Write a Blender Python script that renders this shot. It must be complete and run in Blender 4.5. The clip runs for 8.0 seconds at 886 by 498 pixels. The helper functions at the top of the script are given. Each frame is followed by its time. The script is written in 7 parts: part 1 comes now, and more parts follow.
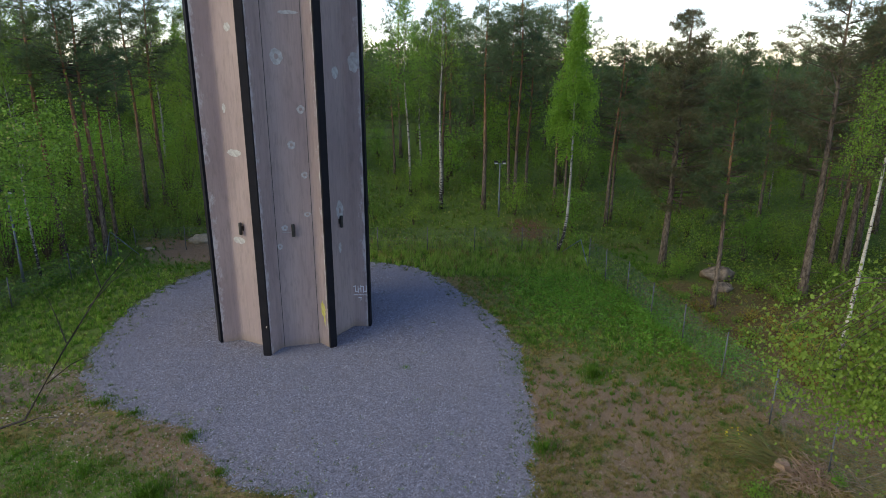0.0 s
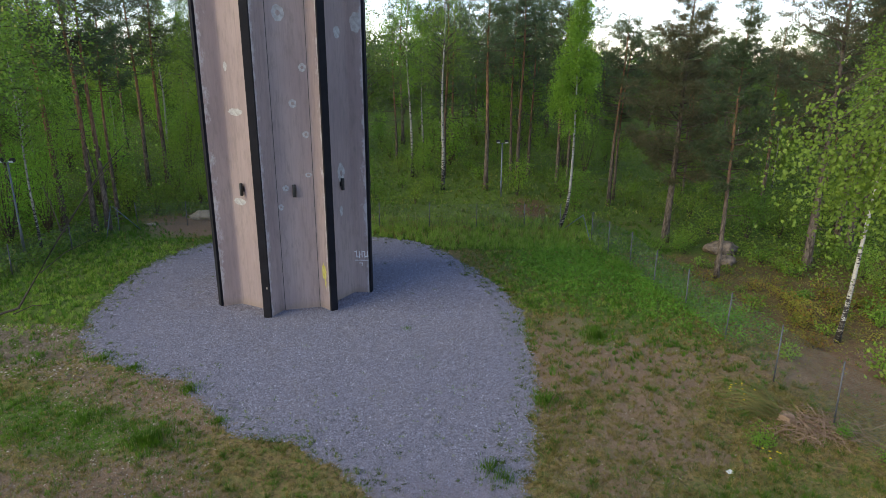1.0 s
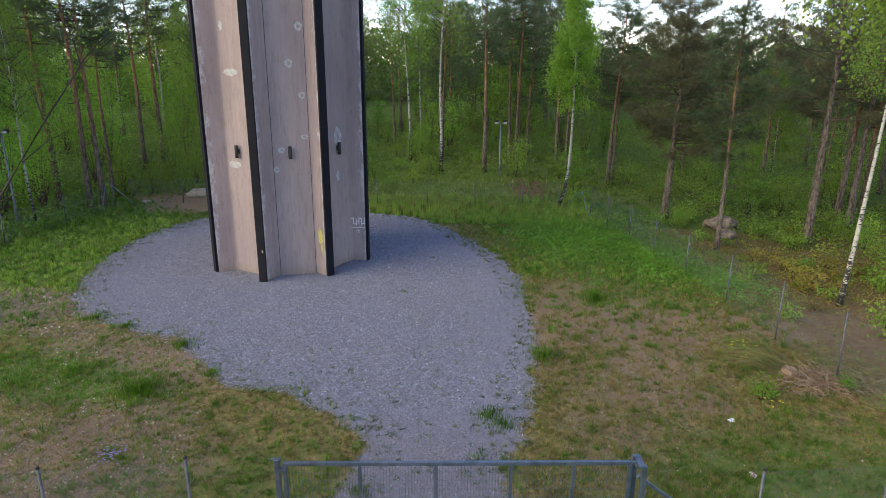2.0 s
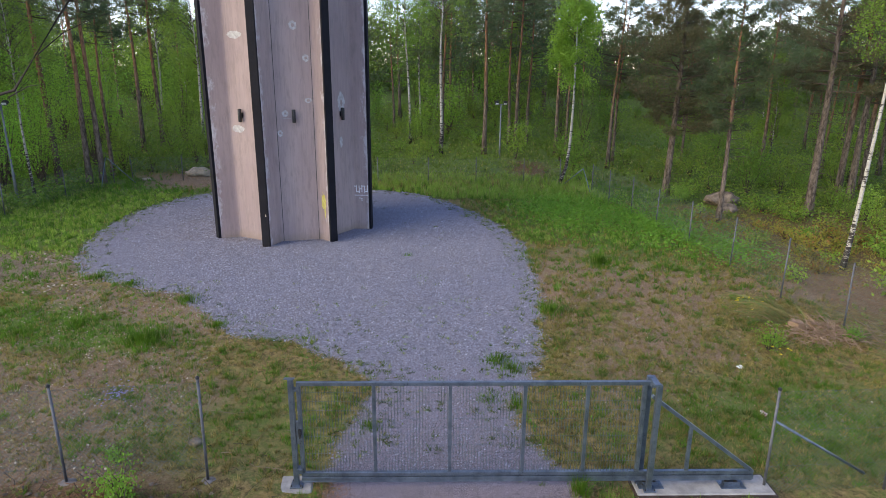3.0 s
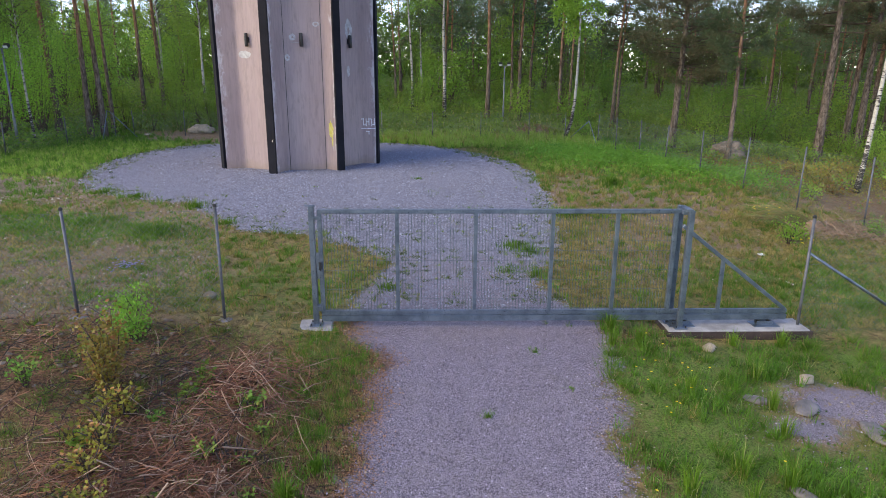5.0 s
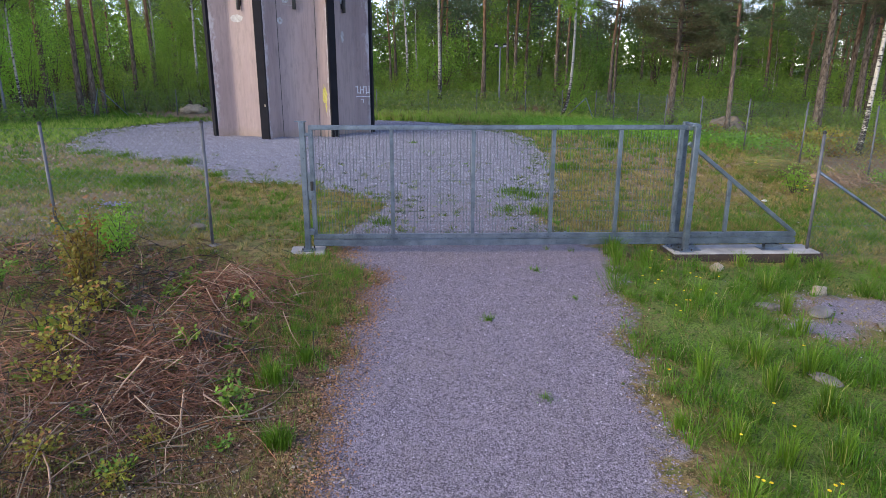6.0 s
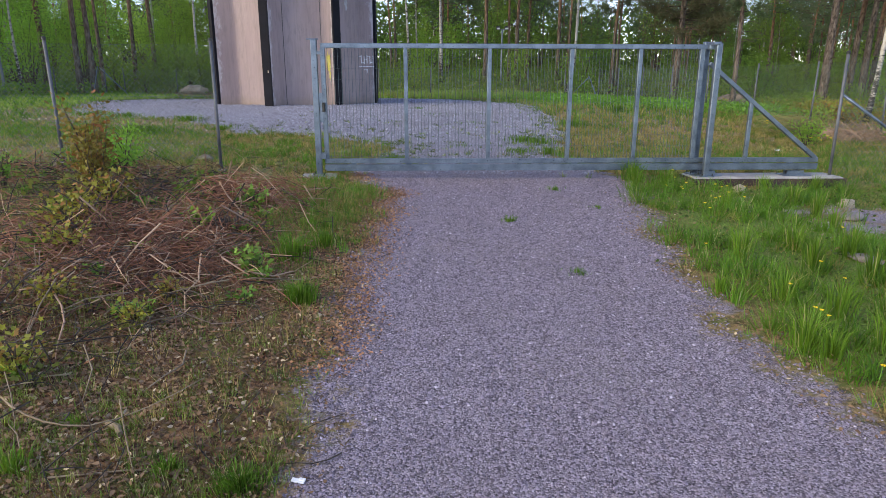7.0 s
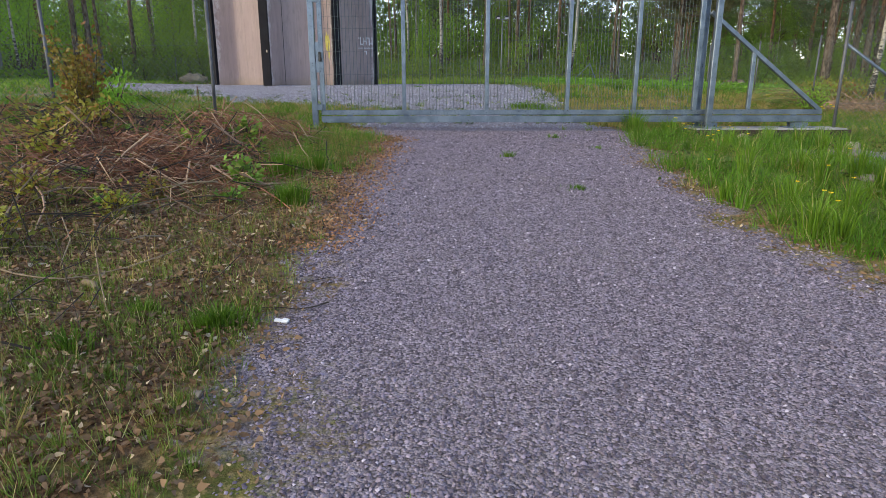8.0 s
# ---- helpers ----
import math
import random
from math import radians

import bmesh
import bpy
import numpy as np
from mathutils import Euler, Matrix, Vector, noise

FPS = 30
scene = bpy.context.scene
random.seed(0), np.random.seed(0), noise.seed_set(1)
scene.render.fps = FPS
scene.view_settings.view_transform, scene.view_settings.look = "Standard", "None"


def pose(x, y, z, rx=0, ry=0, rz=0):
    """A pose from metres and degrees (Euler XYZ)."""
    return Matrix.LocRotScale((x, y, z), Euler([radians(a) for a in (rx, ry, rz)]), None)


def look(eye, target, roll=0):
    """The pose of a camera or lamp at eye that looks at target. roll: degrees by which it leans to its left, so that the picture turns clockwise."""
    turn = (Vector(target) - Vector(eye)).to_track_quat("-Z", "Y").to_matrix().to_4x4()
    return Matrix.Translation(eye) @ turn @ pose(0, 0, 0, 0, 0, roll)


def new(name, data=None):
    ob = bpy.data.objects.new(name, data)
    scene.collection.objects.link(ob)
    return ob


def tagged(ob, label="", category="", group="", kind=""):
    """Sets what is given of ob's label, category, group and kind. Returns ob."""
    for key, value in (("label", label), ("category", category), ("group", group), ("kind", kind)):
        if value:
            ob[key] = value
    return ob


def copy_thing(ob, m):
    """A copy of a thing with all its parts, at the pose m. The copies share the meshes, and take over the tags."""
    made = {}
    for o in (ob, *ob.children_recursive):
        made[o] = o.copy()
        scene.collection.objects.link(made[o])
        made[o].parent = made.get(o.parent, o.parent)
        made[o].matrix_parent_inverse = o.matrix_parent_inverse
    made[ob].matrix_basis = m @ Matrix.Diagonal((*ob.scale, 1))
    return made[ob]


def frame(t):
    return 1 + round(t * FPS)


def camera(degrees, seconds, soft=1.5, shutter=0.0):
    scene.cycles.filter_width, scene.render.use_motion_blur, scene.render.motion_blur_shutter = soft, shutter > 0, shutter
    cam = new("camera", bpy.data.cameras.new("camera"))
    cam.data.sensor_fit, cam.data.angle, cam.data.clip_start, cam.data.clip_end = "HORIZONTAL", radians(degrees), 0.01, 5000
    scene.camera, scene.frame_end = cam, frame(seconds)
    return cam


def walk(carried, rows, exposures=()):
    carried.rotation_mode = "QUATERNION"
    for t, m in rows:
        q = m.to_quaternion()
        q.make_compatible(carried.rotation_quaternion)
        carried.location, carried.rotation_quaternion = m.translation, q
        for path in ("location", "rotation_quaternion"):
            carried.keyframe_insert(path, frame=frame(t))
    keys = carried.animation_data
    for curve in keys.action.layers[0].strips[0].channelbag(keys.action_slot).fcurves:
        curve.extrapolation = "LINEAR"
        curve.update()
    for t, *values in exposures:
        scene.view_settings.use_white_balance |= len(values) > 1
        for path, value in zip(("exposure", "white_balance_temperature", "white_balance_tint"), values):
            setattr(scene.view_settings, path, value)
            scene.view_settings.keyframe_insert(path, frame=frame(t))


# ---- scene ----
cam = camera(70.1, 8.0, soft=0.5)
PATH = [
    (0, (-0.1, 0.024, 12.802), (-0.093, 1.941, 12.229), 0.1),
    (0.5, (-0.125, -0.189, 11.928), (-0.124, 1.729, 11.359), 0.1),
    (1, (-0.072, -0.314, 11.086), (-0.072, 1.604, 10.519), 0.2),
    (1.5, (0.018, -0.392, 10.215), (0.018, 1.527, 9.652), 0.2),
    (3, (-0.37, -0.858, 7.863), (-0.352, 1.064, 7.308), 0.4),
    (3.5, (-0.697, -1.148, 7.061), (-0.676, 0.774, 6.51), 0.3),
    (4, (-0.885, -1.349, 6.224), (-0.86, 0.575, 5.679), 0.3),
    (4.5, (-0.878, -1.439, 5.373), (-0.853, 0.486, 4.832), 0.3),
    (6, (-0.888, -1.386, 2.96), (-0.848, 0.543, 2.431), 0.1),
    (6.5, (-1.051, -1.417, 2.259), (-1.006, 0.511, 1.731), 0.0),
    (7, (-1.194, -1.467, 1.548), (-1.147, 0.463, 1.025), 0.1),
    (7.5, (-1.21, -1.504, 1.027), (-1.164, 0.427, 0.506), 0.0),
    (8, (-1.146, -1.525, 0.668), (-1.102, 0.406, 0.15), 0.0),
]
walk(cam, [(t, look(eye, target, roll)) for t, eye, target, roll in PATH],
     [(0.0, 1.02, 7400, 19), (1.0, 1.29, 7650, 20), (1.6, 1.46, 7750, 20), (3.0, 1.68, 7550, 26), (4.5, 1.79, 7400, 27), (6.5, 1.75, 7350, 28), (8.0, 1.6, 8100, 21)])
# The camera sinks almost straight down in front of a concrete tower

# ---------------------------------------------------------------- light
SUN_EL, SUN_AZ = radians(28), radians(207)   # azimuth: where the sun stands, from +x towards +y
world = bpy.data.worlds.new("sky")
scene.world = world
world.use_nodes = True
wn = world.node_tree
wn.nodes.clear()
sky = wn.nodes.new("ShaderNodeTexSky")
sky.sky_type, sky.sun_disc = "NISHITA", False
sky.sun_elevation, sky.sun_rotation = SUN_EL, radians(90) - SUN_AZ
sky.dust_density, sky.air_density, sky.ozone_density = 0.15, 0.9, 3.5
bg = wn.nodes.new("ShaderNodeBackground")
bg.inputs[1].default_value = 0.15
wo = wn.nodes.new("ShaderNodeOutputWorld")
wn.links.new(sky.outputs[0], bg.inputs[0])
wn.links.new(bg.outputs[0], wo.inputs[0])

sun = new("sun", bpy.data.lights.new("sun", "SUN"))
sun.data.energy, sun.data.angle, sun.data.color = 1.15, radians(55), (1.0, 0.98, 0.55)
sun_dir = Vector((math.cos(SUN_AZ) * math.cos(SUN_EL), math.sin(SUN_AZ) * math.cos(SUN_EL), math.sin(SUN_EL)))
sun.matrix_world = look(sun_dir * 50, (0, 0, 0))


# ---------------------------------------------------------------- node helpers
class Nodes:
    """A small wrapper round one material's node tree."""

    def __init__(self, name):
        self.mat = bpy.data.materials.new(name)
        self.mat.use_nodes = True
        self.t = self.mat.node_tree
        self.t.nodes.clear()
        self.out = self.t.nodes.new("ShaderNodeOutputMaterial")
        self.co = self.t.nodes.new("ShaderNodeTexCoord").outputs["Object"]

    def add(self, kind, **props):
        n = self.t.nodes.new(kind)
        for k, v in props.items():
            setattr(n, k, v)
        return n

    def put(self, a, b):
        self.t.links.new(a, b)

    def noise(self, scale, detail=4, rough=0.6, co=None, stretch=None):
        n = self.add("ShaderNodeTexNoise")
        n.inputs["Scale"].default_value, n.inputs["Detail"].default_value, n.inputs["Roughness"].default_value = scale, detail, rough
        c = co or self.co
        if stretch:
            m = self.add("ShaderNodeMapping")
            m.inputs["Scale"].default_value = stretch
            self.put(c, m.inputs[0])
            c = m.outputs[0]
        self.put(c, n.inputs["Vector"])
        return n.outputs["Fac"]

    def voronoi(self, scale, feature="F1"):
        n = self.add("ShaderNodeTexVoronoi", feature=feature)
        n.inputs["Scale"].default_value = scale
        self.put(self.co, n.inputs["Vector"])
        return n

    def ramp(self, fac, lo, hi):
        """fac mapped from lo..hi to 0..1, clamped."""
        n = self.add("ShaderNodeMapRange")
        n.inputs[1].default_value, n.inputs[2].default_value = lo, hi
        self.put(fac, n.inputs[0])
        return n.outputs[0]

    def math(self, op, a, b=None):
        n = self.add("ShaderNodeMath", operation=op)
        for i, v in enumerate((a, b)):
            if v is None:
                continue
            if isinstance(v, (int, float)):
                n.inputs[i].default_value = v
            else:
                self.put(v, n.inputs[i])
        return n.outputs[0]

    def mix(self, fac, a, b, blend="MIX"):
        n = self.add("ShaderNodeMix", data_type="RGBA", blend_type=blend)
        for sock, v in ((n.inputs[0], fac), (n.inputs[6], a), (n.inputs[7], b)):
            if isinstance(v, (int, float)):
                sock.default_value = v
            elif isinstance(v, tuple):
                sock.default_value = (*v, 1)
            else:
                self.put(v, sock)
        return n.outputs[2]

    def attr(self, name):
        return self.add("ShaderNodeAttribute", attribute_name=name).outputs["Fac"]

    def bump(self, height, strength, distance):
        n = self.add("ShaderNodeBump")
        n.inputs["Strength"].default_value, n.inputs["Distance"].default_value = strength, distance
        self.put(height, n.inputs["Height"])
        return n.outputs[0]

    def finish(self, color, rough=0.8, metal=0.0, bump=None, translucent=0.0, spec=0.4):
        p = self.add("ShaderNodeBsdfPrincipled")
        for key, v in (("Base Color", color), ("Roughness", rough), ("Metallic", metal), ("Specular IOR Level", spec)):
            if isinstance(v, (int, float)):
                p.inputs[key].default_value = v
            elif isinstance(v, tuple):
                p.inputs[key].default_value = (*v, 1)
            else:
                self.put(v, p.inputs[key])
        if bump:
            self.put(bump, p.inputs["Normal"])
        last = p.outputs[0]
        if translucent:
            tr = self.add("ShaderNodeBsdfTranslucent")
            self.put(color, tr.inputs[0])
            m = self.add("ShaderNodeMixShader")
            m.inputs[0].default_value = translucent
            self.put(last, m.inputs[1])
            self.put(tr.outputs[0], m.inputs[2])
            last = m.outputs[0]
        self.put(last, self.out.inputs[0])
        return self.mat


def plain(name, a, b, coarse=1.5, fine=30, rough=0.8, metal=0.0, bump=0.3, depth=0.004, stretch=None, spec=0.4):
    """Two tones mixed by coarse and fine noise, with fine relief."""
    n = Nodes(name)
    f1, f2 = n.noise(coarse, 5, stretch=stretch), n.noise(fine, 4, stretch=stretch)
    fac = n.math("ADD", n.ramp(f1, 0.35, 0.65), n.math("MULTIPLY", n.math("SUBTRACT", f2, 0.5), 1.2))
    n_r = n.add("ShaderNodeClamp")
    n.put(fac, n_r.inputs[0])
    r = n.ramp(f2, 0.3, 0.7)
    rr = n.add("ShaderNodeMapRange")
    rr.inputs[3].default_value, rr.inputs[4].default_value = max(0.05, rough - 0.1), min(1, rough + 0.1)
    n.put(r, rr.inputs[0])
    return n.finish(n.mix(n_r.outputs[0], a, b), rr.outputs[0], metal, n.bump(f2, bump, depth), spec=spec)


def leafy(name, dark, light, odd=None, share=0.0, translucent=0.35, rough=0.55, tuft=0.0):
    """Foliage: every leaf has its own tone, every tuft and plant a slight shift."""
    n = Nodes(name)
    isl = n.add("ShaderNodeNewGeometry").outputs["Random Per Island"]
    ob = n.add("ShaderNodeObjectInfo").outputs["Random"]
    big = n.noise(0.8, 3)
    fac = n.math("ADD", n.math("MULTIPLY", isl, 0.42), n.math("MULTIPLY", n.ramp(big, 0.3, 0.7), 0.58))
    if tuft:
        fac = n.math("ADD", n.math("MULTIPLY", fac, 0.5), n.math("MULTIPLY", n.ramp(n.noise(tuft, 3, 0.6), 0.38, 0.62), 0.5))
    c = n.mix(fac, dark, light)
    if odd:
        pick = n.add("ShaderNodeMath", operation="GREATER_THAN")
        mul = n.math("FRACT", n.math("MULTIPLY", isl, 37.7))
        n.put(mul, pick.inputs[0])
        pick.inputs[1].default_value = 1 - share
        c = n.mix(pick.outputs[0], c, odd)
    hsv = n.add("ShaderNodeHueSaturation")
    n.put(c, hsv.inputs["Color"])
    v = n.add("ShaderNodeMapRange")
    v.inputs[3].default_value, v.inputs[4].default_value = 0.8, 1.2
    n.put(ob, v.inputs[0])
    n.put(v.outputs[0], hsv.inputs["Value"])
    h = n.add("ShaderNodeMapRange")
    h.inputs[3].default_value, h.inputs[4].default_value = 0.485, 0.515
    n.put(n.math("FRACT", n.math("MULTIPLY", ob, 13.3)), h.inputs[0])
    n.put(h.outputs[0], hsv.inputs["Hue"])
    return n.finish(hsv.outputs[0], rough, translucent=translucent, spec=0.3)


def stony(name, dark, light, pale, share):
    """Crushed stone: each piece has a tone of its own, a few are pale."""
    n = Nodes(name)
    isl = n.add("ShaderNodeNewGeometry").outputs["Random Per Island"]
    grain = n.noise(140, 3)
    fac = n.math("ADD", n.math("MULTIPLY", n.math("POWER", isl, 1.4), 0.8), n.math("MULTIPLY", grain, 0.25))
    pick = n.math("GREATER_THAN", n.math("FRACT", n.math("MULTIPLY", isl, 41.3)), 1 - share)
    return n.finish(n.mix(pick, n.mix(fac, dark, light), pale), 0.9, bump=n.bump(grain, 0.4, 0.004), spec=0.2)


# ---------------------------------------------------------------- materials
def make_ground():
    n = Nodes("ground_soil_gravel")
    fine, mid, big = n.noise(60, 5, 0.7), n.noise(6, 5, 0.65), n.noise(0.7, 4, 0.6)
    wob = n.math("SUBTRACT", n.noise(2.2, 6, 0.75), 0.5)
    # dry turf and bare soil
    turf = n.mix(n.ramp(mid, 0.35, 0.65), (0.05, 0.036, 0.014), (0.28, 0.195, 0.08))
    turf = n.mix(n.math("MULTIPLY", n.ramp(n.noise(3.1, 5, 0.75), 0.48, 0.6), 0.7), turf, (0.085, 0.125, 0.026))
    turf = n.mix(n.math("MULTIPLY", n.ramp(n.noise(28, 5, 0.8), 0.5, 0.62), 0.65), turf, (0.34, 0.245, 0.12))
    turf = n.mix(n.math("MULTIPLY", n.ramp(n.noise(13, 5, 0.8), 0.54, 0.62), 0.7), turf, (0.045, 0.05, 0.02))
    soil = n.mix(n.ramp(fine, 0.35, 0.65), (0.085, 0.051, 0.03), (0.36, 0.232, 0.142))
    stones = n.voronoi(22)
    soil = n.mix(n.ramp(stones.outputs["Distance"], 0.3, 0.2), soil, (0.44, 0.33, 0.26))
    soil = n.mix(n.math("MULTIPLY", n.ramp(n.noise(9, 5, 0.8), 0.53, 0.62), 0.6), soil, (0.075, 0.05, 0.035))
    bare = n.ramp(n.math("ADD", n.attr("bare"), n.math("MULTIPLY", wob, 1.3)), 0.42, 0.62)
    col = n.mix(bare, turf, soil)
    # moss and short grass between the blades
    lush = n.ramp(n.math("ADD", n.attr("lush"), n.math("MULTIPLY", wob, 0.9)), 0.3, 0.75)
    green = n.mix(n.ramp(n.noise(34, 5, 0.8), 0.42, 0.6), (0.036, 0.067, 0.012), (0.15, 0.235, 0.047))
    green = n.mix(n.math("MULTIPLY", n.ramp(mid, 0.5, 0.64), 0.5), green, (0.15, 0.13, 0.055))
    col = n.mix(lush, col, green)
    # leaf litter of the wood and of the bank
    lit = n.ramp(n.math("ADD", n.attr("litter"), n.math("MULTIPLY", wob, 0.8)), 0.35, 0.65)
    litter = n.mix(n.ramp(n.noise(24, 5, 0.7), 0.4, 0.62), (0.05, 0.026, 0.015), (0.26, 0.14, 0.075))
    litter = n.mix(n.math("MULTIPLY", n.ramp(mid, 0.5, 0.62), 0.6), litter, (0.07, 0.095, 0.022))
    col = n.mix(lit, col, litter)
    # crushed stone
    v1, v2 = n.voronoi(85), n.voronoi(34)
    cell = n.add("ShaderNodeSeparateColor")
    n.put(v1.outputs["Color"], cell.inputs[0])
    cell2 = n.add("ShaderNodeSeparateColor")
    n.put(v2.outputs["Color"], cell2.inputs[0])
    pad = n.mix(cell.outputs[0], (0.09, 0.09, 0.115), (0.3, 0.3, 0.375))
    pad = n.mix(0.6, pad, n.mix(cell2.outputs[0], (0.042, 0.042, 0.055), (0.39, 0.39, 0.485)))
    road = n.mix(cell.outputs[1], (0.06, 0.05, 0.064), (0.425, 0.362, 0.425))
    gcol = n.mix(n.ramp(n.math("ADD", n.attr("road"), n.math("MULTIPLY", wob, 0.5)), 0.3, 0.7), pad, road)
    gcol = n.mix(n.ramp(v1.outputs["Distance"], 0.5, 0.85), gcol, (0.06, 0.055, 0.06))
    gcol = n.mix(n.math("MULTIPLY", n.ramp(big, 0.45, 0.7), 0.35), gcol, (0.2, 0.17, 0.16))
    grit, lumps = n.noise(15, 3, 0.8), n.noise(8, 4, 0.8)
    far = n.math("SUBTRACT", 1.0, n.attr("road"))
    gcol = n.mix(n.math("MULTIPLY", n.math("MULTIPLY", n.ramp(grit, 0.53, 0.58), 0.75), far), gcol, (0.4, 0.39, 0.45))
    gcol = n.mix(n.math("MULTIPLY", n.ramp(n.noise(42, 3, 0.8), 0.53, 0.58), 0.5), gcol, (0.4, 0.35, 0.39))
    gcol = n.mix(n.math("MULTIPLY", n.math("MULTIPLY", n.ramp(lumps, 0.54, 0.6), 0.65), far), gcol, (0.075, 0.068, 0.075))
    gmask = n.ramp(n.math("ADD", n.attr("gravel"), n.math("MULTIPLY", wob, 1.1)), 0.42, 0.58)
    col = n.mix(gmask, col, gcol)
    h = n.math("ADD", n.math("MULTIPLY", n.math("SUBTRACT", 1.0, v1.outputs["Distance"]), n.math("MULTIPLY", gmask, 0.5)), n.math("MULTIPLY", fine, 0.6))
    h = n.math("ADD", h, n.math("MULTIPLY", n.math("SUBTRACT", 1.0, v2.outputs["Distance"]), 0.25))
    return n.finish(col, 0.95, bump=n.bump(h, 0.9, 0.02), spec=0.15)


def make_concrete():
    n = Nodes("tower_concrete")
    big, mid = n.noise(0.5, 5, 0.65, stretch=(1, 1, 0.3)), n.noise(5, 6, 0.7, stretch=(1, 1, 0.25))
    fine = n.noise(60, 4)
    col = n.mix(n.ramp(big, 0.35, 0.65), (0.262, 0.198, 0.205), (0.345, 0.265, 0.262))
    col = n.mix(n.math("MULTIPLY", n.ramp(mid, 0.5, 0.72), 0.5), col, (0.16, 0.14, 0.132))
    board = n.noise(14, 2, stretch=(1, 1, 0.02))
    col = n.mix(n.math("MULTIPLY", n.ramp(board, 0.5, 0.62), 0.18), col, (0.18, 0.16, 0.155))
    # white bloom along the edges of the ribs
    ragged = n.math("SUBTRACT", n.noise(2.4, 7, 0.8, stretch=(1, 1, 0.5)), 0.5)
    e = n.ramp(n.math("ADD", n.attr("edge"), n.math("MULTIPLY", ragged, 2.2)), 0.7, 0.98)
    col = n.mix(n.math("MULTIPLY", e, 0.7), col, (0.52, 0.5, 0.52))
    # run-off streaks and soil splashed up at the foot
    streak = n.noise(9, 4, 0.6, stretch=(1, 1, 0.05))
    col = n.mix(n.math("MULTIPLY", n.ramp(streak, 0.55, 0.7), 0.18), col, (0.14, 0.118, 0.118))
    zz = n.add("ShaderNodeSeparateXYZ")
    n.put(n.co, zz.inputs[0])
    foot = n.ramp(n.math("ADD", zz.outputs[2], n.math("MULTIPLY", n.noise(4, 5, 0.7), 0.7)), 0.75, 0.3)
    col = n.mix(n.math("MULTIPLY", foot, 0.55), col, (0.2, 0.155, 0.115))
    h = n.math("ADD", n.math("MULTIPLY", fine, 0.5), mid)
    return n.finish(col, 0.88, bump=n.bump(h, 0.35, 0.01), spec=0.25)


def make_pine_bark(name, turn):
    n = Nodes(name)
    z = n.add("ShaderNodeSeparateXYZ")
    n.put(n.co, z.inputs[0])
    plates = n.noise(9, 5, 0.7, stretch=(1, 1, 0.3))
    low = n.mix(n.ramp(plates, 0.4, 0.62), (0.055, 0.042, 0.034), (0.2, 0.155, 0.125))
    high = n.mix(n.ramp(plates, 0.4, 0.62), (0.15, 0.075, 0.045), (0.32, 0.17, 0.095))
    fac = n.ramp(n.math("ADD", z.outputs[2], n.math("MULTIPLY", n.noise(1.5), 3.0)), turn, turn + 4.5)
    return n.finish(n.mix(fac, low, high), 0.92, bump=n.bump(plates, 0.9, 0.04), spec=0.2)


def make_birch_bark():
    n = Nodes("birch_bark")
    z = n.add("ShaderNodeSeparateXYZ")
    n.put(n.co, z.inputs[0])
    marks = n.noise(5, 4, 0.7, stretch=(0.8, 0.8, 2.6))
    low = n.noise(7, 5, 0.7)
    foot = n.math("MULTIPLY", n.ramp(z.outputs[2], 3.0, 0.0), 0.2)
    some = n.math("MULTIPLY", n.math("SUBTRACT", n.noise(2.3, 3, 0.6), 0.5), 0.5)
    dark = n.ramp(n.math("ADD", n.math("ADD", marks, foot), some), 0.55, 0.61)
    col = n.mix(n.ramp(low, 0.3, 0.7), (0.46, 0.44, 0.4), (0.28, 0.255, 0.22))
    col = n.mix(dark, col, (0.035, 0.03, 0.028))
    return n.finish(col, 0.75, bump=n.bump(low, 0.4, 0.015), spec=0.3)


GROUND = make_ground()
CONCRETE = make_concrete()
PINE_BARK, OLD_BARK, BIRCH_BARK = make_pine_bark("pine_bark", 5.0), make_pine_bark("old_pine_bark", 15.0), make_birch_bark()
BLACK = plain("black_sheet_metal", (0.005, 0.005, 0.008), (0.011, 0.011, 0.016), 0.8, 20, 0.8, 0.0, 0.1, spec=0.2)
GALV = plain("galvanised_steel", (0.1, 0.13, 0.17), (0.19, 0.238, 0.295), 3, 45, 0.36, 0.75, 0.12, 0.002)
POST = plain("weathered_fence_post", (0.06, 0.063, 0.075), (0.14, 0.145, 0.16), 3, 40, 0.6, 0.4, 0.15, 0.002)
LINK = plain("zinc_netting", (0.07, 0.1, 0.09), (0.14, 0.18, 0.16), 2, 20, 0.5, 0.3, 0.0)
WIRE = plain("fence_wire", (0.06, 0.085, 0.09), (0.13, 0.165, 0.17), 2, 20, 0.5, 0.5, 0.0)
CAP = plain("black_plastic", (0.012, 0.012, 0.012), (0.03, 0.03, 0.03), 4, 40, 0.5)
FOOTING = plain("soiled_concrete", (0.12, 0.105, 0.1), (0.24, 0.21, 0.2), 3, 40, 0.9, 0, 0.4, 0.01)
SLAB = plain("cast_concrete", (0.22, 0.21, 0.21), (0.36, 0.345, 0.335), 3, 40, 0.9, 0, 0.4, 0.01)
SLAB_SIDE = plain("dark_form_plywood", (0.03, 0.02, 0.018), (0.075, 0.05, 0.042), 3, 25, 0.85)
GRANITE = plain("granite", (0.07, 0.057, 0.046), (0.3, 0.225, 0.17), 2.2, 30, 0.9, 0, 0.9, 0.04)
PALE_ROCK = plain("pale_granite", (0.24, 0.19, 0.135), (0.42, 0.345, 0.26), 3, 30, 0.9, 0, 0.7, 0.02)
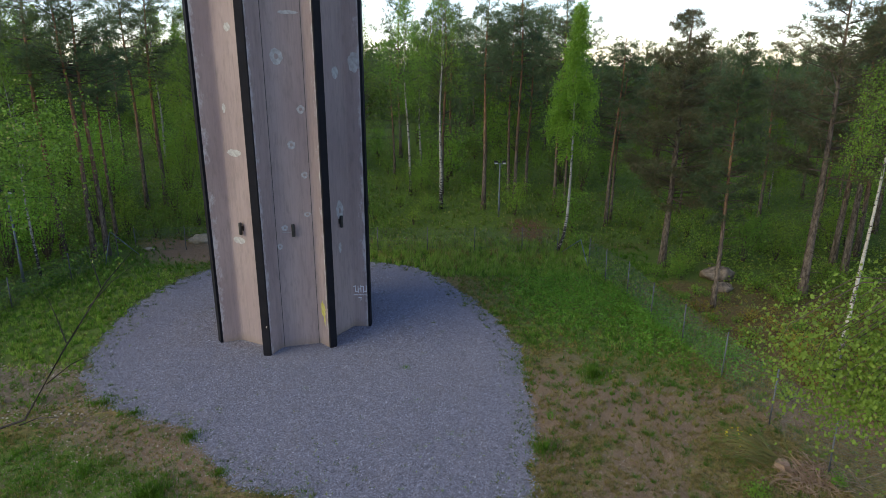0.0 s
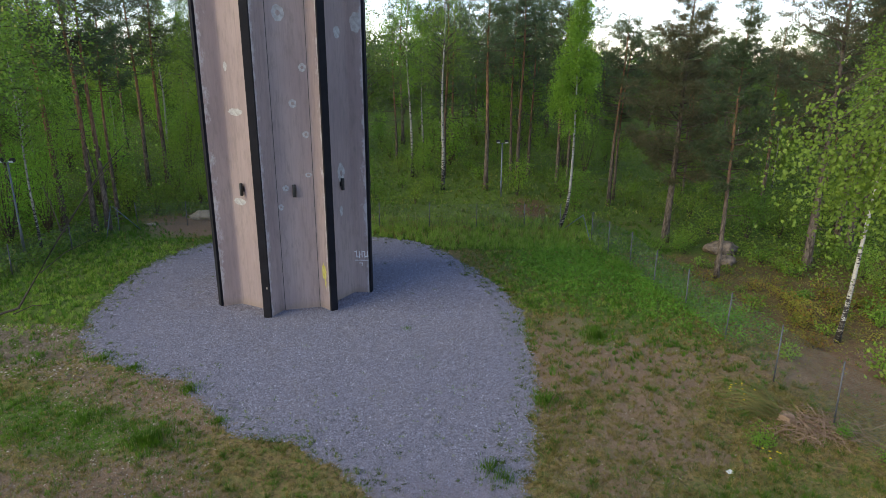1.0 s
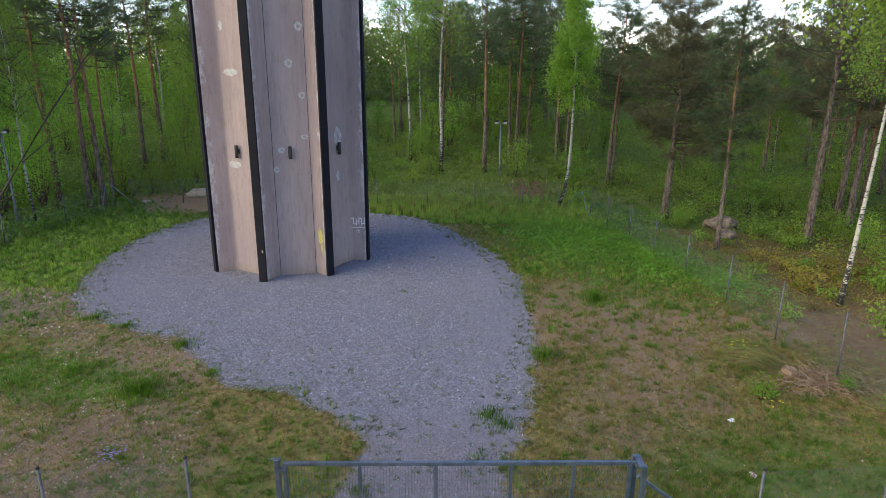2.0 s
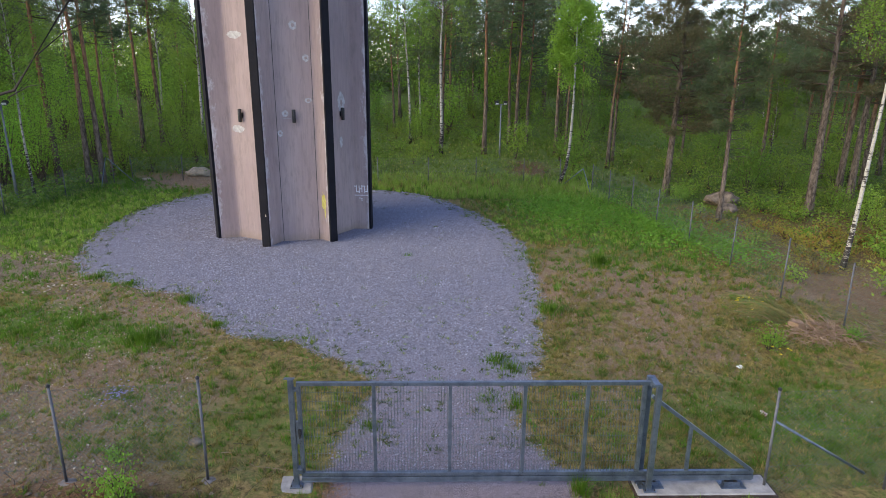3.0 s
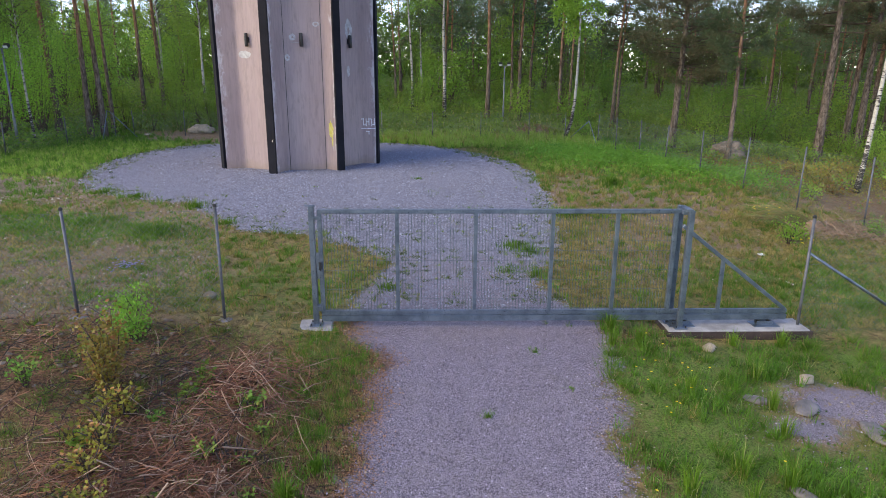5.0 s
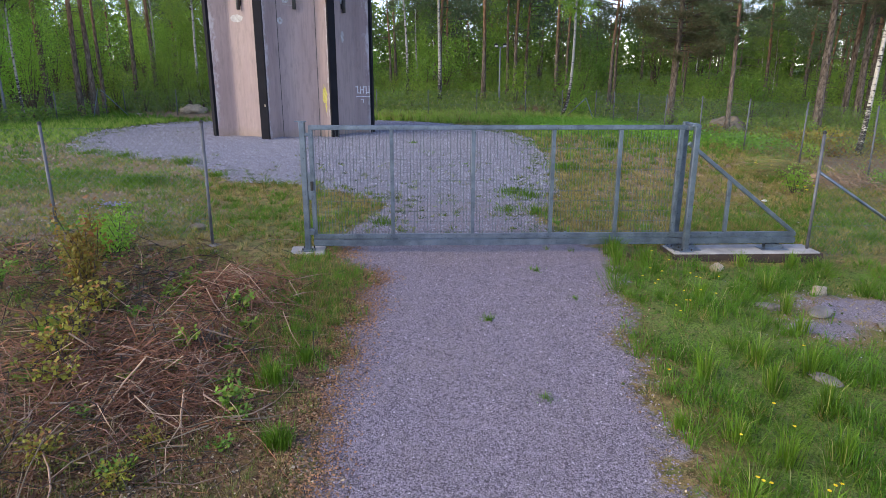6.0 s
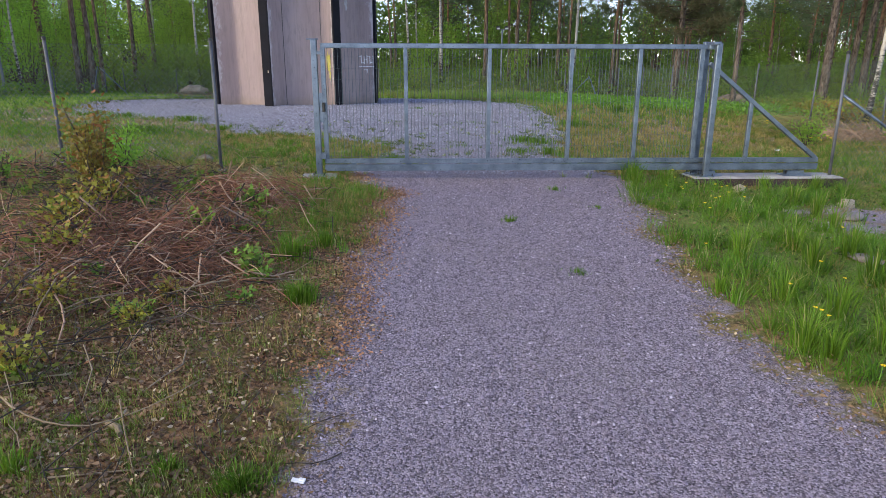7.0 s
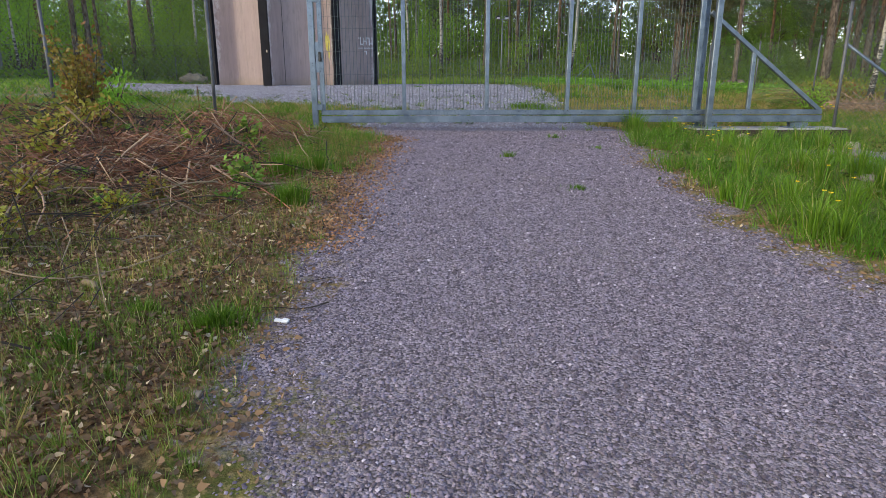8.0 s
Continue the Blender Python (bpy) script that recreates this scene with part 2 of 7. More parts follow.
MORTAR = plain("white_repair_mortar", (0.3, 0.285, 0.29), (0.44, 0.43, 0.44), 6, 60, 0.9)
YELLOW_PAINT = plain("yellow_spray_paint", (0.42, 0.36, 0.05), (0.5, 0.45, 0.16), 6, 60, 0.7)
WHITE_PAINT = plain("white_spray_paint", (0.62, 0.62, 0.64), (0.76, 0.76, 0.78), 6, 60, 0.6)
JOINT = plain("dark_joint_sealant", (0.04, 0.036, 0.034), (0.09, 0.08, 0.075), 4, 30, 0.8)
TWIG = leafy("dead_twig", (0.045, 0.018, 0.011), (0.34, 0.14, 0.09), (0.36, 0.23, 0.16), 0.08, 0.0, 0.9)
TWIG_PALE = plain("pale_twig", (0.16, 0.115, 0.075), (0.29, 0.215, 0.14), 3, 40, 0.9, 0, 0.4, 0.003)
BOUGH = plain("brown_bough", (0.045, 0.032, 0.025), (0.11, 0.078, 0.06), 3, 40, 0.9, 0, 0.4, 0.003)
TWIG_DARK = plain("dark_twig", (0.02, 0.016, 0.013), (0.05, 0.04, 0.032), 3, 40, 0.9)
CUT_WOOD = plain("cut_wood", (0.2, 0.12, 0.08), (0.36, 0.25, 0.18), 5, 50, 0.9)
LAMP_GREY = plain("painted_lamp_pole", (0.1, 0.115, 0.13), (0.17, 0.19, 0.21), 2, 30, 0.5, 0.3, 0.1)
LAMP_GLASS = plain("lamp_glass", (0.5, 0.52, 0.55), (0.65, 0.67, 0.7), 3, 30, 0.2)
PAPER = plain("white_paper", (0.7, 0.7, 0.7), (0.8, 0.8, 0.8), 8, 60, 0.8)
PINK = plain("printed_wrapper", (0.5, 0.12, 0.14), (0.75, 0.7, 0.7), 14, 60, 0.5)
NEEDLE = leafy("pine_needles", (0.05, 0.085, 0.04), (0.13, 0.185, 0.08), (0.2, 0.15, 0.08), 0.05, 0.4)
NEEDLE_BROWN = leafy("old_pine_needles", (0.06, 0.075, 0.036), (0.15, 0.15, 0.072), (0.19, 0.13, 0.075), 0.12, 0.4)
BIRCH_LEAF = leafy("birch_leaves", (0.1, 0.205, 0.024), (0.26, 0.43, 0.065), translucent=0.45)
BIRCH_FRESH = leafy("fresh_birch_leaves", (0.12, 0.28, 0.028), (0.28, 0.52, 0.075), translucent=0.6)
BIRCH_PALE = leafy("pale_birch_leaves", (0.095, 0.185, 0.024), (0.25, 0.39, 0.06), translucent=0.45)
# birch leaves at about two thirds brightness: the wood's shade is in the colour
BIRCH_SHADED = leafy("shaded_birch_leaves", (0.065, 0.13, 0.02), (0.17, 0.29, 0.05), translucent=0.4)
SHRUB_LEAF = leafy("shrub_leaves", (0.075, 0.155, 0.018), (0.23, 0.38, 0.05), (0.32, 0.34, 0.08), 0.05)
BROWN_LEAF = leafy("young_maple_leaves", (0.095, 0.075, 0.014), (0.28, 0.215, 0.04), (0.22, 0.1, 0.03), 0.15)
SPROUT_LEAF = leafy("fresh_sprout_leaves", (0.07, 0.15, 0.02), (0.2, 0.36, 0.055), (0.3, 0.33, 0.08), 0.1, 0.4)
MAPLE_LEAF = leafy("yellow_green_maple_leaves", (0.09, 0.105, 0.02), (0.25, 0.26, 0.05), (0.22, 0.12, 0.04), 0.15, 0.4)
YELLOW_HERB = leafy("yellow_green_herbs", (0.14, 0.14, 0.022), (0.36, 0.33, 0.05), (0.34, 0.16, 0.05), 0.15)
NETTLE = leafy("bright_green_herbs", (0.06, 0.18, 0.018), (0.17, 0.37, 0.045))
GRASS = leafy("green_grass", (0.04, 0.085, 0.012), (0.24, 0.32, 0.06), (0.388, 0.341, 0.155), 0.12, tuft=3.5)
MEADOW = leafy("tall_meadow_grass", (0.16, 0.29, 0.038), (0.5, 0.68, 0.13), (0.52, 0.46, 0.2), 0.1, 0.55, tuft=1.6)
RUST_LEAF = leafy("rust_brown_leaves", (0.24, 0.1, 0.05), (0.5, 0.26, 0.14), (0.1, 0.06, 0.04), 0.15, 0.1, 0.8)
GRASS_LUSH = leafy("lush_green_grass", (0.022, 0.08, 0.006), (0.15, 0.33, 0.032), (0.3, 0.32, 0.12), 0.05, 0.45, tuft=4.5)
TUSSOCK = leafy("fresh_tussock_grass", (0.035, 0.115, 0.008), (0.17, 0.37, 0.034), (0.34, 0.36, 0.12), 0.06, 0.4)
GRASS_DRY = leafy("dry_grass", (0.1, 0.07, 0.022), (0.5, 0.37, 0.14), (0.1, 0.14, 0.03), 0.22, 0.35, tuft=4.0)
CREEP = leafy("dark_weeds", (0.03, 0.06, 0.012), (0.12, 0.17, 0.035), (0.2, 0.16, 0.07), 0.15)
STRAW = leafy("yellowed_reed", (0.07, 0.06, 0.02), (0.2, 0.165, 0.06), (0.08, 0.115, 0.03), 0.3, 0.1)
DEAD_LEAF = leafy("dead_leaves", (0.07, 0.042, 0.022), (0.3, 0.2, 0.11), (0.42, 0.34, 0.22), 0.08, 0.1, 0.8)
FLOWER = leafy("dandelion_petals", (0.6, 0.42, 0.02), (0.75, 0.55, 0.03), translucent=0.1)
FLOWER_VIOLET = leafy("violet_petals", (0.2, 0.17, 0.4), (0.4, 0.36, 0.6), translucent=0.1)
STONE_SOIL = leafy("soil_pebbles", (0.12, 0.085, 0.058), (0.3, 0.225, 0.165), (0.4, 0.34, 0.27), 0.06, 0.0, 0.9)
STONE_PAD = stony("crushed_stone_bluish", (0.12, 0.12, 0.145), (0.36, 0.36, 0.44), (0.47, 0.47, 0.55), 0.03)
STONE_ROAD = stony("crushed_stone_reddish", (0.042, 0.034, 0.046), (0.37, 0.31, 0.385), (0.48, 0.43, 0.5), 0.02)


# ---------------------------------------------------------------- mesh helpers
class Build:
    """Collects vertices and faces for one mesh."""

    def __init__(self):
        self.v, self.f = [], []

    def box(self, c, size, rz=0.0, m=None):
        sx, sy, sz = (s / 2 for s in size)
        ca, sa = math.cos(rz), math.sin(rz)
        b = len(self.v)
        for dz in (-sz, sz):
            for dx, dy in ((-sx, -sy), (sx, -sy), (sx, sy), (-sx, sy)):
                p = (c[0] + dx * ca - dy * sa, c[1] + dx * sa + dy * ca, c[2] + dz)
                self.v.append(tuple(m @ Vector(p)) if m else p)
        self.f += [(b, b + 3, b + 2, b + 1), (b + 4, b + 5, b + 6, b + 7)] + [(b + i, b + (i + 1) % 4, b + 4 + (i + 1) % 4, b + 4 + i) for i in range(4)]
        return self

    def beam(self, a, b, w, d):
        """A box from a to b, w across and d the other way."""
        a, b = Vector(a), Vector(b)
        q = (b - a).to_track_quat("Z", "Y").to_matrix().to_4x4()
        return self.box((0, 0, (b - a).length / 2), (w, d, (b - a).length), 0, Matrix.Translation(a) @ q)

    def tube(self, pts, radii, sides=6, cap=True):
        pts = [Vector(p) for p in pts]
        if isinstance(radii, (int, float)):
            radii = [radii] * len(pts)
        b = len(self.v)
        for i, p in enumerate(pts):
            d = (pts[min(i + 1, len(pts) - 1)] - pts[max(i - 1, 0)]).normalized()
            u = d.orthogonal().normalized() if abs(d.z) < 0.9 else Vector((1, 0, 0)).cross(d).normalized()
            w = d.cross(u)
            for k in range(sides):
                a = 2 * math.pi * k / sides
                self.v.append(tuple(p + (u * math.cos(a) + w * math.sin(a)) * radii[i]))
        for i in range(len(pts) - 1):
            for k in range(sides):
                self.f.append((b + i * sides + k, b + i * sides + (k + 1) % sides, b + (i + 1) * sides + (k + 1) % sides, b + (i + 1) * sides + k))
        if cap:
            self.f.append(tuple(b + k for k in reversed(range(sides))))
            self.f.append(tuple(b + (len(pts) - 1) * sides + k for k in range(sides)))
        return self

    def mesh(self, name, mat, smooth=False, bevel=0.0):
        me = bpy.data.meshes.new(name)
        me.from_pydata(self.v, [], self.f)
        if bevel:
            bm = bmesh.new()
            bm.from_mesh(me)
            bmesh.ops.bevel(bm, geom=bm.edges[:], offset=bevel, segments=1, affect="EDGES")
            bm.to_mesh(me)
            bm.free()
        me.materials.append(mat)
        if smooth:
            me.shade_smooth()
        me.update()
        return me


def quick(name, verts, faces3=None, faces4=None, mat=None, smooth=False):
    """A mesh from numpy arrays of triangles and quads."""
    me = bpy.data.meshes.new(name)
    t = np.zeros((0, 3), int) if faces3 is None else faces3
    q = np.zeros((0, 4), int) if faces4 is None else faces4
    me.vertices.add(len(verts))
    me.vertices.foreach_set("co", np.asarray(verts, np.float32).ravel())
    loops = np.concatenate([t.ravel(), q.ravel()]).astype(np.int32)
    me.loops.add(len(loops))
    me.loops.foreach_set("vertex_index", loops)
    starts = np.concatenate([np.arange(len(t)) * 3, len(t) * 3 + np.arange(len(q)) * 4]).astype(np.int32)
    me.polygons.add(len(starts))
    me.polygons.foreach_set("loop_start", starts)
    me.update(calc_edges=True)
    me.validate()
    if mat:
        me.materials.append(mat)
    if smooth:
        me.shade_smooth()
    return me


def thing(name, label, category, m=None, group="", kind=""):
    ob = new(name)
    ob.empty_display_size = 0.2
    if m:
        ob.matrix_basis = m
    return tagged(ob, label, category, group, kind)


def part(name, me, parent, label="", kind=""):
    ob = new(name, me)
    ob.parent = parent
    return tagged(ob, label, kind=kind)


def solid(name, me, label, category, m=None, group="", kind=""):
    ob = new(name, me)
    if m:
        ob.matrix_basis = m
    return tagged(ob, label, category, group, kind)


# ---------------------------------------------------------------- the lie of the land
def sstep(a, b, x):
    t = np.clip((x - a) / (b - a), 0, 1)
    return t * t * (3 - 2 * t)


PAD_X, PAD_Y = -6.15, 27.5
PAD_A = (0, 20, 42, 60, 71, 81, 100, 127, 144, 155, 169, 180, 195, 215, 227, 238, 249, 257, 264, 268, 273, 278, 281, 285, 311, 335, 360)
PAD_R = (9.2, 8.8, 9.2, 10.7, 11.5, 11.5, 12.2, 13.0, 11.8, 10.8, 10.0, 9.5, 9.4, 9.4, 8.8, 8.45, 8.3, 9.2, 9.9, 10.5, 10.85, 11.1, 12.0, 12.6, 13.3, 10.4, 9.2)
ROAD_Y = (-30, 0, 2, 5, 6.3, 7.1, 8.5, 9.3, 10, 11.6, 13.0, 13.8, 14.5, 15.2, 15.8, 16.6, 19)
ROAD_L = (-1.8, -1.8, -1.95, -1.95, -1.85, -1.85, -1.7, -2.2, -2.55, -2.4, -2.0, -1.9, -2.25, -2.95, -3.8, -4.6, -5)
ROAD_YR = (-30, 0, 2, 3.5, 4.8, 6.3, 7.3, 8.3, 9.5, 10.9, 11.6, 12.3, 13.2, 14.2, 15.9, 17.5, 19, 22, 27)
ROAD_R = (2.6, 1.9, 1.45, 1.32, 1.46, 1.62, 1.85, 2.1, 2.45, 2.1, 1.6, 1.35, 1.5, 2.2, 2.6, 2.7, 3.0, 3.3, 3.2)


def gravel_in(x, y):
    """Metres inside the crushed stone (outside: minus)."""
    ang = np.degrees(np.arctan2(y - PAD_Y, x - PAD_X)) % 360
    pad = np.interp(ang, PAD_A, PAD_R) - np.hypot(x - PAD_X, y - PAD_Y)
    road = np.minimum(x - np.interp(y, ROAD_Y, ROAD_L), np.interp(y, ROAD_YR, ROAD_R) - x)
    wave = 0.12 * np.sin(x * 1.3 + y * 2.1) * np.sin(y * 1.7 - x * 0.6) + 0.1 * np.sin(y * 4.6 + x * 2.9) * np.sin(x * 3.7)
    return np.maximum(pad, np.where(y < 26.5, road, -9.0)) + wave


def bump2(x, y, cx, cy, sx, sy):
    return np.exp(-0.5 * (((x - cx) / sx) ** 2 + ((y - cy) / sy) ** 2))


def land(x, y):
    """Height of the ground."""
    x, y = np.asarray(x, float), np.asarray(y, float)
    z = -0.55 + 0.033 * np.clip(y, -15, 26) - 0.004 * np.clip(y - 26, 0, 16) + 0.085 * np.clip(y - 42, 0, 13)
    z = z + 0.033 * np.clip(y - 55, 0, 15) + 0.045 * np.clip(y - 62, 0, 90) * sstep(62, 80, y)
    z = z + 0.17 * sstep(-13, -17, x) * sstep(20, 28, y) - 0.034 * np.clip(x - 5, 0, 13) - 0.22 * bump2(x, y, 8.6, 14.5, 2.6, 3)
    z = z + 0.12 * sstep(11.0, 8.6, np.hypot(x - PAD_X, y - PAD_Y))
    z = z + 0.55 * bump2(x, y, -8.0, 6.5, 2.5, 3.2) + 0.16 * bump2(x, y, -4.3, 5.6, 1.2, 1.8) - 0.12 * bump2(x, y, 5.0, 9.0, 1.3, 0.9)
    off = sstep(0.1, 1.0, -gravel_in(x, y))
    rough = 0.03 * np.sin(x * 1.9 + 1.3 * np.sin(y * 0.8)) * np.sin(y * 1.6 + 0.7) + 0.02 * np.sin(x * 4.3 + y * 1.1) * np.sin(y * 3.7 - x)
    return z + off * rough + (1 - off) * 0.15 * rough


def lz(x, y):
    return float(land(x, y))


def gravel_spot(x, y):
    """A thin patch of old gravel in the roadside grass."""
    return np.maximum(bump2(x, y, 5.5, 7.2, 0.85, 0.6), 0.85 * bump2(x, y, 4.5, 6.5, 0.5, 0.4))


def lush_at(x, y):
    v = 0.13 + 0.15 * bump2(x, y, -5.5, 12.2, 2.6, 1.8) + 0.25 * bump2(x, y, 7, 12, 4, 1.8)
    v = v + 0.95 * bump2(x, y, 7.3, 33.0, 3.6, 5.0) + 0.8 * sstep(35.5, 37.5, y) * sstep(44, 41, y)
    v = v + 0.6 * sstep(1.3, 2.4, x) * sstep(9.8, 8.6, y) * (1 - 0.98 * gravel_spot(x, y))
    v = v + 1.0 * bump2(x, y, -18.5, 31.5, 4.6, 6.5) + 0.75 * bump2(x, y, -10.6, 16.7, 1.8, 0.8) + 0.65 * bump2(x, y, -13.6, 18.0, 1.8, 0.9)
    v = v + 0.2 * bump2(x, y, -3.6, 12.2, 1.6, 1.6) + 0.6 * bump2(x, y, -2.75, 8.2, 0.5, 1.3) + 0.45 * bump2(x, y, 10, 13, 3.0, 2.0)
    v = v + 0.4 * bump2(x, y, 9.5, 27, 2.0, 2.5) + 0.8 * bump2(x, y, 6.25, 23.8, 0.45, 0.5) + 0.1 * bump2(x, y, -6.5, 12, 2.5, 1.6)
    v = v - 1.2 * bump2(x, y, -16.6, 40.2, 3.4, 2.6)
    v = v + 0.7 * sstep(42, 45, y) + 0.6 * sstep(-21, -23, x) * sstep(12, 20, y) + 0.35 * sstep(13, 17, x) * sstep(28, 34, y)
    return np.clip(v, 0, 1)


BARE_SPOTS = ((7.5, 22.2, 1.0), (7.6, 18.7, 0.9), (6.1, 16.4, 1.0), (5.8, 25.2, 0.8), (8.0, 16.3, 0.9), (13.0, 21.5, 1.2), (10.4, 22.4, 0.8), (4.6, 13.2, 0.9), (9.2, 13.6, 0.8), (5.6, 21.0, 1.1), (4.6, 23.0, 0.9), (8.7, 20.3, 0.9), (7.0, 23.0, 1.1), (6.4, 18.0, 0.9), (5.2, 14.8, 0.9), (-6.6, 13.2, 1.0), (-8.2, 15.2, 1.0))


def bare_at(x, y):
    v = 0.15 + 0.95 * bump2(x, y, -16.9, 22.5, 2.3, 1.0) + 0.7 * bump2(x, y, -12.7, 19.6, 0.6, 0.5) + 0.8 * bump2(x, y, -8.4, 17.5, 0.9, 0.6) + 0.85 * bump2(x, y, -11.3, 12.6, 3.2, 1.9) + 0.85 * bump2(x, y, -10.0, 19.1, 1.5, 0.7) + 0.3 * bump2(x, y, 6.8, 21.5, 2.6, 2.2)
    v = v + 0.75 * bump2(x, y, 16.0, 21.5, 2.2, 1.8) + 0.9 * gravel_spot(x, y) + 1.1 * bump2(x, y, -16.8, 40.2, 3.4, 2.4)
    for px, py, w in BARE_SPOTS:
        v = v + 0.45 * bump2(x, y, px, py, w, w * 0.7)
    v = v + 0.45 * bump2(x, y, 3.6, 20, 0.9, 4) + 0.4 * bump2(x, y, -8, 9.8, 2.4, 0.8) + 0.35 * bump2(x, y, -9.5, 19, 2, 1)
    return np.clip(v, 0, 1)


def litter_at(x, y):
    v = 0.5 * sstep(12.6, 14.0, x) * sstep(15, 19, y) * sstep(42, 34, y) + 0.12 * sstep(42, 45, y) + 0.6 * bump2(x, y, 6.5, 46, 1.6, 3.0)
    v = v + 0.95 * bump2(x, y, -5.0, 4.4, 2.2, 3.2) * sstep(-2.0, -2.4, x) + 0.75 * sstep(-1.8, -2.4, x) * sstep(3.0, 1.0, y)
    v = v + 0.95 * bump2(x, y, -8.2, 7.6, 3.2, 1.4)
    v = v + 0.9 * bump2(x, y, -2.05, 6.6, 0.3, 2.6) + 0.5 * bump2(x, y, 2.0, 5.0, 0.3, 3)
    return np.clip(v, 0, 1)


def spaced(stops):
    """Grid lines: (from, step) pairs, the last one ends it."""
    out = []
    for (a, step), (b, _) in zip(stops, stops[1:]):
        out.append(np.arange(a, b - step * 0.25, step))
    out.append(np.array([stops[-1][0]]))
    return np.concatenate(out)


def make_land():
    gx = spaced([(-900, 120), (-180, 20), (-60, 4), (-28, 0.7), (-17, 0.26), (-8, 0.16), (6, 0.26), (18, 0.7), (28, 4), (60, 20), (180, 120), (900, 1)])
    gy = spaced([(-900, 120), (-60, 6), (-6, 0.5), (-1, 0.13), (8, 0.2), (20, 0.27), (42, 0.6), (60, 4), (150, 40), (900, 1)])
    X, Y = np.meshgrid(gx, gy)
    Z = land(X, Y)
    verts = np.stack([X, Y, Z], -1).reshape(-1, 3)
    nx, ny = len(gx), len(gy)
    i = (np.arange(ny - 1)[:, None] * nx + np.arange(nx - 1)).ravel()
    me = quick("ground", verts, None, np.stack([i, i + 1, i + nx + 1, i + nx], 1), GROUND, True)
    x, y = verts[:, 0], verts[:, 1]
    g = np.clip(0.5 + gravel_in(x, y) * 0.55, 0, 1)
    g = np.maximum(g, 0.82 * gravel_spot(x, y))
    r = sstep(17.5, 11.5, y)
    for name, vals in (("gravel", g), ("road", r), ("lush", lush_at(x, y)), ("bare", bare_at(x, y)), ("litter", litter_at(x, y))):
        me.attributes.new(name, "FLOAT", "POINT").data.foreach_set("value", vals.astype(np.float32))
    return solid("ground", me, "rough ground of dry turf, bare soil, leaf litter and blue-grey crushed stone", "ground", kind="structure")


make_land()

# ---------------------------------------------------------------- the tower
TX, TY, T0, T_TOP = -7.25, 28.93, -96.5, 26.0
R_TIP, R_PANEL, HALF_PANEL, HALF_TIP, OFF = 3.74, 2.83, 0.84, 0.145, 0.1
T_BASE = lz(TX, TY - 3)


def tower_section():
    """The star-shaped outline, with a mark of 1 at the outer edges of the ribs."""
    pts = []
    for k in range(8):
        a = radians(T0 + 45 * k)
        n, t = Vector((math.cos(a), math.sin(a))), Vector((-math.sin(a), math.cos(a)))
        am = a + radians(22.5)
        nm, tm = Vector((math.cos(am), math.sin(am))), Vector((-math.sin(am), math.cos(am)))
        right = n * R_TIP + t * HALF_TIP
        c1 = nm * R_PANEL - tm * (HALF_PANEL - OFF)
        c2 = nm * R_PANEL + tm * (HALF_PANEL + OFF)
        a2 = a + radians(45)
        n2, t2 = Vector((math.cos(a2), math.sin(a2))), Vector((-math.sin(a2), math.cos(a2)))
        left2 = n2 * R_TIP - t2 * HALF_TIP
        pts.append((n * R_TIP - t * HALF_TIP, 1.0))
        pts.append((right, 1.0))
        d1, d2 = (c1 - right), (left2 - c2)
        pts.append((right + d1 * 0.3, 0.6))
        for s in (0.0, 0.5, 1.0):       # soft inner corner
            p = (right + d1 * 0.9) * (1 - s) ** 2 + c1 * 2 * s * (1 - s) + (c1 + tm * 0.1) * s * s
            pts.append((p, 0.0))
        for s in (0.0, 0.5, 1.0):
            p = (c2 - tm * 0.1) * (1 - s) ** 2 + c2 * 2 * s * (1 - s) + (c2 + d2 * 0.1) * s * s
            pts.append((p, 0.0))
        pts.append((c2 + d2 * 0.7, 0.6))
    return pts


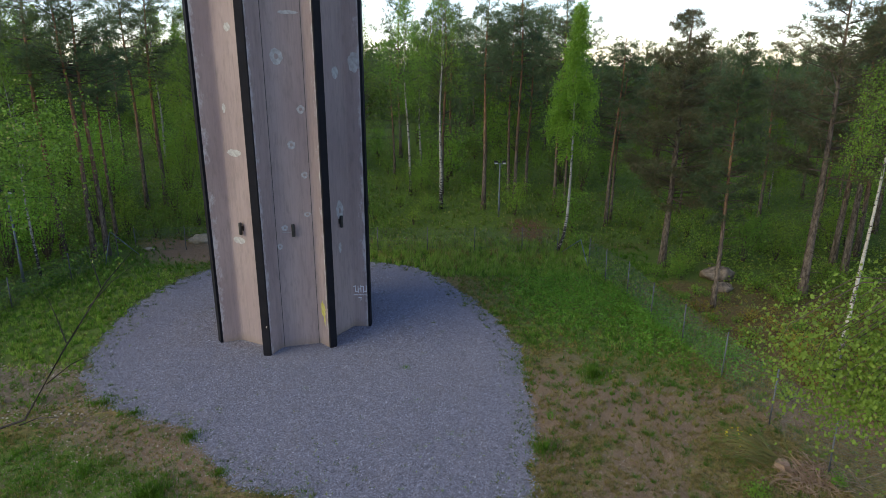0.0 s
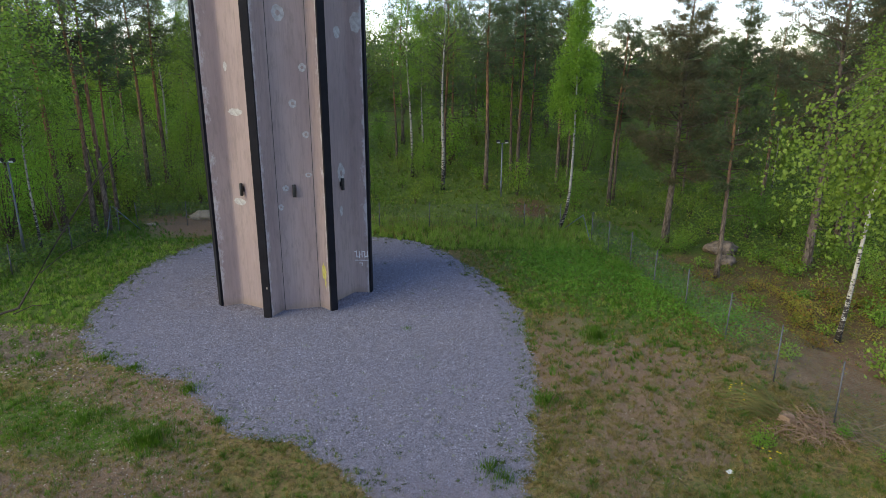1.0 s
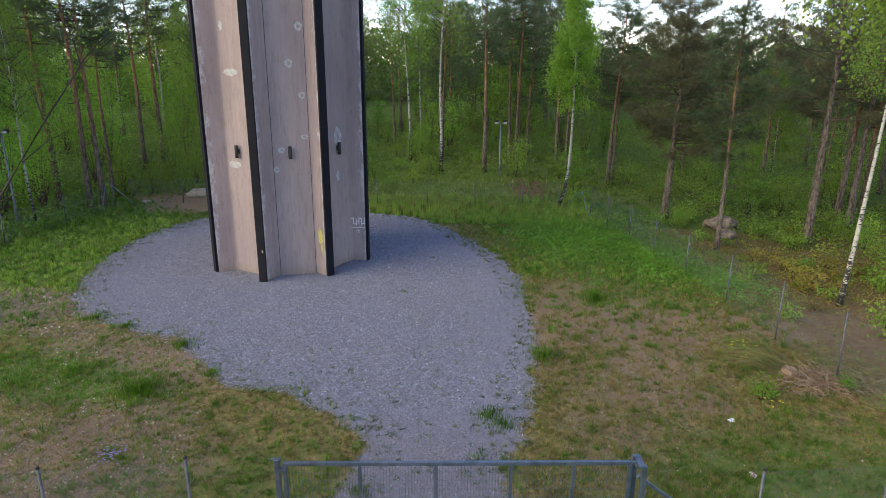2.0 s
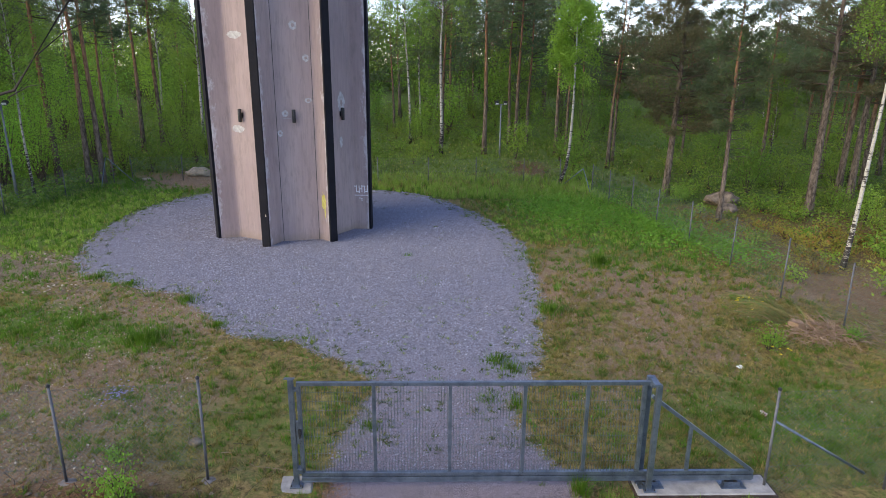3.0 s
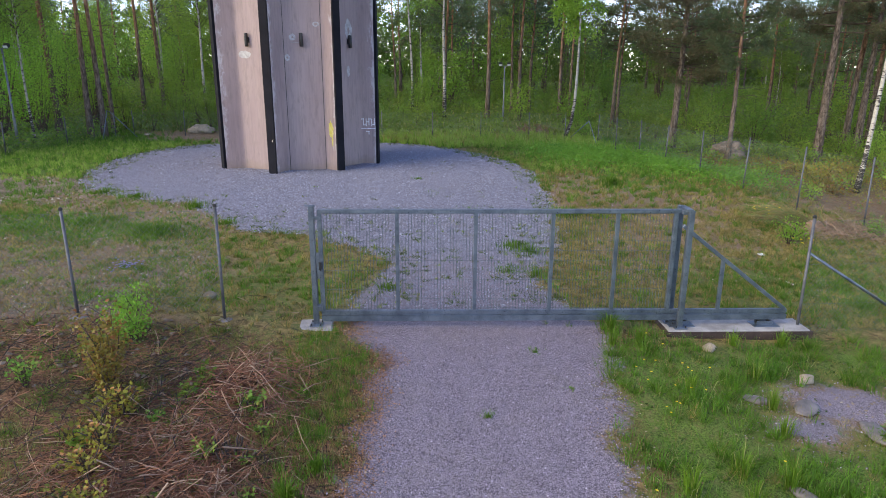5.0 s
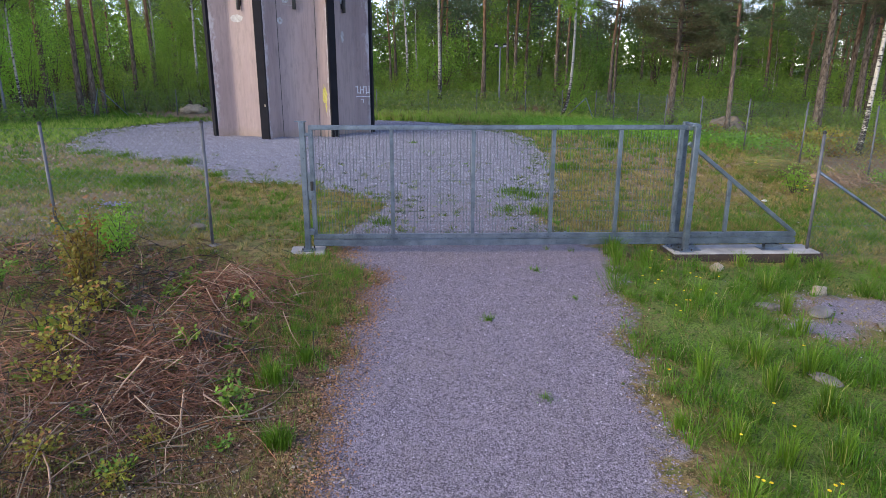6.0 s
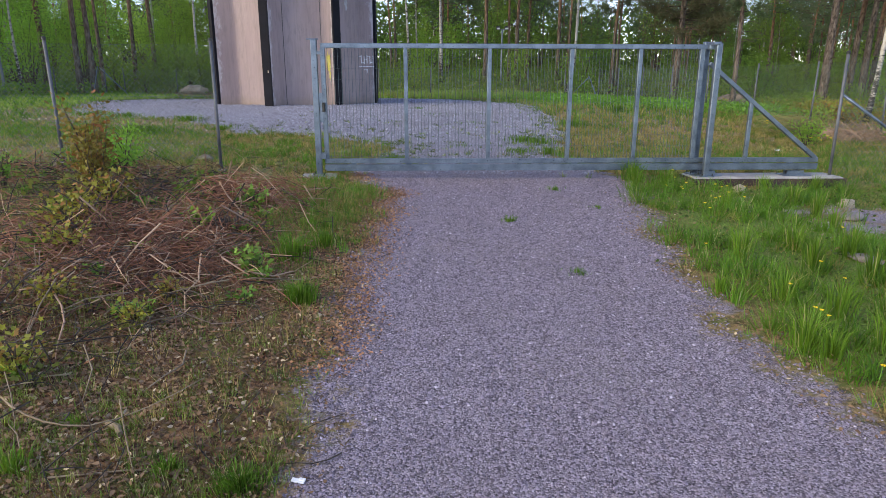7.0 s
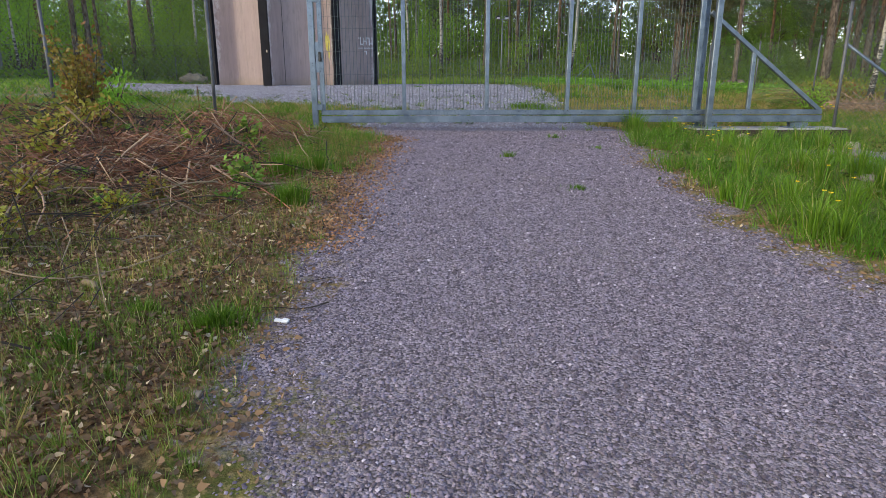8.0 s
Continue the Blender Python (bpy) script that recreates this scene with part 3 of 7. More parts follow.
def make_tower():
    top = thing("concrete_tower", "tall star-shaped concrete tower with black metal corner strips", "tower", pose(TX, TY, T_BASE))
    sec = tower_section()
    levels = [-0.5] + [i * 1.0 for i in range(int(T_TOP) + 1)]
    v = [(p.x, p.y, z) for z in levels for p, _ in sec]
    n = len(sec)
    f = [(l * n + i, l * n + (i + 1) % n, (l + 1) * n + (i + 1) % n, (l + 1) * n + i) for l in range(len(levels) - 1) for i in range(n)]
    f.append(tuple((len(levels) - 1) * n + i for i in range(n)))
    me = bpy.data.meshes.new("shaft")
    me.from_pydata(v, [], f)
    me.materials.append(CONCRETE)
    me.attributes.new("edge", "FLOAT", "POINT").data.foreach_set("value", np.array([e for _ in levels for _, e in sec], np.float32))
    part("shaft", me, top)
    clad = Build()
    clad.box((R_TIP + 0.015, 0, T_TOP / 2 - 0.2), (0.07, 0.33, T_TOP + 0.3))
    clad.box((R_TIP - 0.03, 0.157, T_TOP / 2 - 0.2), (0.06, 0.02, T_TOP + 0.3))
    clad.box((R_TIP - 0.03, -0.157, T_TOP / 2 - 0.2), (0.06, 0.02, T_TOP + 0.3))
    cme = clad.mesh("corner_cladding", BLACK)
    for k in range(8):
        part("corner_cladding", cme, top, "black sheet metal cladding").matrix_basis = pose(0, 0, 0, 0, 0, T0 + 45 * k)
    jme = Build().box((0, 0, T_TOP / 2), (0.012, 0.03, T_TOP)).mesh("joint", JOINT)
    for k in (0,):
        for side in (-1, 1):
            a = T0 + 22.5 + 45 * k
            part("joint", jme, top, "dark vertical joint").matrix_basis = pose(0, 0, 0, 0, 0, a) @ pose(R_PANEL + 0.002, side * (HALF_PANEL - 0.07) + OFF, 0)
    rng = random.Random(4)

    def blot(w, h, hole=0.0, mat=MORTAR, name="repair_patch", jag=0.12):
        """An irregular smear of mortar, as a ring where hole > 0."""
        m, b = 22, Build()
        outer = []
        for i in range(m):
            a = 2 * math.pi * i / m
            r = 1 + rng.uniform(-jag, jag)
            outer.append((0.0, r * math.cos(a) * w / 2, r * math.sin(a) * h / 2))
        inner = [(0.004, y * max(hole, 0.05), z * max(hole, 0.05)) for _, y, z in outer]
        b.v = outer + inner
        b.f = [(i, (i + 1) % m, m + (i + 1) % m, m + i) for i in range(m)]
        if not hole:
            b.f.append(tuple(range(m, 2 * m)))
        return b.mesh(name, mat)

    def on_panel(bay, u, z, me, name, label):
        a = T0 + 22.5 + 45 * bay
        part(name, me, top, label).matrix_basis = pose(0, 0, 0, 0, 0, a) @ pose(R_PANEL + 0.006, u, z - T_BASE)

    for bay, u, z, w, h, hole in ((0, -0.16, 12.94, 0.52, 0.6, 0.35), (0, 0.66, 10.87, 0.3, 0.34, 0.4), (0, 0.2, 9.44, 0.32, 0.36, 0.4),
                                  (0, 0.66, 8.17, 0.26, 0.3, 0.4), (0, -0.3, 5.93, 0.28, 0.28, 0.3), (0, 0.68, 6.46, 0.3, 0.2, 0.5),
                                  (0, -0.55, 5.12, 0.22, 0.26, 0.35), (0, 0.38, 14.59, 0.75, 0.14, 0), (0, -0.55, 15.6, 0.3, 0.3, 0.4),
                                  (-1, 0.08, 14.05, 0.34, 0.34, 0), (-1, -0.15, 9.07, 0.8, 0.3, 0), (-1, -0.31, 5.25, 0.7, 0.3, 0), (-1, -0.5, 10.9, 0.2, 0.4, 0),
                                  (1, 0.34, 12.3, 0.4, 0.5, 0), (1, 0.25, 6.3, 0.5, 0.9, 0.3), (1, 0.15, 4.6, 0.2, 0.5, 0)):
        on_panel(bay, u, z, blot(w, h, hole), "repair_patch", "white mortar repair patch")

    def on_rib(k, side, s, z):
        """A place on a rib's flank: s from 0 at the tip to 1 at the panel."""
        a = radians(T0 + 45 * k)
        n, t = Vector((math.cos(a), math.sin(a))), Vector((-math.sin(a), math.cos(a)))
        am = a + side * radians(22.5)
        nm, tm = Vector((math.cos(am), math.sin(am))), Vector((-math.sin(am), math.cos(am)))
        p0, p1 = n * R_TIP + t * HALF_TIP * side, nm * R_PANEL - tm * (HALF_PANEL - OFF * side) * side
        p, d = p0.lerp(p1, s), (p1 - p0).normalized()
        out = Vector((d.y, -d.x))
        if out.dot(tm * side) < 0:
            out = -out
        return Matrix.Translation((p.x + out.x * 0.006, p.y + out.y * 0.006, z - T_BASE)) @ pose(0, 0, 0, 0, 0, math.degrees(math.atan2(out.y, out.x)))

    part("paint_stain", blot(0.32, 0.7, 0, YELLOW_PAINT, "paint_stain", 0.35), top, "yellow spray paint").matrix_basis = on_rib(1, -1, 0.5, 2.2)
    part("paint_stain", blot(0.12, 0.5, 0, YELLOW_PAINT, "paint_stain", 0.35), top, "yellow spray paint").matrix_basis = on_rib(1, -1, 0.45, 1.7)
    part("repair_patch", blot(0.5, 0.8, 0), top, "white mortar repair patch").matrix_basis = on_rib(2, -1, 0.4, 12.7)
    part("tag", Build().box((R_TIP + 0.055, 0.07, 1.35), (0.01, 0.04, 0.1)).mesh("tag", PALE_ROCK), top, "small white tag").matrix_basis = pose(0, 0, 0, 0, 0, T0)
    # a sprayed scrawl that cannot be read: plain strokes
    g = Build()
    for i in range(6):
        y = -0.33 + i * 0.13
        g.box((0, y, 0.12 + 0.03 * (i % 2)), (0.004, 0.035, 0.34))
        if i < 5:
            g.box((0.001, y + 0.065, (0.27, 0.0, 0.14, 0.27, 0.02)[i]), (0.004, 0.12, 0.035))
    g.box((0, 0, -0.16), (0.004, 0.9, 0.03))
    g.box((0, 0.0, -0.3), (0.004, 0.16, 0.03))
    g.box((0, 0.05, -0.37), (0.004, 0.03, 0.14))
    part("sprayed_scrawl", g.mesh("sprayed_scrawl", WHITE_PAINT), top, "white sprayed scrawl").matrix_basis = on_rib(2, -1, 0.55, 2.2)


make_tower()


def make_wall_lamp():
    lamp = thing("wall_lamp", "slim black up-and-down wall lamp on the concrete", "lamp", group="lamps on the tower")
    body = Build()
    body.tube([(0.13, 0, -0.27), (0.13, 0, -0.25), (0.13, 0, 0.25), (0.13, 0, 0.27)], [0.06, 0.075, 0.075, 0.06], 14)
    part("body", body.mesh("body", CAP, True), lamp)
    arm = Build().box((0.045, 0, 0), (0.09, 0.07, 0.16)).box((0.008, 0, 0), (0.016, 0.12, 0.22))
    part("bracket", arm.mesh("bracket", CAP, bevel=0.004), lamp)
    return lamp


def lamp_place(bay, u, z):
    return pose(TX, TY, 0) @ pose(0, 0, 0, 0, 0, T0 + 22.5 + 45 * bay) @ pose(R_PANEL + 0.002, u, z)


wall_lamp = make_wall_lamp()
wall_lamp.matrix_basis = lamp_place(0, 0.04, 5.83)
copy_thing(wall_lamp, lamp_place(-1, -0.05, 5.83))
copy_thing(wall_lamp, lamp_place(1, 0.18, 5.83))
conduit = Build().tube([(0.006, -0.42, 0.02), (0.006, -0.1, 0.0), (0.006, -0.02, 0.0)], 0.01, 5)
solid("cable", conduit.mesh("cable", SLAB), "thin grey cable on the tower wall", "cable", lamp_place(0, 0.0, 5.72))


# ---------------------------------------------------------------- the sliding gate
GY = 9.97
Z0 = -0.22


def make_gate():
    gate = thing("sliding_gate", "closed grey galvanised sliding gate with mesh across the gravel road", "gate", pose(0, GY, Z0, 0, 0, 0.6))
    x0, x1, xt, zb, zt = -3.03, 3.66, 5.98, 0.325, 2.3

    def bar(name, a, b, w, d, label="", bevel=0.006):
        part(name, Build().beam(a, b, w, d).mesh(name, GALV, bevel=bevel), gate, label)

    bar("top_rail", (x0, 0, zt), (x1 + 0.1, 0, zt), 0.07, 0.08)
    bar("bottom_rail", (x0, 0, zb), (xt, 0, zb), 0.07, 0.085)
    track = Build().beam((x0, 0, zb - 0.107), (xt, 0, zb - 0.107), 0.09, 0.09)
    track.beam((x0 + 0.02, -0.035, zb - 0.158), (xt - 0.02, -0.035, zb - 0.158), 0.03, 0.03).beam((x0 + 0.02, 0.035, zb - 0.158), (xt - 0.02, 0.035, zb - 0.158), 0.03, 0.03)
    for i in range(9):
        track.box((x0 + 0.5 + i * 1.0, 0, zb - 0.05), (0.1, 0.05, 0.03))
    part("track_rail", track.mesh("track_rail", GALV, bevel=0.004), gate)
    for x in (x0 + 0.035, x1 - 0.035):
        bar("stile", (x, 0, zb + 0.035), (x, 0, zt - 0.035), 0.08, 0.07)
    for x in (-1.57, -0.11, 1.33, 2.54):
        bar("upright", (x, 0, zb + 0.035), (x, 0, zt - 0.035), 0.07, 0.06)
    bar("brace", (x1 + 0.12, 0, 2.02), (xt - 0.04, 0, zb + 0.03), 0.07, 0.07, bevel=0.006)
    bar("brace_upright", (4.62, 0, zb + 0.035), (4.62, 0, 1.36), 0.07, 0.06)
    wires = Build()
    x = x0 + 0.11
    while x < x1 - 0.1:
        wires.tube([(x, -0.01, zb + 0.04), (x, -0.01, zt - 0.04)], 0.0042, 3, False)
        x += 0.06
    for i in range(10):
        z = zb + 0.08 + i * 0.19
        for y in (-0.016, -0.004):
            wires.tube([(x0 + 0.07, y, z), (x1 - 0.07, y, z)], 0.0016, 3, False)
    part("welded_mesh", wires.mesh("welded_mesh", WIRE), gate, "fine welded wire mesh")
    comb = Build()
    for i in range(int((x1 - x0 - 0.2) / 0.06)):
        comb.tube([(x0 + 0.11 + i * 0.06, -0.02, zb + 0.03), (x0 + 0.11 + i * 0.06, -0.02, zb + 0.09)], 0.004, 3, False)
    part("mesh_fixing", comb.mesh("mesh_fixing", WIRE), gate, "", "stuff")
    lock = Build().box((x0 + 0.02, -0.055, 1.27), (0.045, 0.04, 0.16)).tube([(x0 + 0.03, -0.12, 1.2), (x0 + 0.03, -0.12, 1.34)], 0.012, 6)
    lock.box((x0 + 0.03, -0.09, 1.2), (0.02, 0.07, 0.02)).box((x0 + 0.03, -0.09, 1.34), (0.02, 0.07, 0.02))
    part("lock", lock.mesh("lock", CAP), gate, "dark lock case with a handle")
    return gate


make_gate()


def gate_post(name, x, y, h, label):
    p = thing(name, label, "gate post", pose(x, y, Z0))
    part("column", Build().box((0, 0, h / 2), (0.1, 0.1, h)).mesh("column", GALV, bevel=0.008), p)
    part("base_plate", Build().box((0, 0, 0.012), (0.24, 0.24, 0.024)).mesh("base_plate", GALV, bevel=0.004), p)
    for sx in (-0.09, 0.09):
        for sy in (-0.09, 0.09):
            b = Build().tube([(sx, sy, 0.02), (sx, sy, 0.06)], 0.012, 6)
            part("bolt", b.mesh("bolt", CAP), p)
    return p


FZ = 0.06
lp = gate_post("gate_post", -3.14, GY - 0.03, 2.34, "grey steel catch post of the gate on a concrete foot")
lp.location.z += FZ
for c, size in (((-0.02, 0, 2.345), (0.2, 0.06, 0.02)), ((0.1, 0.0, 2.12), (0.1, 0.12, 0.05)), ((0.09, -0.01, 1.2), (0.07, 0.05, 0.5)), ((0.09, 0, 0.36), (0.1, 0.16, 0.1))):
    part("catch_bracket", Build().box(c, size).mesh("catch_bracket", GALV, bevel=0.003), lp)
for y, x in ((GY - 0.13, 3.84), (GY + 0.15, 3.74)):
    rp = gate_post("gate_post", x, y, 2.3 if y < GY else 2.34, "grey steel guide post of the gate on the concrete slab")
    rp.location.z += 0.05
portal = Build().box((3.79, GY + 0.01, 2.3), (0.12, 0.4, 0.05)).box((3.75, GY, 2.24), (0.08, 0.16, 0.07))
solid("roller_guide", portal.mesh("roller_guide", GALV, bevel=0.004), "steel roller guide across the gate posts", "gate part", pose(0, 0, Z0 + 0.05))

part("concrete_foot", Build().box((0, 0, 0), (0.66, 0.56, 0.46)).mesh("concrete_foot", SLAB, bevel=0.03), lp, "low pale concrete foot").matrix_basis = pose(-0.02, 0.05, -0.232, 0, 0, 4)
slab = thing("gate_foundation", "pale concrete slab with dark plywood edge under the gate tail", "foundation", pose(4.95, GY + 0.02, Z0, 0, 0, 0.6))
part("slab", Build().box((0, 0, -0.2), (2.74, 0.62, 0.5)).mesh("slab", SLAB, bevel=0.02), slab)
for (cx, cy, sx, sy) in ((0, -0.325, 2.8, 0.022), (0, 0.325, 2.8, 0.022), (-1.385, 0, 0.022, 0.62), (1.385, 0, 0.022, 0.62)):
    part("edge_board", Build().box((cx, cy, -0.21), (sx, sy, 0.48)).mesh("edge_board", SLAB_SIDE), slab, "dark weathered plywood edge")
for cx in (3.9, 5.55):
    car = thing("gate_carriage", "steel roller carriage bolted to the concrete slab", "gate part", pose(cx, GY + 0.02, Z0 + 0.05), "roller carriages")
    part("plate", Build().box((0, 0, 0.008), (0.5, 0.3, 0.016)).mesh("plate", GALV, bevel=0.003), car)
    part("bracket", Build().box((0, 0.05, 0.05), (0.32, 0.012, 0.08)).box((0, -0.05, 0.05), (0.32, 0.012, 0.08)).mesh("bracket", GALV), car)
    for sx in (-0.1, 0.1):
        part("roller", Build().tube([(sx, -0.04, 0.055), (sx, 0.04, 0.055)], 0.035, 12).mesh("roller", CAP), car)


# ---------------------------------------------------------------- chain-link fence
def link_mesh(length, z0, z1, pitch):
    """Two sets of slanting wires between two posts along x."""
    h = z1 - z0
    lines = []
    c = -h + pitch * 0.5
    while c < length:
        a0, a1 = max(0.0, c), min(length, c + h)
        if a1 - a0 > 0.03:
            lines.append((a0, a0 - c, a1, a1 - c, 0.003))
            lines.append((a0, h - (a0 - c), a1, h - (a1 - c), -0.003))
        c += pitch
    L = np.array(lines)
    r = 0.0024
    tri = np.array([(0.0, r), (r * 0.87, -r * 0.5), (-r * 0.87, -r * 0.5)])
    d = np.stack([L[:, 2] - L[:, 0], L[:, 3] - L[:, 1]], 1)
    d /= np.linalg.norm(d, axis=1)[:, None]
    nrm = np.stack([-d[:, 1], d[:, 0]], 1)
    V = []
    for ex, ez in ((0, 1), (2, 3)):
        for q in tri:
            V.append(np.stack([L[:, ex] + nrm[:, 0] * q[0], L[:, 4] + q[1], z0 + L[:, ez] + nrm[:, 1] * q[0]], 1))
    V = np.stack(V, 1).reshape(-1, 3)
    b = np.arange(len(L))[:, None] * 6
    quads = np.concatenate([b + np.array(((k, (k + 1) % 3, 3 + (k + 1) % 3, 3 + k),)) for k in range(3)])
    return quick("wire_mesh", V, None, quads, LINK)


def make_fence(label, posts, top_z, pitch, braces=(), post_h=None, cap=True, r=0.028):
    """posts: plan places along one run; one panel between each two."""
    f = thing("chain_link_fence", label, "fence", pose(*posts[0], 0))
    ox, oy = posts[0]
    for i, (x, y) in enumerate(posts):
        g = lz(x, y)
        zt = top_z if post_h is None else g + post_h
        m = Build().tube([(0, 0, -0.3), (0, 0, zt - g)], r, 10)
        rng = random.Random(i + int(abs(ox) * 10))
        p = part("post", m.mesh("post", POST, True), f)
        p.matrix_basis = pose(x - ox, y - oy, g, rng.uniform(-1.2, 1.2), rng.uniform(-1.2, 1.2))
        if cap:
            q = part("post_cap", Build().tube([(0, 0, zt - g - 0.03), (0, 0, zt - g + 0.005), (0, 0, zt - g + 0.025)], [r + 0.008, r + 0.008, r * 0.5], 10).mesh("post_cap", CAP), p, "black plastic cap")
        if i + 1 < len(posts):
            x2, y2 = posts[i + 1]
            z2 = lz(x2, y2)
            ln = math.hypot(x2 - x, y2 - y)
            me = link_mesh(ln, max(g, z2) + 0.03, zt - 0.1, pitch)
            part("wire_mesh", me, f, "thin zinc wire netting").matrix_basis = pose(x - ox, y - oy, 0, 0, 0, math.degrees(math.atan2(y2 - y, x2 - x)))
            for dz in (0.1, 0.95, 1.75):
                part("tension_wire", Build().tube([(x - ox, y - oy, zt - dz), (x2 - ox, y2 - oy, zt - dz)], 0.0025, 4).mesh("tension_wire", WIRE), f)
    for a, b in braces:
        part("brace", Build().tube([(a[0] - ox, a[1] - oy, a[2]), (b[0] - ox, b[1] - oy, b[2])], 0.028, 8).mesh("brace", GALV, True), f, "slanting steel brace")
    return f


make_fence("chain-link fence on round grey posts beside the sliding gate", [(-4.9, 9.95), (-7.5, 9.65), (-10.1, 9.35), (-12.7, 9.05), (-15.3, 8.75)], 2.18, 0.1)
make_fence("short chain-link panel with a slanting brace beside the gate", [(6.22, 9.98), (8.8, 10.15), (11.3, 10.35), (13.9, 10.55)], 2.0, 0.1,
           [((6.22, 9.98, 1.28), (8.3, 10.12, 0.0))])
make_fence("chain-link fence with thin grey posts along the wood's edge", [(13.9, 10.55), (13.3, 14.4), (12.6, 17.7), (12.1, 20.6), (11.7, 23.9), (11.16, 27.0), (10.6, 29.9), (10.4, 33.4), (9.8, 35.9), (9.3, 38.2)], 2.12, 0.1, cap=False)
make_fence("chain-link fence with braced corner behind the tall grass", [(7.75, 40.7), (5.4, 41.0), (2.2, 41.0), (-1.0, 41.0), (-4.35, 41.0), (-7.6, 41.2), (-10.9, 41.3), (-14.2, 41.3), (-17.4, 41.2), (-20.5, 40.7)], 2.1, 0.1,
           [((9.0, 39.6, 1.6), (7.9, 41.2, 0.12)), ((9.0, 39.55, 1.65), (9.25, 37.9, 0.1)), ((-21.3, 39.3, 2.15), (-19.9, 39.9, 0.4)), ((-21.35, 39.2, 2.2), (-21.1, 37.7, 0.4))], cap=False)
make_fence("chain-link fence in the tall grass below the pines", [(-21.0, 39.2), (-21.7, 35.0), (-22.4, 30.7), (-22.8, 26.2), (-23.0, 21.0)], 2.1, 0.1, cap=False)
for x, y in ((-4.9, 9.95), (-7.5, 9.65)):
    b = Build().tube([(0, 0, -0.1), (0, 0, -0.01), (0, 0, 0.02)], [0.24, 0.17, 0.07], 11)
    for i, (a, c, d) in enumerate(b.v):
        b.v[i] = (a * (1 + 0.2 * math.sin(i * 2.3)), c * (1 + 0.2 * math.cos(i * 1.7)), d)
    solid("post_footing", b.mesh("post_footing", FOOTING, True), "rough concrete footing round a fence post", "foundation", pose(x, y, lz(x, y)), "post footings")


# ---------------------------------------------------------------- lamp masts
def make_mast(x, y, h, lean, label):
    m = thing("floodlight_mast", label, "lamp mast", pose(x, y, lz(x, y), 0, lean, 0), "floodlight masts")
    part("pole", Build().tube([(0, 0, -0.3), (0, 0, h * 0.3), (0, 0, h * 0.3 + 0.05), (0, 0, h)], [0.075, 0.075, 0.055, 0.05], 12).mesh("pole", LAMP_GREY, True), m)
    part("cross_arm", Build().beam((-0.34, 0, h), (0.34, 0, h), 0.05, 0.05).mesh("cross_arm", LAMP_GREY), m)
    for sx in (-0.32, 0.32):
        head = Build().box((0, 0, 0), (0.3, 0.24, 0.16)).box((0, 0.02, 0.1), (0.2, 0.16, 0.05))
        hd = part("floodlight", head.mesh("floodlight", CAP, bevel=0.02), m, "black floodlight head")
        hd.matrix_basis = pose(sx, -0.08, h + 0.12, 25, 0, 0)
        part("lens", Build().box((0, -0.125, 0), (0.25, 0.012, 0.12)).mesh("lens", LAMP_GLASS), hd, "clear lamp glass")
    return m


make_mast(4.5, 49.0, 4.25, 0, "grey floodlight mast with two lamp heads at the wood's edge")
make_mast(-24.1, 34.4, 5.25, 0, "grey steel mast with two black floodlights")


# ---------------------------------------------------------------- stones, stumps, litter
def boulder_mesh(sx, sy, sz, seed, mat, rough=0.55):
    bm = bmesh.new()
    bmesh.ops.create_icosphere(bm, subdivisions=3, radius=1)
    off = Vector((seed * 3.1, seed * 1.7, 0))
    for v in bm.verts:
        k = 1 + rough * noise.noise(v.co * 1.3 + off) + rough * 0.45 * noise.noise(v.co * 3.5 + off) + rough * 0.2 * noise.noise(v.co * 7 + off)
        v.co = Vector((v.co.x * sx, v.co.y * sy, v.co.z * sz)) * k
    me = bpy.data.meshes.new("rock")
    bm.to_mesh(me)
    bm.free()
    me.materials.append(mat)
    me.shade_smooth()
    return me


def rock(name, x, y, size, seed, mat, label, sink=0.3, rz=0):
    return solid(name, boulder_mesh(*size, seed, mat, 0.55 if name == "boulder" else 0.25), label, "rock", pose(x, y, lz(x, y) + size[2] * (1 - sink) - size[2] * 0.25, 0, 0, rz))


rock("boulder", 17.0, 36.9, (0.95, 0.75, 0.5), 1, GRANITE, "large weathered granite boulder among low plants at the wood's edge")
rock("boulder", 16.4, 34.8, (0.55, 0.4, 0.32), 2, GRANITE, "smaller grey granite boulder beside the larger one")
rock("boulder", -16.9, 42.9, (0.85, 0.5, 0.38), 3, PALE_ROCK, "pale rounded boulder on bare soil by the fence")
rock("stone", -19.9, 41.2, (0.35, 0.25, 0.14), 4, PALE_ROCK, "flat pale stone on bare soil")
rock("stone", 4.18, 9.2, (0.13, 0.1, 0.09), 5, PALE_ROCK, "pale yellowish stone in the grass by the slab", rz=30)
rock("stone", 5.28, 8.0, (0.15, 0.1, 0.1), 6, PALE_ROCK, "pale sandy stone on the gravel patch", rz=10)
rock("stone", -5.6, 11.2, (0.16, 0.13, 0.1), 8, GRANITE, "grey stone in the dry grass", rz=40)
rock("stone", -2.05, 0.72, (0.02, 0.034, 0.012), 9, PALE_ROCK, "small pale chip of stone on dead leaves", rz=20)


for sx, sy, size, seed in ((4.75, 7.05, (0.3, 0.16, 0.05), 11), (5.35, 6.35, (0.34, 0.15, 0.06), 12), (3.6, 5.05, (0.2, 0.1, 0.05), 13), (4.1, 7.3, (0.2, 0.12, 0.05), 14)):
    rock("stone", sx, sy, size, seed, FOOTING, "flat grey stone sunk in the roadside grass and gravel", rz=seed * 37)


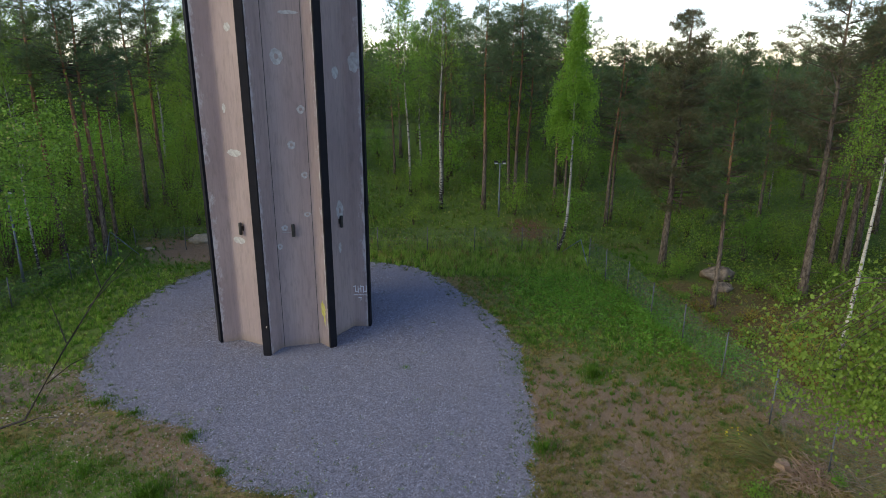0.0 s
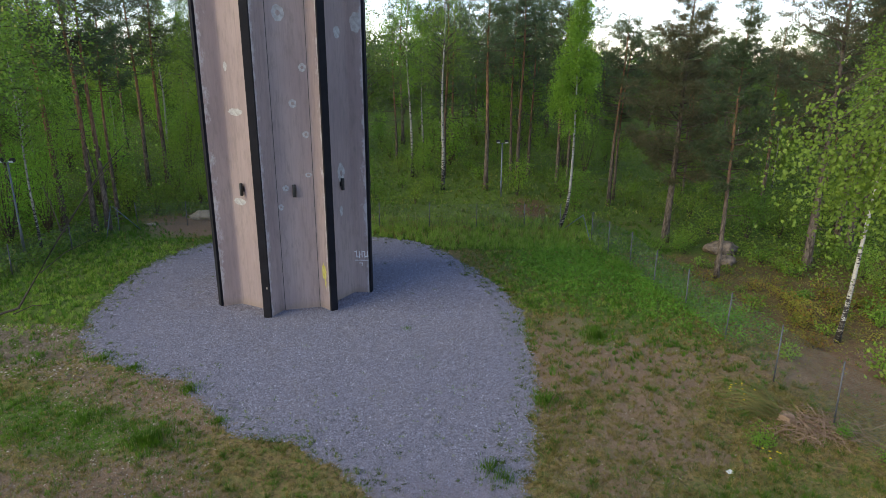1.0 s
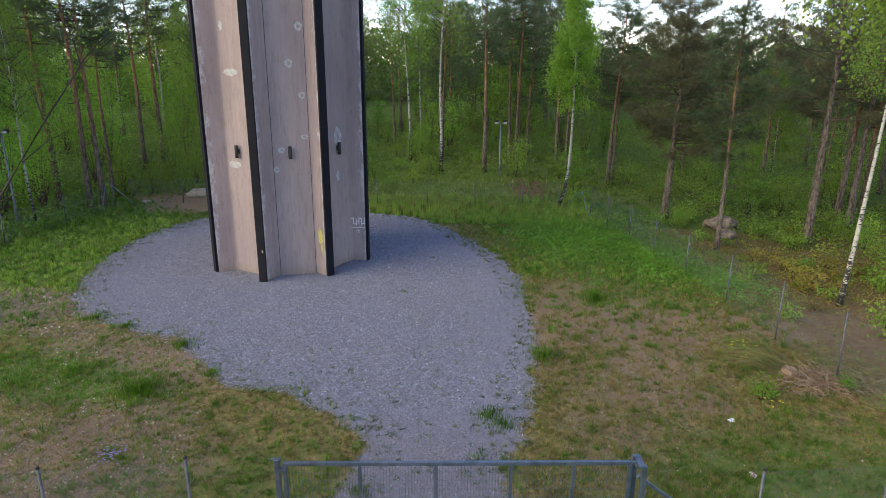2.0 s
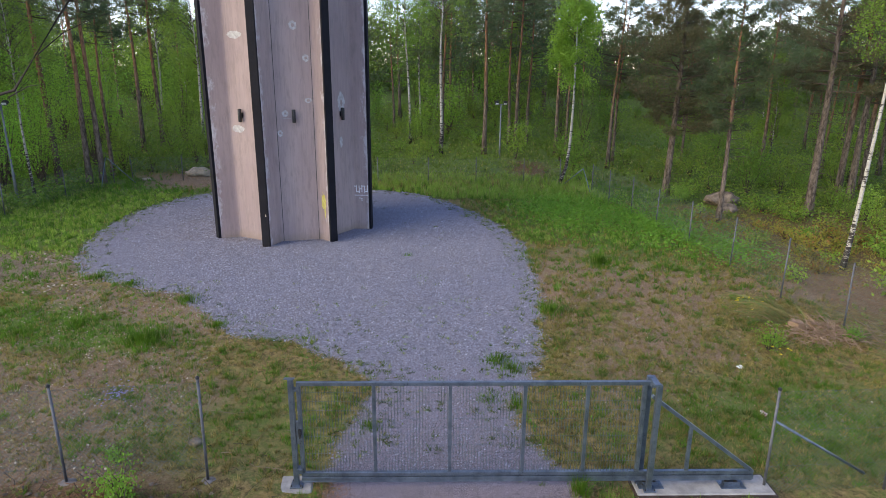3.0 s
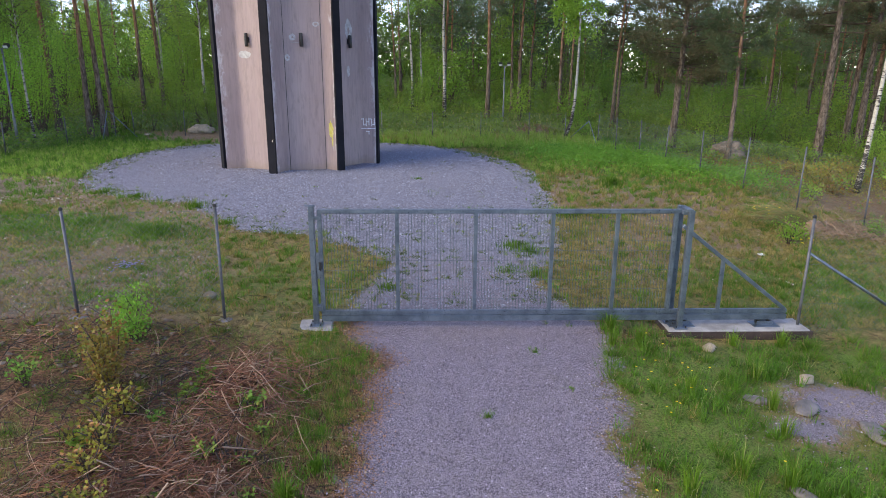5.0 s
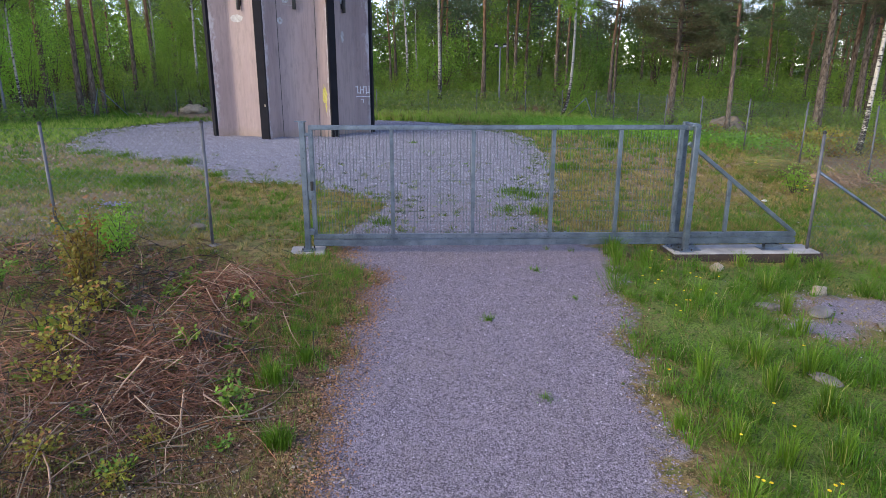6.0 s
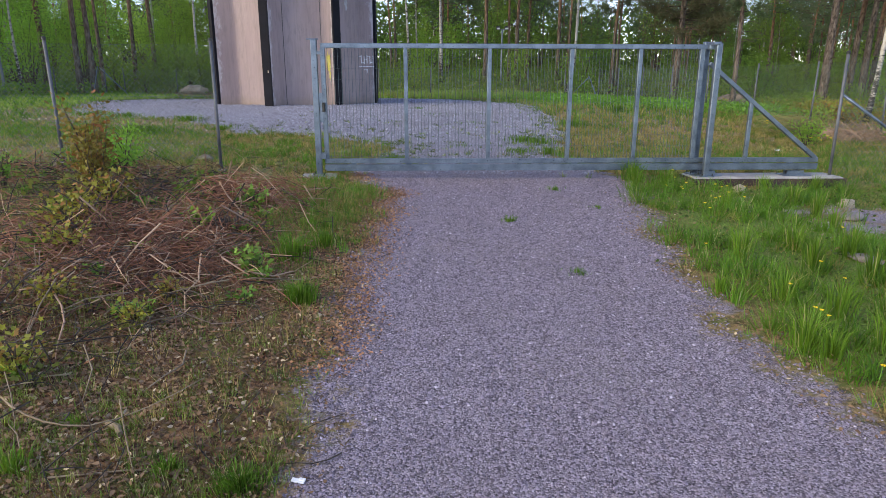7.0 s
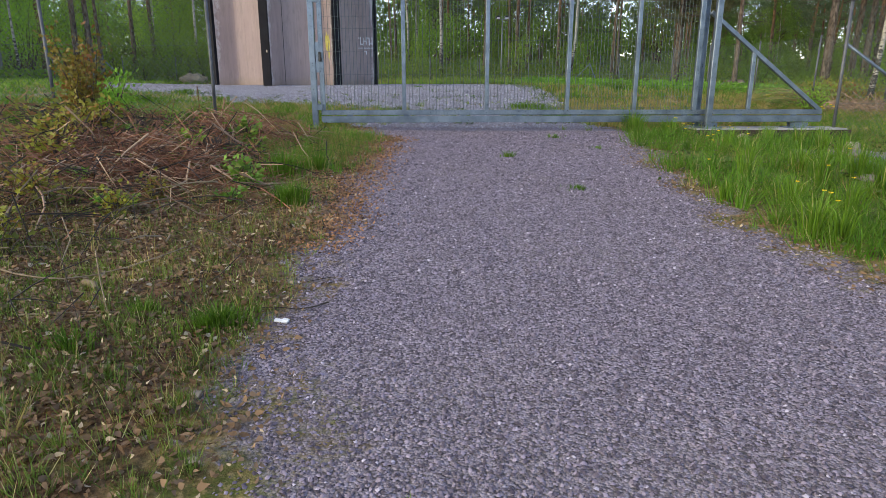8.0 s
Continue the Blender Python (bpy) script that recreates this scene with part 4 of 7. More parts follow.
def make_stump(x, y, r, h, label, seed, rz=0):
    s = thing("tree_stump", label, "stump", pose(x, y, lz(x, y), 0, 0, rz), "stumps")
    rng = random.Random(seed)
    m = 14
    ring = [1 + rng.uniform(-0.14, 0.14) for _ in range(m)]
    b = Build()
    for z, k in ((-0.1, 1.35), (h * 0.4, 1.05), (h, 0.95)):
        for i in range(m):
            a = 2 * math.pi * i / m
            b.v.append((r * k * ring[i] * math.cos(a), r * k * ring[i] * math.sin(a), z + (rng.uniform(-0.02, 0.02) if z == h else 0)))
    b.f = [(j * m + i, j * m + (i + 1) % m, (j + 1) * m + (i + 1) % m, (j + 1) * m + i) for j in range(2) for i in range(m)]
    part("bark", b.mesh("bark", TWIG), s, "rough brown bark")
    c = Build()
    c.v = [(v[0] * 0.97, v[1] * 0.97, v[2] + 0.004) for v in b.v[2 * m:]] + [(0, 0, h + 0.012)]
    c.f = [(i, (i + 1) % m, m) for i in range(m)]
    part("cut_face", c.mesh("cut_face", CUT_WOOD), s, "sawn reddish cut face")
    return s


make_stump(11.3, 18.1, 0.24, 0.2, "old sawn tree stump amid dry reeds and twigs", 1)


def make_coppice(x, y, r, n, seed):
    """A cut-back shrub: a tight bunch of short sawn stems."""
    rng = random.Random(seed)
    t = thing("coppice_stool", "cut-back shrub stool of short sawn dead stems", "stump", pose(x, y, lz(x, y)), "stumps")
    for _ in range(n):
        a, k = rng.uniform(0, 6.28), r * math.sqrt(rng.random())
        h, o = rng.uniform(0.08, 0.2), rng.uniform(0.2, 0.9)
        p = (math.cos(a) * k, math.sin(a) * k)
        b = Build().tube([(p[0], p[1], -0.05), (p[0] * (1 + o), p[1] * (1 + o), h)], [rng.uniform(0.008, 0.018), rng.uniform(0.007, 0.014)], 6)
        part("stem", b.mesh("stem", rng.choice((TWIG_DARK, BOUGH, BOUGH))), t)


make_coppice(-3.8, 7.5, 0.3, 46, 2)
make_coppice(-3.4, 5.55, 0.22, 40, 3)

crumple = Build().box((0, 0, 0.03), (0.2, 0.14, 0.012)).box((0.06, 0.02, 0.05), (0.11, 0.12, 0.012))
solid("paper_scrap", crumple.mesh("paper_scrap", PAPER, bevel=0.003), "crumpled white paper scrap in dry grass", "litter", pose(8.3, 15.5, lz(8.3, 15.5), 6, 8, 20))
wrapper = Build().box((0, 0, 0.03), (0.2, 0.13, 0.015)).box((0.05, 0.05, 0.05), (0.1, 0.12, 0.01))
solid("wrapper", wrapper.mesh("wrapper", PINK, bevel=0.003), "crumpled white and pink wrapper in the grass", "litter", pose(7.75, 13.0, lz(7.75, 13.0), 8, 5, 50))
tissue = Build().box((0, 0, 0.01), (0.07, 0.028, 0.01)).box((0.02, 0.008, 0.016), (0.035, 0.022, 0.007))
solid("paper_scrap", tissue.mesh("paper_scrap", PAPER, bevel=0.002), "small white paper scrap at the road's edge", "litter", pose(-1.88, 1.42, lz(-1.88, 1.42), 4, 6, -10))


# ---------------------------------------------------------------- plants: arrays of small leaves
def frames_for(d, rng):
    """For unit directions d (n, 3): two unit vectors across each."""
    r = rng.normal(size=d.shape)
    u = np.cross(d, r)
    u /= np.linalg.norm(u, axis=1)[:, None] + 1e-9
    return u, np.cross(d, u)


def unit(v):
    return v / (np.linalg.norm(v, axis=1)[:, None] + 1e-9)


class Cloud:
    """Many leaves, needles or blades collected into one mesh."""

    def __init__(self, seed):
        self.rng = np.random.default_rng(seed)
        self.v, self.t, self.q, self.n = [], [], [], 0

    def push(self, verts, per, tris=(), quads=()):
        """verts: (n, per, 3); tris and quads: index patterns within one leaf."""
        m = len(verts)
        base = self.n + np.arange(m)[:, None] * per
        for p in tris:
            self.t.append(base + np.array([p]))
        for p in quads:
            self.q.append(base + np.array([p]))
        self.v.append(verts.reshape(-1, 3))
        self.n += m * per

    def leaves(self, pos, d, length, width):
        """Pointed oval leaves, folded a little along the rib."""
        u, w = frames_for(d, self.rng)
        L, W = np.asarray(length).reshape(-1, 1), np.asarray(width).reshape(-1, 1)
        a, tip = pos, pos + d * L
        l = pos + d * L * 0.42 + u * W * 0.5 + w * W * 0.12
        r = pos + d * L * 0.42 - u * W * 0.5 + w * W * 0.12
        self.push(np.stack([a, l, tip, r], 1), 4, [(0, 2, 1), (0, 3, 2)])

    def toothed(self, pos, d, length, width):
        """Larger leaves with six corners for plants close by."""
        u, w = frames_for(d, self.rng)
        L, W = np.asarray(length).reshape(-1, 1), np.asarray(width).reshape(-1, 1)
        pts = []
        for s, k, lift in ((0.0, 0.0, 0.0), (0.22, 0.48, 0.06), (0.5, 0.42, 0.08), (1.0, 0.0, -0.08), (0.5, -0.42, 0.08), (0.22, -0.48, 0.06)):
            pts.append(pos + d * L * s + u * W * k + w * W * lift)
        self.push(np.stack(pts, 1), 6, [], [(0, 3, 2, 1), (0, 5, 4, 3)])

    def lobed(self, pos, d, length, width):
        """Maple-like leaves with five pointed lobes, hung a little below their stalk."""
        u, w = frames_for(d, self.rng)
        L, W = np.asarray(length).reshape(-1, 1), np.asarray(width).reshape(-1, 1)
        pts = []
        for s, k, lift in ((0.0, 0.0, 0.0), (0.05, 0.38, 0.05), (0.34, 0.3, 0.03), (0.62, 0.58, 0.02), (0.66, 0.2, 0.03), (1.0, 0.0, -0.1), (0.66, -0.2, 0.03), (0.62, -0.58, 0.02), (0.34, -0.3, 0.03), (0.05, -0.38, 0.05)):
            pts.append(pos + d * L * s + u * W * k + w * W * lift)
        self.push(np.stack(pts, 1), 10, [(0, 2, 1), (0, 4, 2), (4, 3, 2), (0, 5, 4), (0, 6, 5), (0, 8, 6), (8, 7, 6), (0, 9, 8)])

    def needles(self, pos, d, length, width):
        u, _ = frames_for(d, self.rng)
        L, W = np.asarray(length).reshape(-1, 1), np.asarray(width).reshape(-1, 1)
        self.push(np.stack([pos - u * W * 0.5, pos + u * W * 0.5, pos + d * L], 1), 3, [(0, 1, 2)])

    def blades(self, pos, lean, height, width):
        """Grass blades: upright, bending over along lean (n, 2)."""
        H, W = np.asarray(height).reshape(-1, 1), np.asarray(width).reshape(-1, 1)
        a = self.rng.uniform(0, 2 * np.pi, len(pos))
        u = np.stack([np.cos(a), np.sin(a), 0 * a], 1)
        b = np.concatenate([lean, np.zeros((len(pos), 1))], 1)
        up = np.array([0, 0, 1.0])
        mid = pos + up * H * 0.62 + b * H * 0.22
        tip = pos + up * H * (1 - 0.25 * np.linalg.norm(b, axis=1)[:, None]) + b * H * 0.75
        self.push(np.stack([pos - u * W * 0.5, pos + u * W * 0.5, mid + u * W * 0.38, mid - u * W * 0.38, tip], 1), 5, [(3, 2, 4)], [(0, 1, 2, 3)])

    def mesh(self, name, mat):
        z3, z4 = np.zeros((0, 3), int), np.zeros((0, 4), int)
        return quick(name, np.concatenate(self.v), np.concatenate(self.t) if self.t else z3, np.concatenate(self.q) if self.q else z4, mat)


# ---------------------------------------------------------------- trees
def pine_parts(seed, h, start, spread, r0, lean=(0, 0), dense=1.0, dead=10, wobble=0.25, needle_mat=None, coarse=1.0, bark=None, cone=False):
    """Trunk and crown of a Scots pine: bare orange stem, flat sprays of needles."""
    rng = np.random.default_rng(seed)
    zs = np.linspace(0, h, 13)
    ph = rng.uniform(0, 6, 2)
    axis = np.stack([lean[0] * (zs / h) ** 1.1 + wobble * np.sin(zs * 0.35 + ph[0]) * (zs / h), lean[1] * (zs / h) + wobble * np.sin(zs * 0.3 + ph[1]) * (zs / h), zs], 1)
    axis[0, 2] = -0.4
    rad = r0 * (1 - 0.86 * (zs / h) ** 0.9)
    rad[0] *= 1.35
    trunk, limbs = Build().tube([tuple(p) for p in axis], list(rad), 9), Build()

    def at(z):
        return np.array([np.interp(z, zs, axis[:, k]) for k in range(3)]) * (1, 1, 0) + np.array([0, 0, z])

    for _ in range(dead):
        z = rng.uniform(0.15, 1.0) * start * h
        a, ln = rng.uniform(0, 2 * np.pi), rng.uniform(0.3, 1.5)
        p = at(z)
        limbs.tube([tuple(p), tuple(p + np.array([math.cos(a), math.sin(a), 0.1]) * ln * 0.6), tuple(p + np.array([math.cos(a), math.sin(a), -0.05]) * ln)], [0.022, 0.014, 0.004], 4, False)
    cloud = Cloud(seed + 500)
    z = start * h
    P, D = [], []
    while z < h - 0.2:
        s = (z - start * h) / (h * (1 - start))
        prof = (0.5 + 0.75 * math.sin(min(1, s * 1.7 + 0.25) * math.pi / 2)) * (1 - s ** 2.2) + 0.12
        if cone:
            prof = (0.75 + 0.5 * min(1, s * 5)) * (1 - s) ** 0.8 + 0.1
        for _ in range(rng.integers(2, 5)):
            a = rng.uniform(0, 2 * np.pi)
            ln = spread * prof * rng.uniform(0.55, 1.15)
            rise = rng.uniform(-0.05, 0.35) + 0.5 * s
            dirv = np.array([math.cos(a), math.sin(a), rise])
            p0 = at(z)
            p1 = p0 + dirv * ln * 0.55 + np.array([0, 0, -0.06 * ln])
            p2 = p0 + dirv * ln + np.array([0, 0, 0.04 * ln])
            if coarse < 1.5 or rng.random() < 0.4:
                limbs.tube([tuple(p0), tuple(p1), tuple(p2)], [0.02 + 0.009 * ln, 0.012 + 0.004 * ln, 0.005], 3, False)
            k = max(2, int(ln * 2.3 * dense + 0.5))
            tt = 0.35 + 0.7 * np.sqrt(rng.uniform(0, 1, k))
            c = p0 + (p1 - p0) * np.minimum(tt / 0.55, 1)[:, None] + (p2 - p1) * np.clip((tt - 0.55) / 0.45, 0, 1.1)[:, None]
            c = c + rng.normal(size=(k, 3)) * np.array([0.26, 0.26, 0.08]) * (0.4 + 0.3 * ln)
            P.append(c)
            D.append(np.repeat(dirv[None], k, 0))
        z += rng.uniform(0.2, 0.36) if cone else rng.uniform(0.28, 0.5)
    P, D = np.concatenate(P), np.concatenate(D)
    per = max(6, int(26 / coarse))
    P, D = np.repeat(P, per, 0), np.repeat(D, per, 0)
    n = len(P)
    d = unit(rng.normal(size=(n, 3)) + D * 0.4 + np.array([0, 0, 0.35]))
    q = P + d * (rng.uniform(0.0, 0.26, n) * coarse ** 0.5)[:, None] * np.array([1, 1, 0.6])
    cloud.needles(q, d, rng.uniform(0.13, 0.26, n) * coarse, rng.uniform(0.025, 0.045, n) * coarse)
    return trunk.mesh("trunk", bark or PINE_BARK, True), limbs.mesh("branchwork", BOUGH), cloud.mesh("crown", needle_mat or NEEDLE)


def birch_parts(seed, h, start, spread, r0, lean=(0, 0), leaves=42, mat=None, foot_bend=0.0, size=0.1, wobble=0.2):
    """Trunk and crown of a birch with hanging sprays."""
    rng = np.random.default_rng(seed)
    zs = np.linspace(0, h, 14)
    s = zs / h
    ph = rng.uniform(0, 6, 2)
    axis = np.stack([lean[0] * s ** 0.9 - foot_bend * np.exp(-zs / 0.9) + foot_bend + wobble * np.sin(zs * 0.5 + ph[0]) * s, lean[1] * s + wobble * np.sin(zs * 0.4 + ph[1]) * s, zs], 1)
    axis[0, 2] = -0.4
    rad = r0 * (1 - 0.93 * s ** 0.85)
    rad[0] *= 1.3
    trunk, limbs = Build().tube([tuple(p) for p in axis], list(rad), 9), Build()

    def at(z):
        return np.array([np.interp(z, zs, axis[:, 0]), np.interp(z, zs, axis[:, 1]), z])

    cloud = Cloud(seed + 700)
    P, D = [], []
    z = start * h
    while z < h - 0.1:
        q = (z - start * h) / (h * (1 - start))
        prof = (0.35 + 0.9 * math.sin(min(1.0, q * 1.35 + 0.18) * math.pi) ** 0.7) if q < 0.6 else max(0.15, 1.15 * (1 - q) ** 0.8)
        for _ in range(rng.integers(2, 5)):
            a = rng.uniform(0, 2 * np.pi)
            ln = spread * prof * rng.uniform(0.6, 1.15)
            p0 = at(z)
            side = np.array([math.cos(a), math.sin(a), 0])
            p1 = p0 + side * ln * 0.55 + np.array([0, 0, 0.45 * ln])
            p2 = p0 + side * ln + np.array([0, 0, 0.35 * ln])
            p3 = p2 + side * 0.15 * ln + np.array([0, 0, -rng.uniform(0.3, 0.9)])
            limbs.tube([tuple(p0), tuple(p1), tuple(p2), tuple(p3)], [0.02 + 0.006 * ln, 0.013, 0.008, 0.003], 3, False)
            pts = np.array([p0, p1, p2, p3])
            k = max(8, int(leaves * (0.4 + 0.6 * ln / spread)))
            t = rng.uniform(0.7, 3.0, k)
            i = np.minimum(t.astype(int), 2)
            f = (t - i)[:, None]
            c = pts[i] * (1 - f) + pts[i + 1] * f
            c = c + rng.normal(size=(k, 3)) * np.array([0.22, 0.22, 0.2])
            c[:, 2] -= rng.exponential(0.22, k)
            P.append(c)
            D.append(np.repeat(side[None], k, 0))
        z += rng.uniform(0.2, 0.36) * (h / 14)
    P, D = np.concatenate(P), np.concatenate(D)
    n = len(P)
    d = unit(rng.normal(size=(n, 3)) * 0.8 + D * 0.3 + np.array([0, 0, -0.7]))
    cloud.leaves(P, d, rng.uniform(0.8, 1.25, n) * size, rng.uniform(0.65, 0.95, n) * size)
    return trunk.mesh("trunk", BIRCH_BARK, True), limbs.mesh("branchwork", BOUGH), cloud.mesh("crown", mat or BIRCH_LEAF)


def plant_tree(name, label, category, parts, x, y, rz=0, scale=1.0, group="trees of the wood"):
    t = thing(name, label, category, pose(x, y, lz(x, y), 0, 0, rz), group)
    t.scale = (scale, scale, scale)
    part("trunk", parts[0], t)
    part("branchwork", parts[1], t, "brown branches", "stuff")
    part("crown", parts[2], t)
    return t


PINE_LABEL = "tall Scots pine with bare reddish trunk and dark crown"
# trees that stand out one by one
plant_tree("pine_tree", "broad dense old pine with grey trunk and brownish crown", "pine", pine_parts(11, 15.6, 0.27, 3.0, 0.24, (0.4, 0), 4.6, 14, 0.1, NEEDLE_BROWN, 1.0, OLD_BARK, True), 14.3, 39.2)
plant_tree("pine_tree", "slender young pine leaning over a boulder", "pine", pine_parts(12, 14.2, 0.34, 1.6, 0.14, (0.1, 0.2), 3.4, 12, 0.1, cone=True), 14.65, 31.9)
plant_tree("pine_tree", "old grey-trunked pine with dead lower boughs and brownish crown", "pine", pine_parts(13, 16.5, 0.42, 2.7, 0.26, (0.2, 0.3), 3.4, 40, 0.15, NEEDLE_BROWN, 1.0, OLD_BARK), 20.6, 33.9)
plant_tree("pine_tree", "dark old pine behind a leaning birch", "pine", pine_parts(14, 15.5, 0.4, 2.8, 0.24, (0.0, 0.2), 2.6, 22, 0.15, NEEDLE_BROWN, 1.1, OLD_BARK, True), 25.2, 37.5)
plant_tree("pine_tree", "pine with brown trunk forking near the ground", "pine", pine_parts(15, 13.9, 0.42, 2.3, 0.17, (0.4, 0), 2.8, 10, cone=True), 12.7, 47.6)
plant_tree("pine_tree", "thin reddish pine close beside a thicker one", "pine", pine_parts(16, 13.0, 0.5, 1.8, 0.13, (0.3, 0), 1.2, 10), 13.3, 48.5)
for i, (x, y, h, r) in enumerate(((-24.6, 39.4, 19.5, 0.22), (-22.6, 39.3, 18.2, 0.2), (-21.95, 39.7, 17.4, 0.2), (-22.8, 42.7, 14.2, 0.15), (-23.9, 50.2, 17.2, 0.19), (-22.7, 51.0, 17.8, 0.2),
                                  (3.4, 51.0, 16.5, 0.2), (6.35, 54.2, 16.8, 0.18), (5.9, 55.5, 15.5, 0.15), (9.2, 50.8, 16.5, 0.17), (10.0, 50.6, 15.8, 0.13))):
    plant_tree("pine_tree", PINE_LABEL, "pine", pine_parts(30 + i, h, 0.52 + 0.03 * (i % 4), 1.9 + 0.2 * (i % 3), r, ((-0.1, 0.1, 0, 0.2, 0, 0, 0.1, 0.2, -0.1, 0.15, 0.1)[i], 0), 2.0, 14, 0.18), x, y)
plant_tree("birch_tree", "light green weeping birch with a white trunk bent at its foot", "birch", birch_parts(51, 16.2, 0.42, 1.2, 0.12, (0.1, 0), 230, BIRCH_FRESH, 0.75, 0.12, 0.08), 7.65, 41.3)
plant_tree("birch_tree", "leaning birch with white bark marked black at its foot", "birch", birch_parts(52, 15.5, 0.56, 1.15, 0.11, (0.55, 0.2), 120, BIRCH_PALE, 0.15, 0.08, 0.1), 16.45, 24.05)
plant_tree("birch_tree", "slim white-stemmed birch at the wood's edge", "birch", birch_parts(53, 17.0, 0.5, 2.0, 0.13, (-0.5, 0), 100, BIRCH_LEAF, 0, 0.11), -2.75, 55.0)
plant_tree("birch_tree", "white birch with a dark foot at the wood's edge", "birch", birch_parts(54, 17.5, 0.48, 2.2, 0.16, (0.0, 0), 100, BIRCH_LEAF, 0, 0.11), -0.1, 51.1)
plant_tree("birch_tree", "slim white birch behind the tower", "birch", birch_parts(55, 16.5, 0.42, 2.0, 0.14, (-0.4, 0), 100, BIRCH_SHADED, 0, 0.11), -6.0, 50.0)
plant_tree("birch_tree", "slim pale birch beside the pines", "birch", birch_parts(56, 16.5, 0.4, 2.2, 0.13, (-0.1, 0), 100, BIRCH_LEAF, 0, 0.11), -19.3, 51.0)
plant_tree("birch_tree", "thin leaning birch near the lamp mast", "birch", birch_parts(57, 13.0, 0.45, 1.8, 0.09, (-0.1, 0), 100, BIRCH_LEAF, 0, 0.1), -24.0, 35.8)

# the wood behind: a few shapes, planted many times
PINES = [pine_parts(100 + i, (17.5, 16.0, 18.5, 15.0)[i], (0.42, 0.46, 0.4, 0.32)[i], (2.6, 2.3, 2.9, 2.4)[i], (0.2, 0.17, 0.22, 0.16)[i], (0.3 - 0.2 * i, 0), 0.95, 5, 0.2, None, 1.75) for i in range(4)]
BIRCHES = [birch_parts(120 + i, (16.5, 15.0, 13.0)[i], (0.38, 0.32, 0.2)[i], (2.3, 2.0, 2.1)[i], (0.14, 0.12, 0.1)[i], (0.3 - 0.3 * i, 0), 90, (BIRCH_LEAF, BIRCH_SHADED, BIRCH_LEAF)[i], 0, 0.155) for i in range(3)]

PINES_FAR = [pine_parts(140 + i, (17.0, 15.5)[i], (0.4, 0.34)[i], (2.7, 2.4)[i], 0.18, (0.2, 0), 0.75, 1, 0.2, None, 2.2) for i in range(2)]
BIRCHES_FAR = [birch_parts(150 + i, (16.0, 14.0)[i], (0.34, 0.25)[i], 2.3, 0.13, (0.2, 0), 62, (BIRCH_LEAF, BIRCH_SHADED)[i], 0, 0.19) for i in range(2)]


def taken(x, y, spots, gap):
    return any((x - a) ** 2 + (y - b) ** 2 < gap * gap for a, b in spots)


wood = random.Random(9)
spots = [(14.3, 39.2), (20.6, 33.9), (7.65, 41.3), (16.7, 24.7), (14.6, 31.9)]
count = 0
while count < 142:
    y = wood.uniform(46, 112) if count < 114 else wood.uniform(24, 46)
    x = wood.uniform(-0.78 * y - 8, 0.78 * y + 8)
    if count >= 114:
        x = wood.choice((-1, 1, 1, 1)) * wood.uniform(25.5, 46)
    if y < 58 and -26 < x < 15 and (y < 52 or wood.random() < 0.6):
        continue
    if 1 < x < 13 and y < 48:
        continue
    if taken(x, y, spots, 2.6 if y < 70 else 2.2):
        continue
    spots.append((x, y))
    count += 1
    leafy_share = 0.55 if x < -8 else (0.33 if x < 8 else (0.2 if y > 48 else 0.0))
    if wood.random() < leafy_share:
        parts, name, label, cat = wood.choice(BIRCHES if y < 74 else BIRCHES_FAR), "birch_tree", "slender birch of the wood with fresh green leaves", "birch"
    else:
        parts, name, label, cat = wood.choice(PINES if y < 74 else PINES_FAR), "pine_tree", PINE_LABEL, "pine"
    low = 0.72 if 0.2 < x / y < 0.62 else (0.96 if -0.58 < x / y < -0.3 else 1.06)
    plant_tree(name, label, cat, parts, x, y, wood.uniform(0, 360), wood.uniform(0.8, 1.05) * low)

for i in range(64):
    y = wood.uniform(54, 98)
    x = wood.uniform(-0.02, 0.66) * y
    if taken(x, y, spots, 2.0):
        continue
    spots.append((x, y))
    plant_tree("pine_tree", PINE_LABEL, "pine", PINES_FAR[i % 2], x, y, wood.uniform(0, 360), wood.uniform(0.68, 0.76) if x > 0.2 * y else wood.uniform(0.85, 0.95))


def far_wood():
    """The closed wall of the wood on the hill far behind."""
    c = Cloud(640)
    rng = c.rng
    for i in range(980):
        a = rng.uniform(-1.05, 1.05)
        r = rng.uniform(104, 140)
        x, y = r * math.sin(a), r * math.cos(a)
        h, w, n = rng.uniform(7.5, 10.5) * (1.15 if a < 0.1 else 0.95) * (1 if i < 640 else 0.6), rng.uniform(1.8, 3.2), 80
        t = rng.uniform(0.02, 1, n)
        q = w * (1 - 0.75 * t ** 2) * np.sqrt(rng.uniform(0.1, 1, n))
        b = rng.uniform(0, 2 * np.pi, n)
        p = np.stack([x + np.cos(b) * q, y + np.sin(b) * q, lz(x, y) + t * h], 1)
        c.leaves(p, unit(rng.normal(size=(n, 3)) + np.array([0, 0, -0.3])), rng.uniform(0.45, 1.1, n), rng.uniform(0.3, 0.7, n))
    solid("far_wood", c.mesh("far_wood", BIRCH_SHADED), "dense dark green wood on the rise far behind", "wood", kind="stuff")


far_wood()


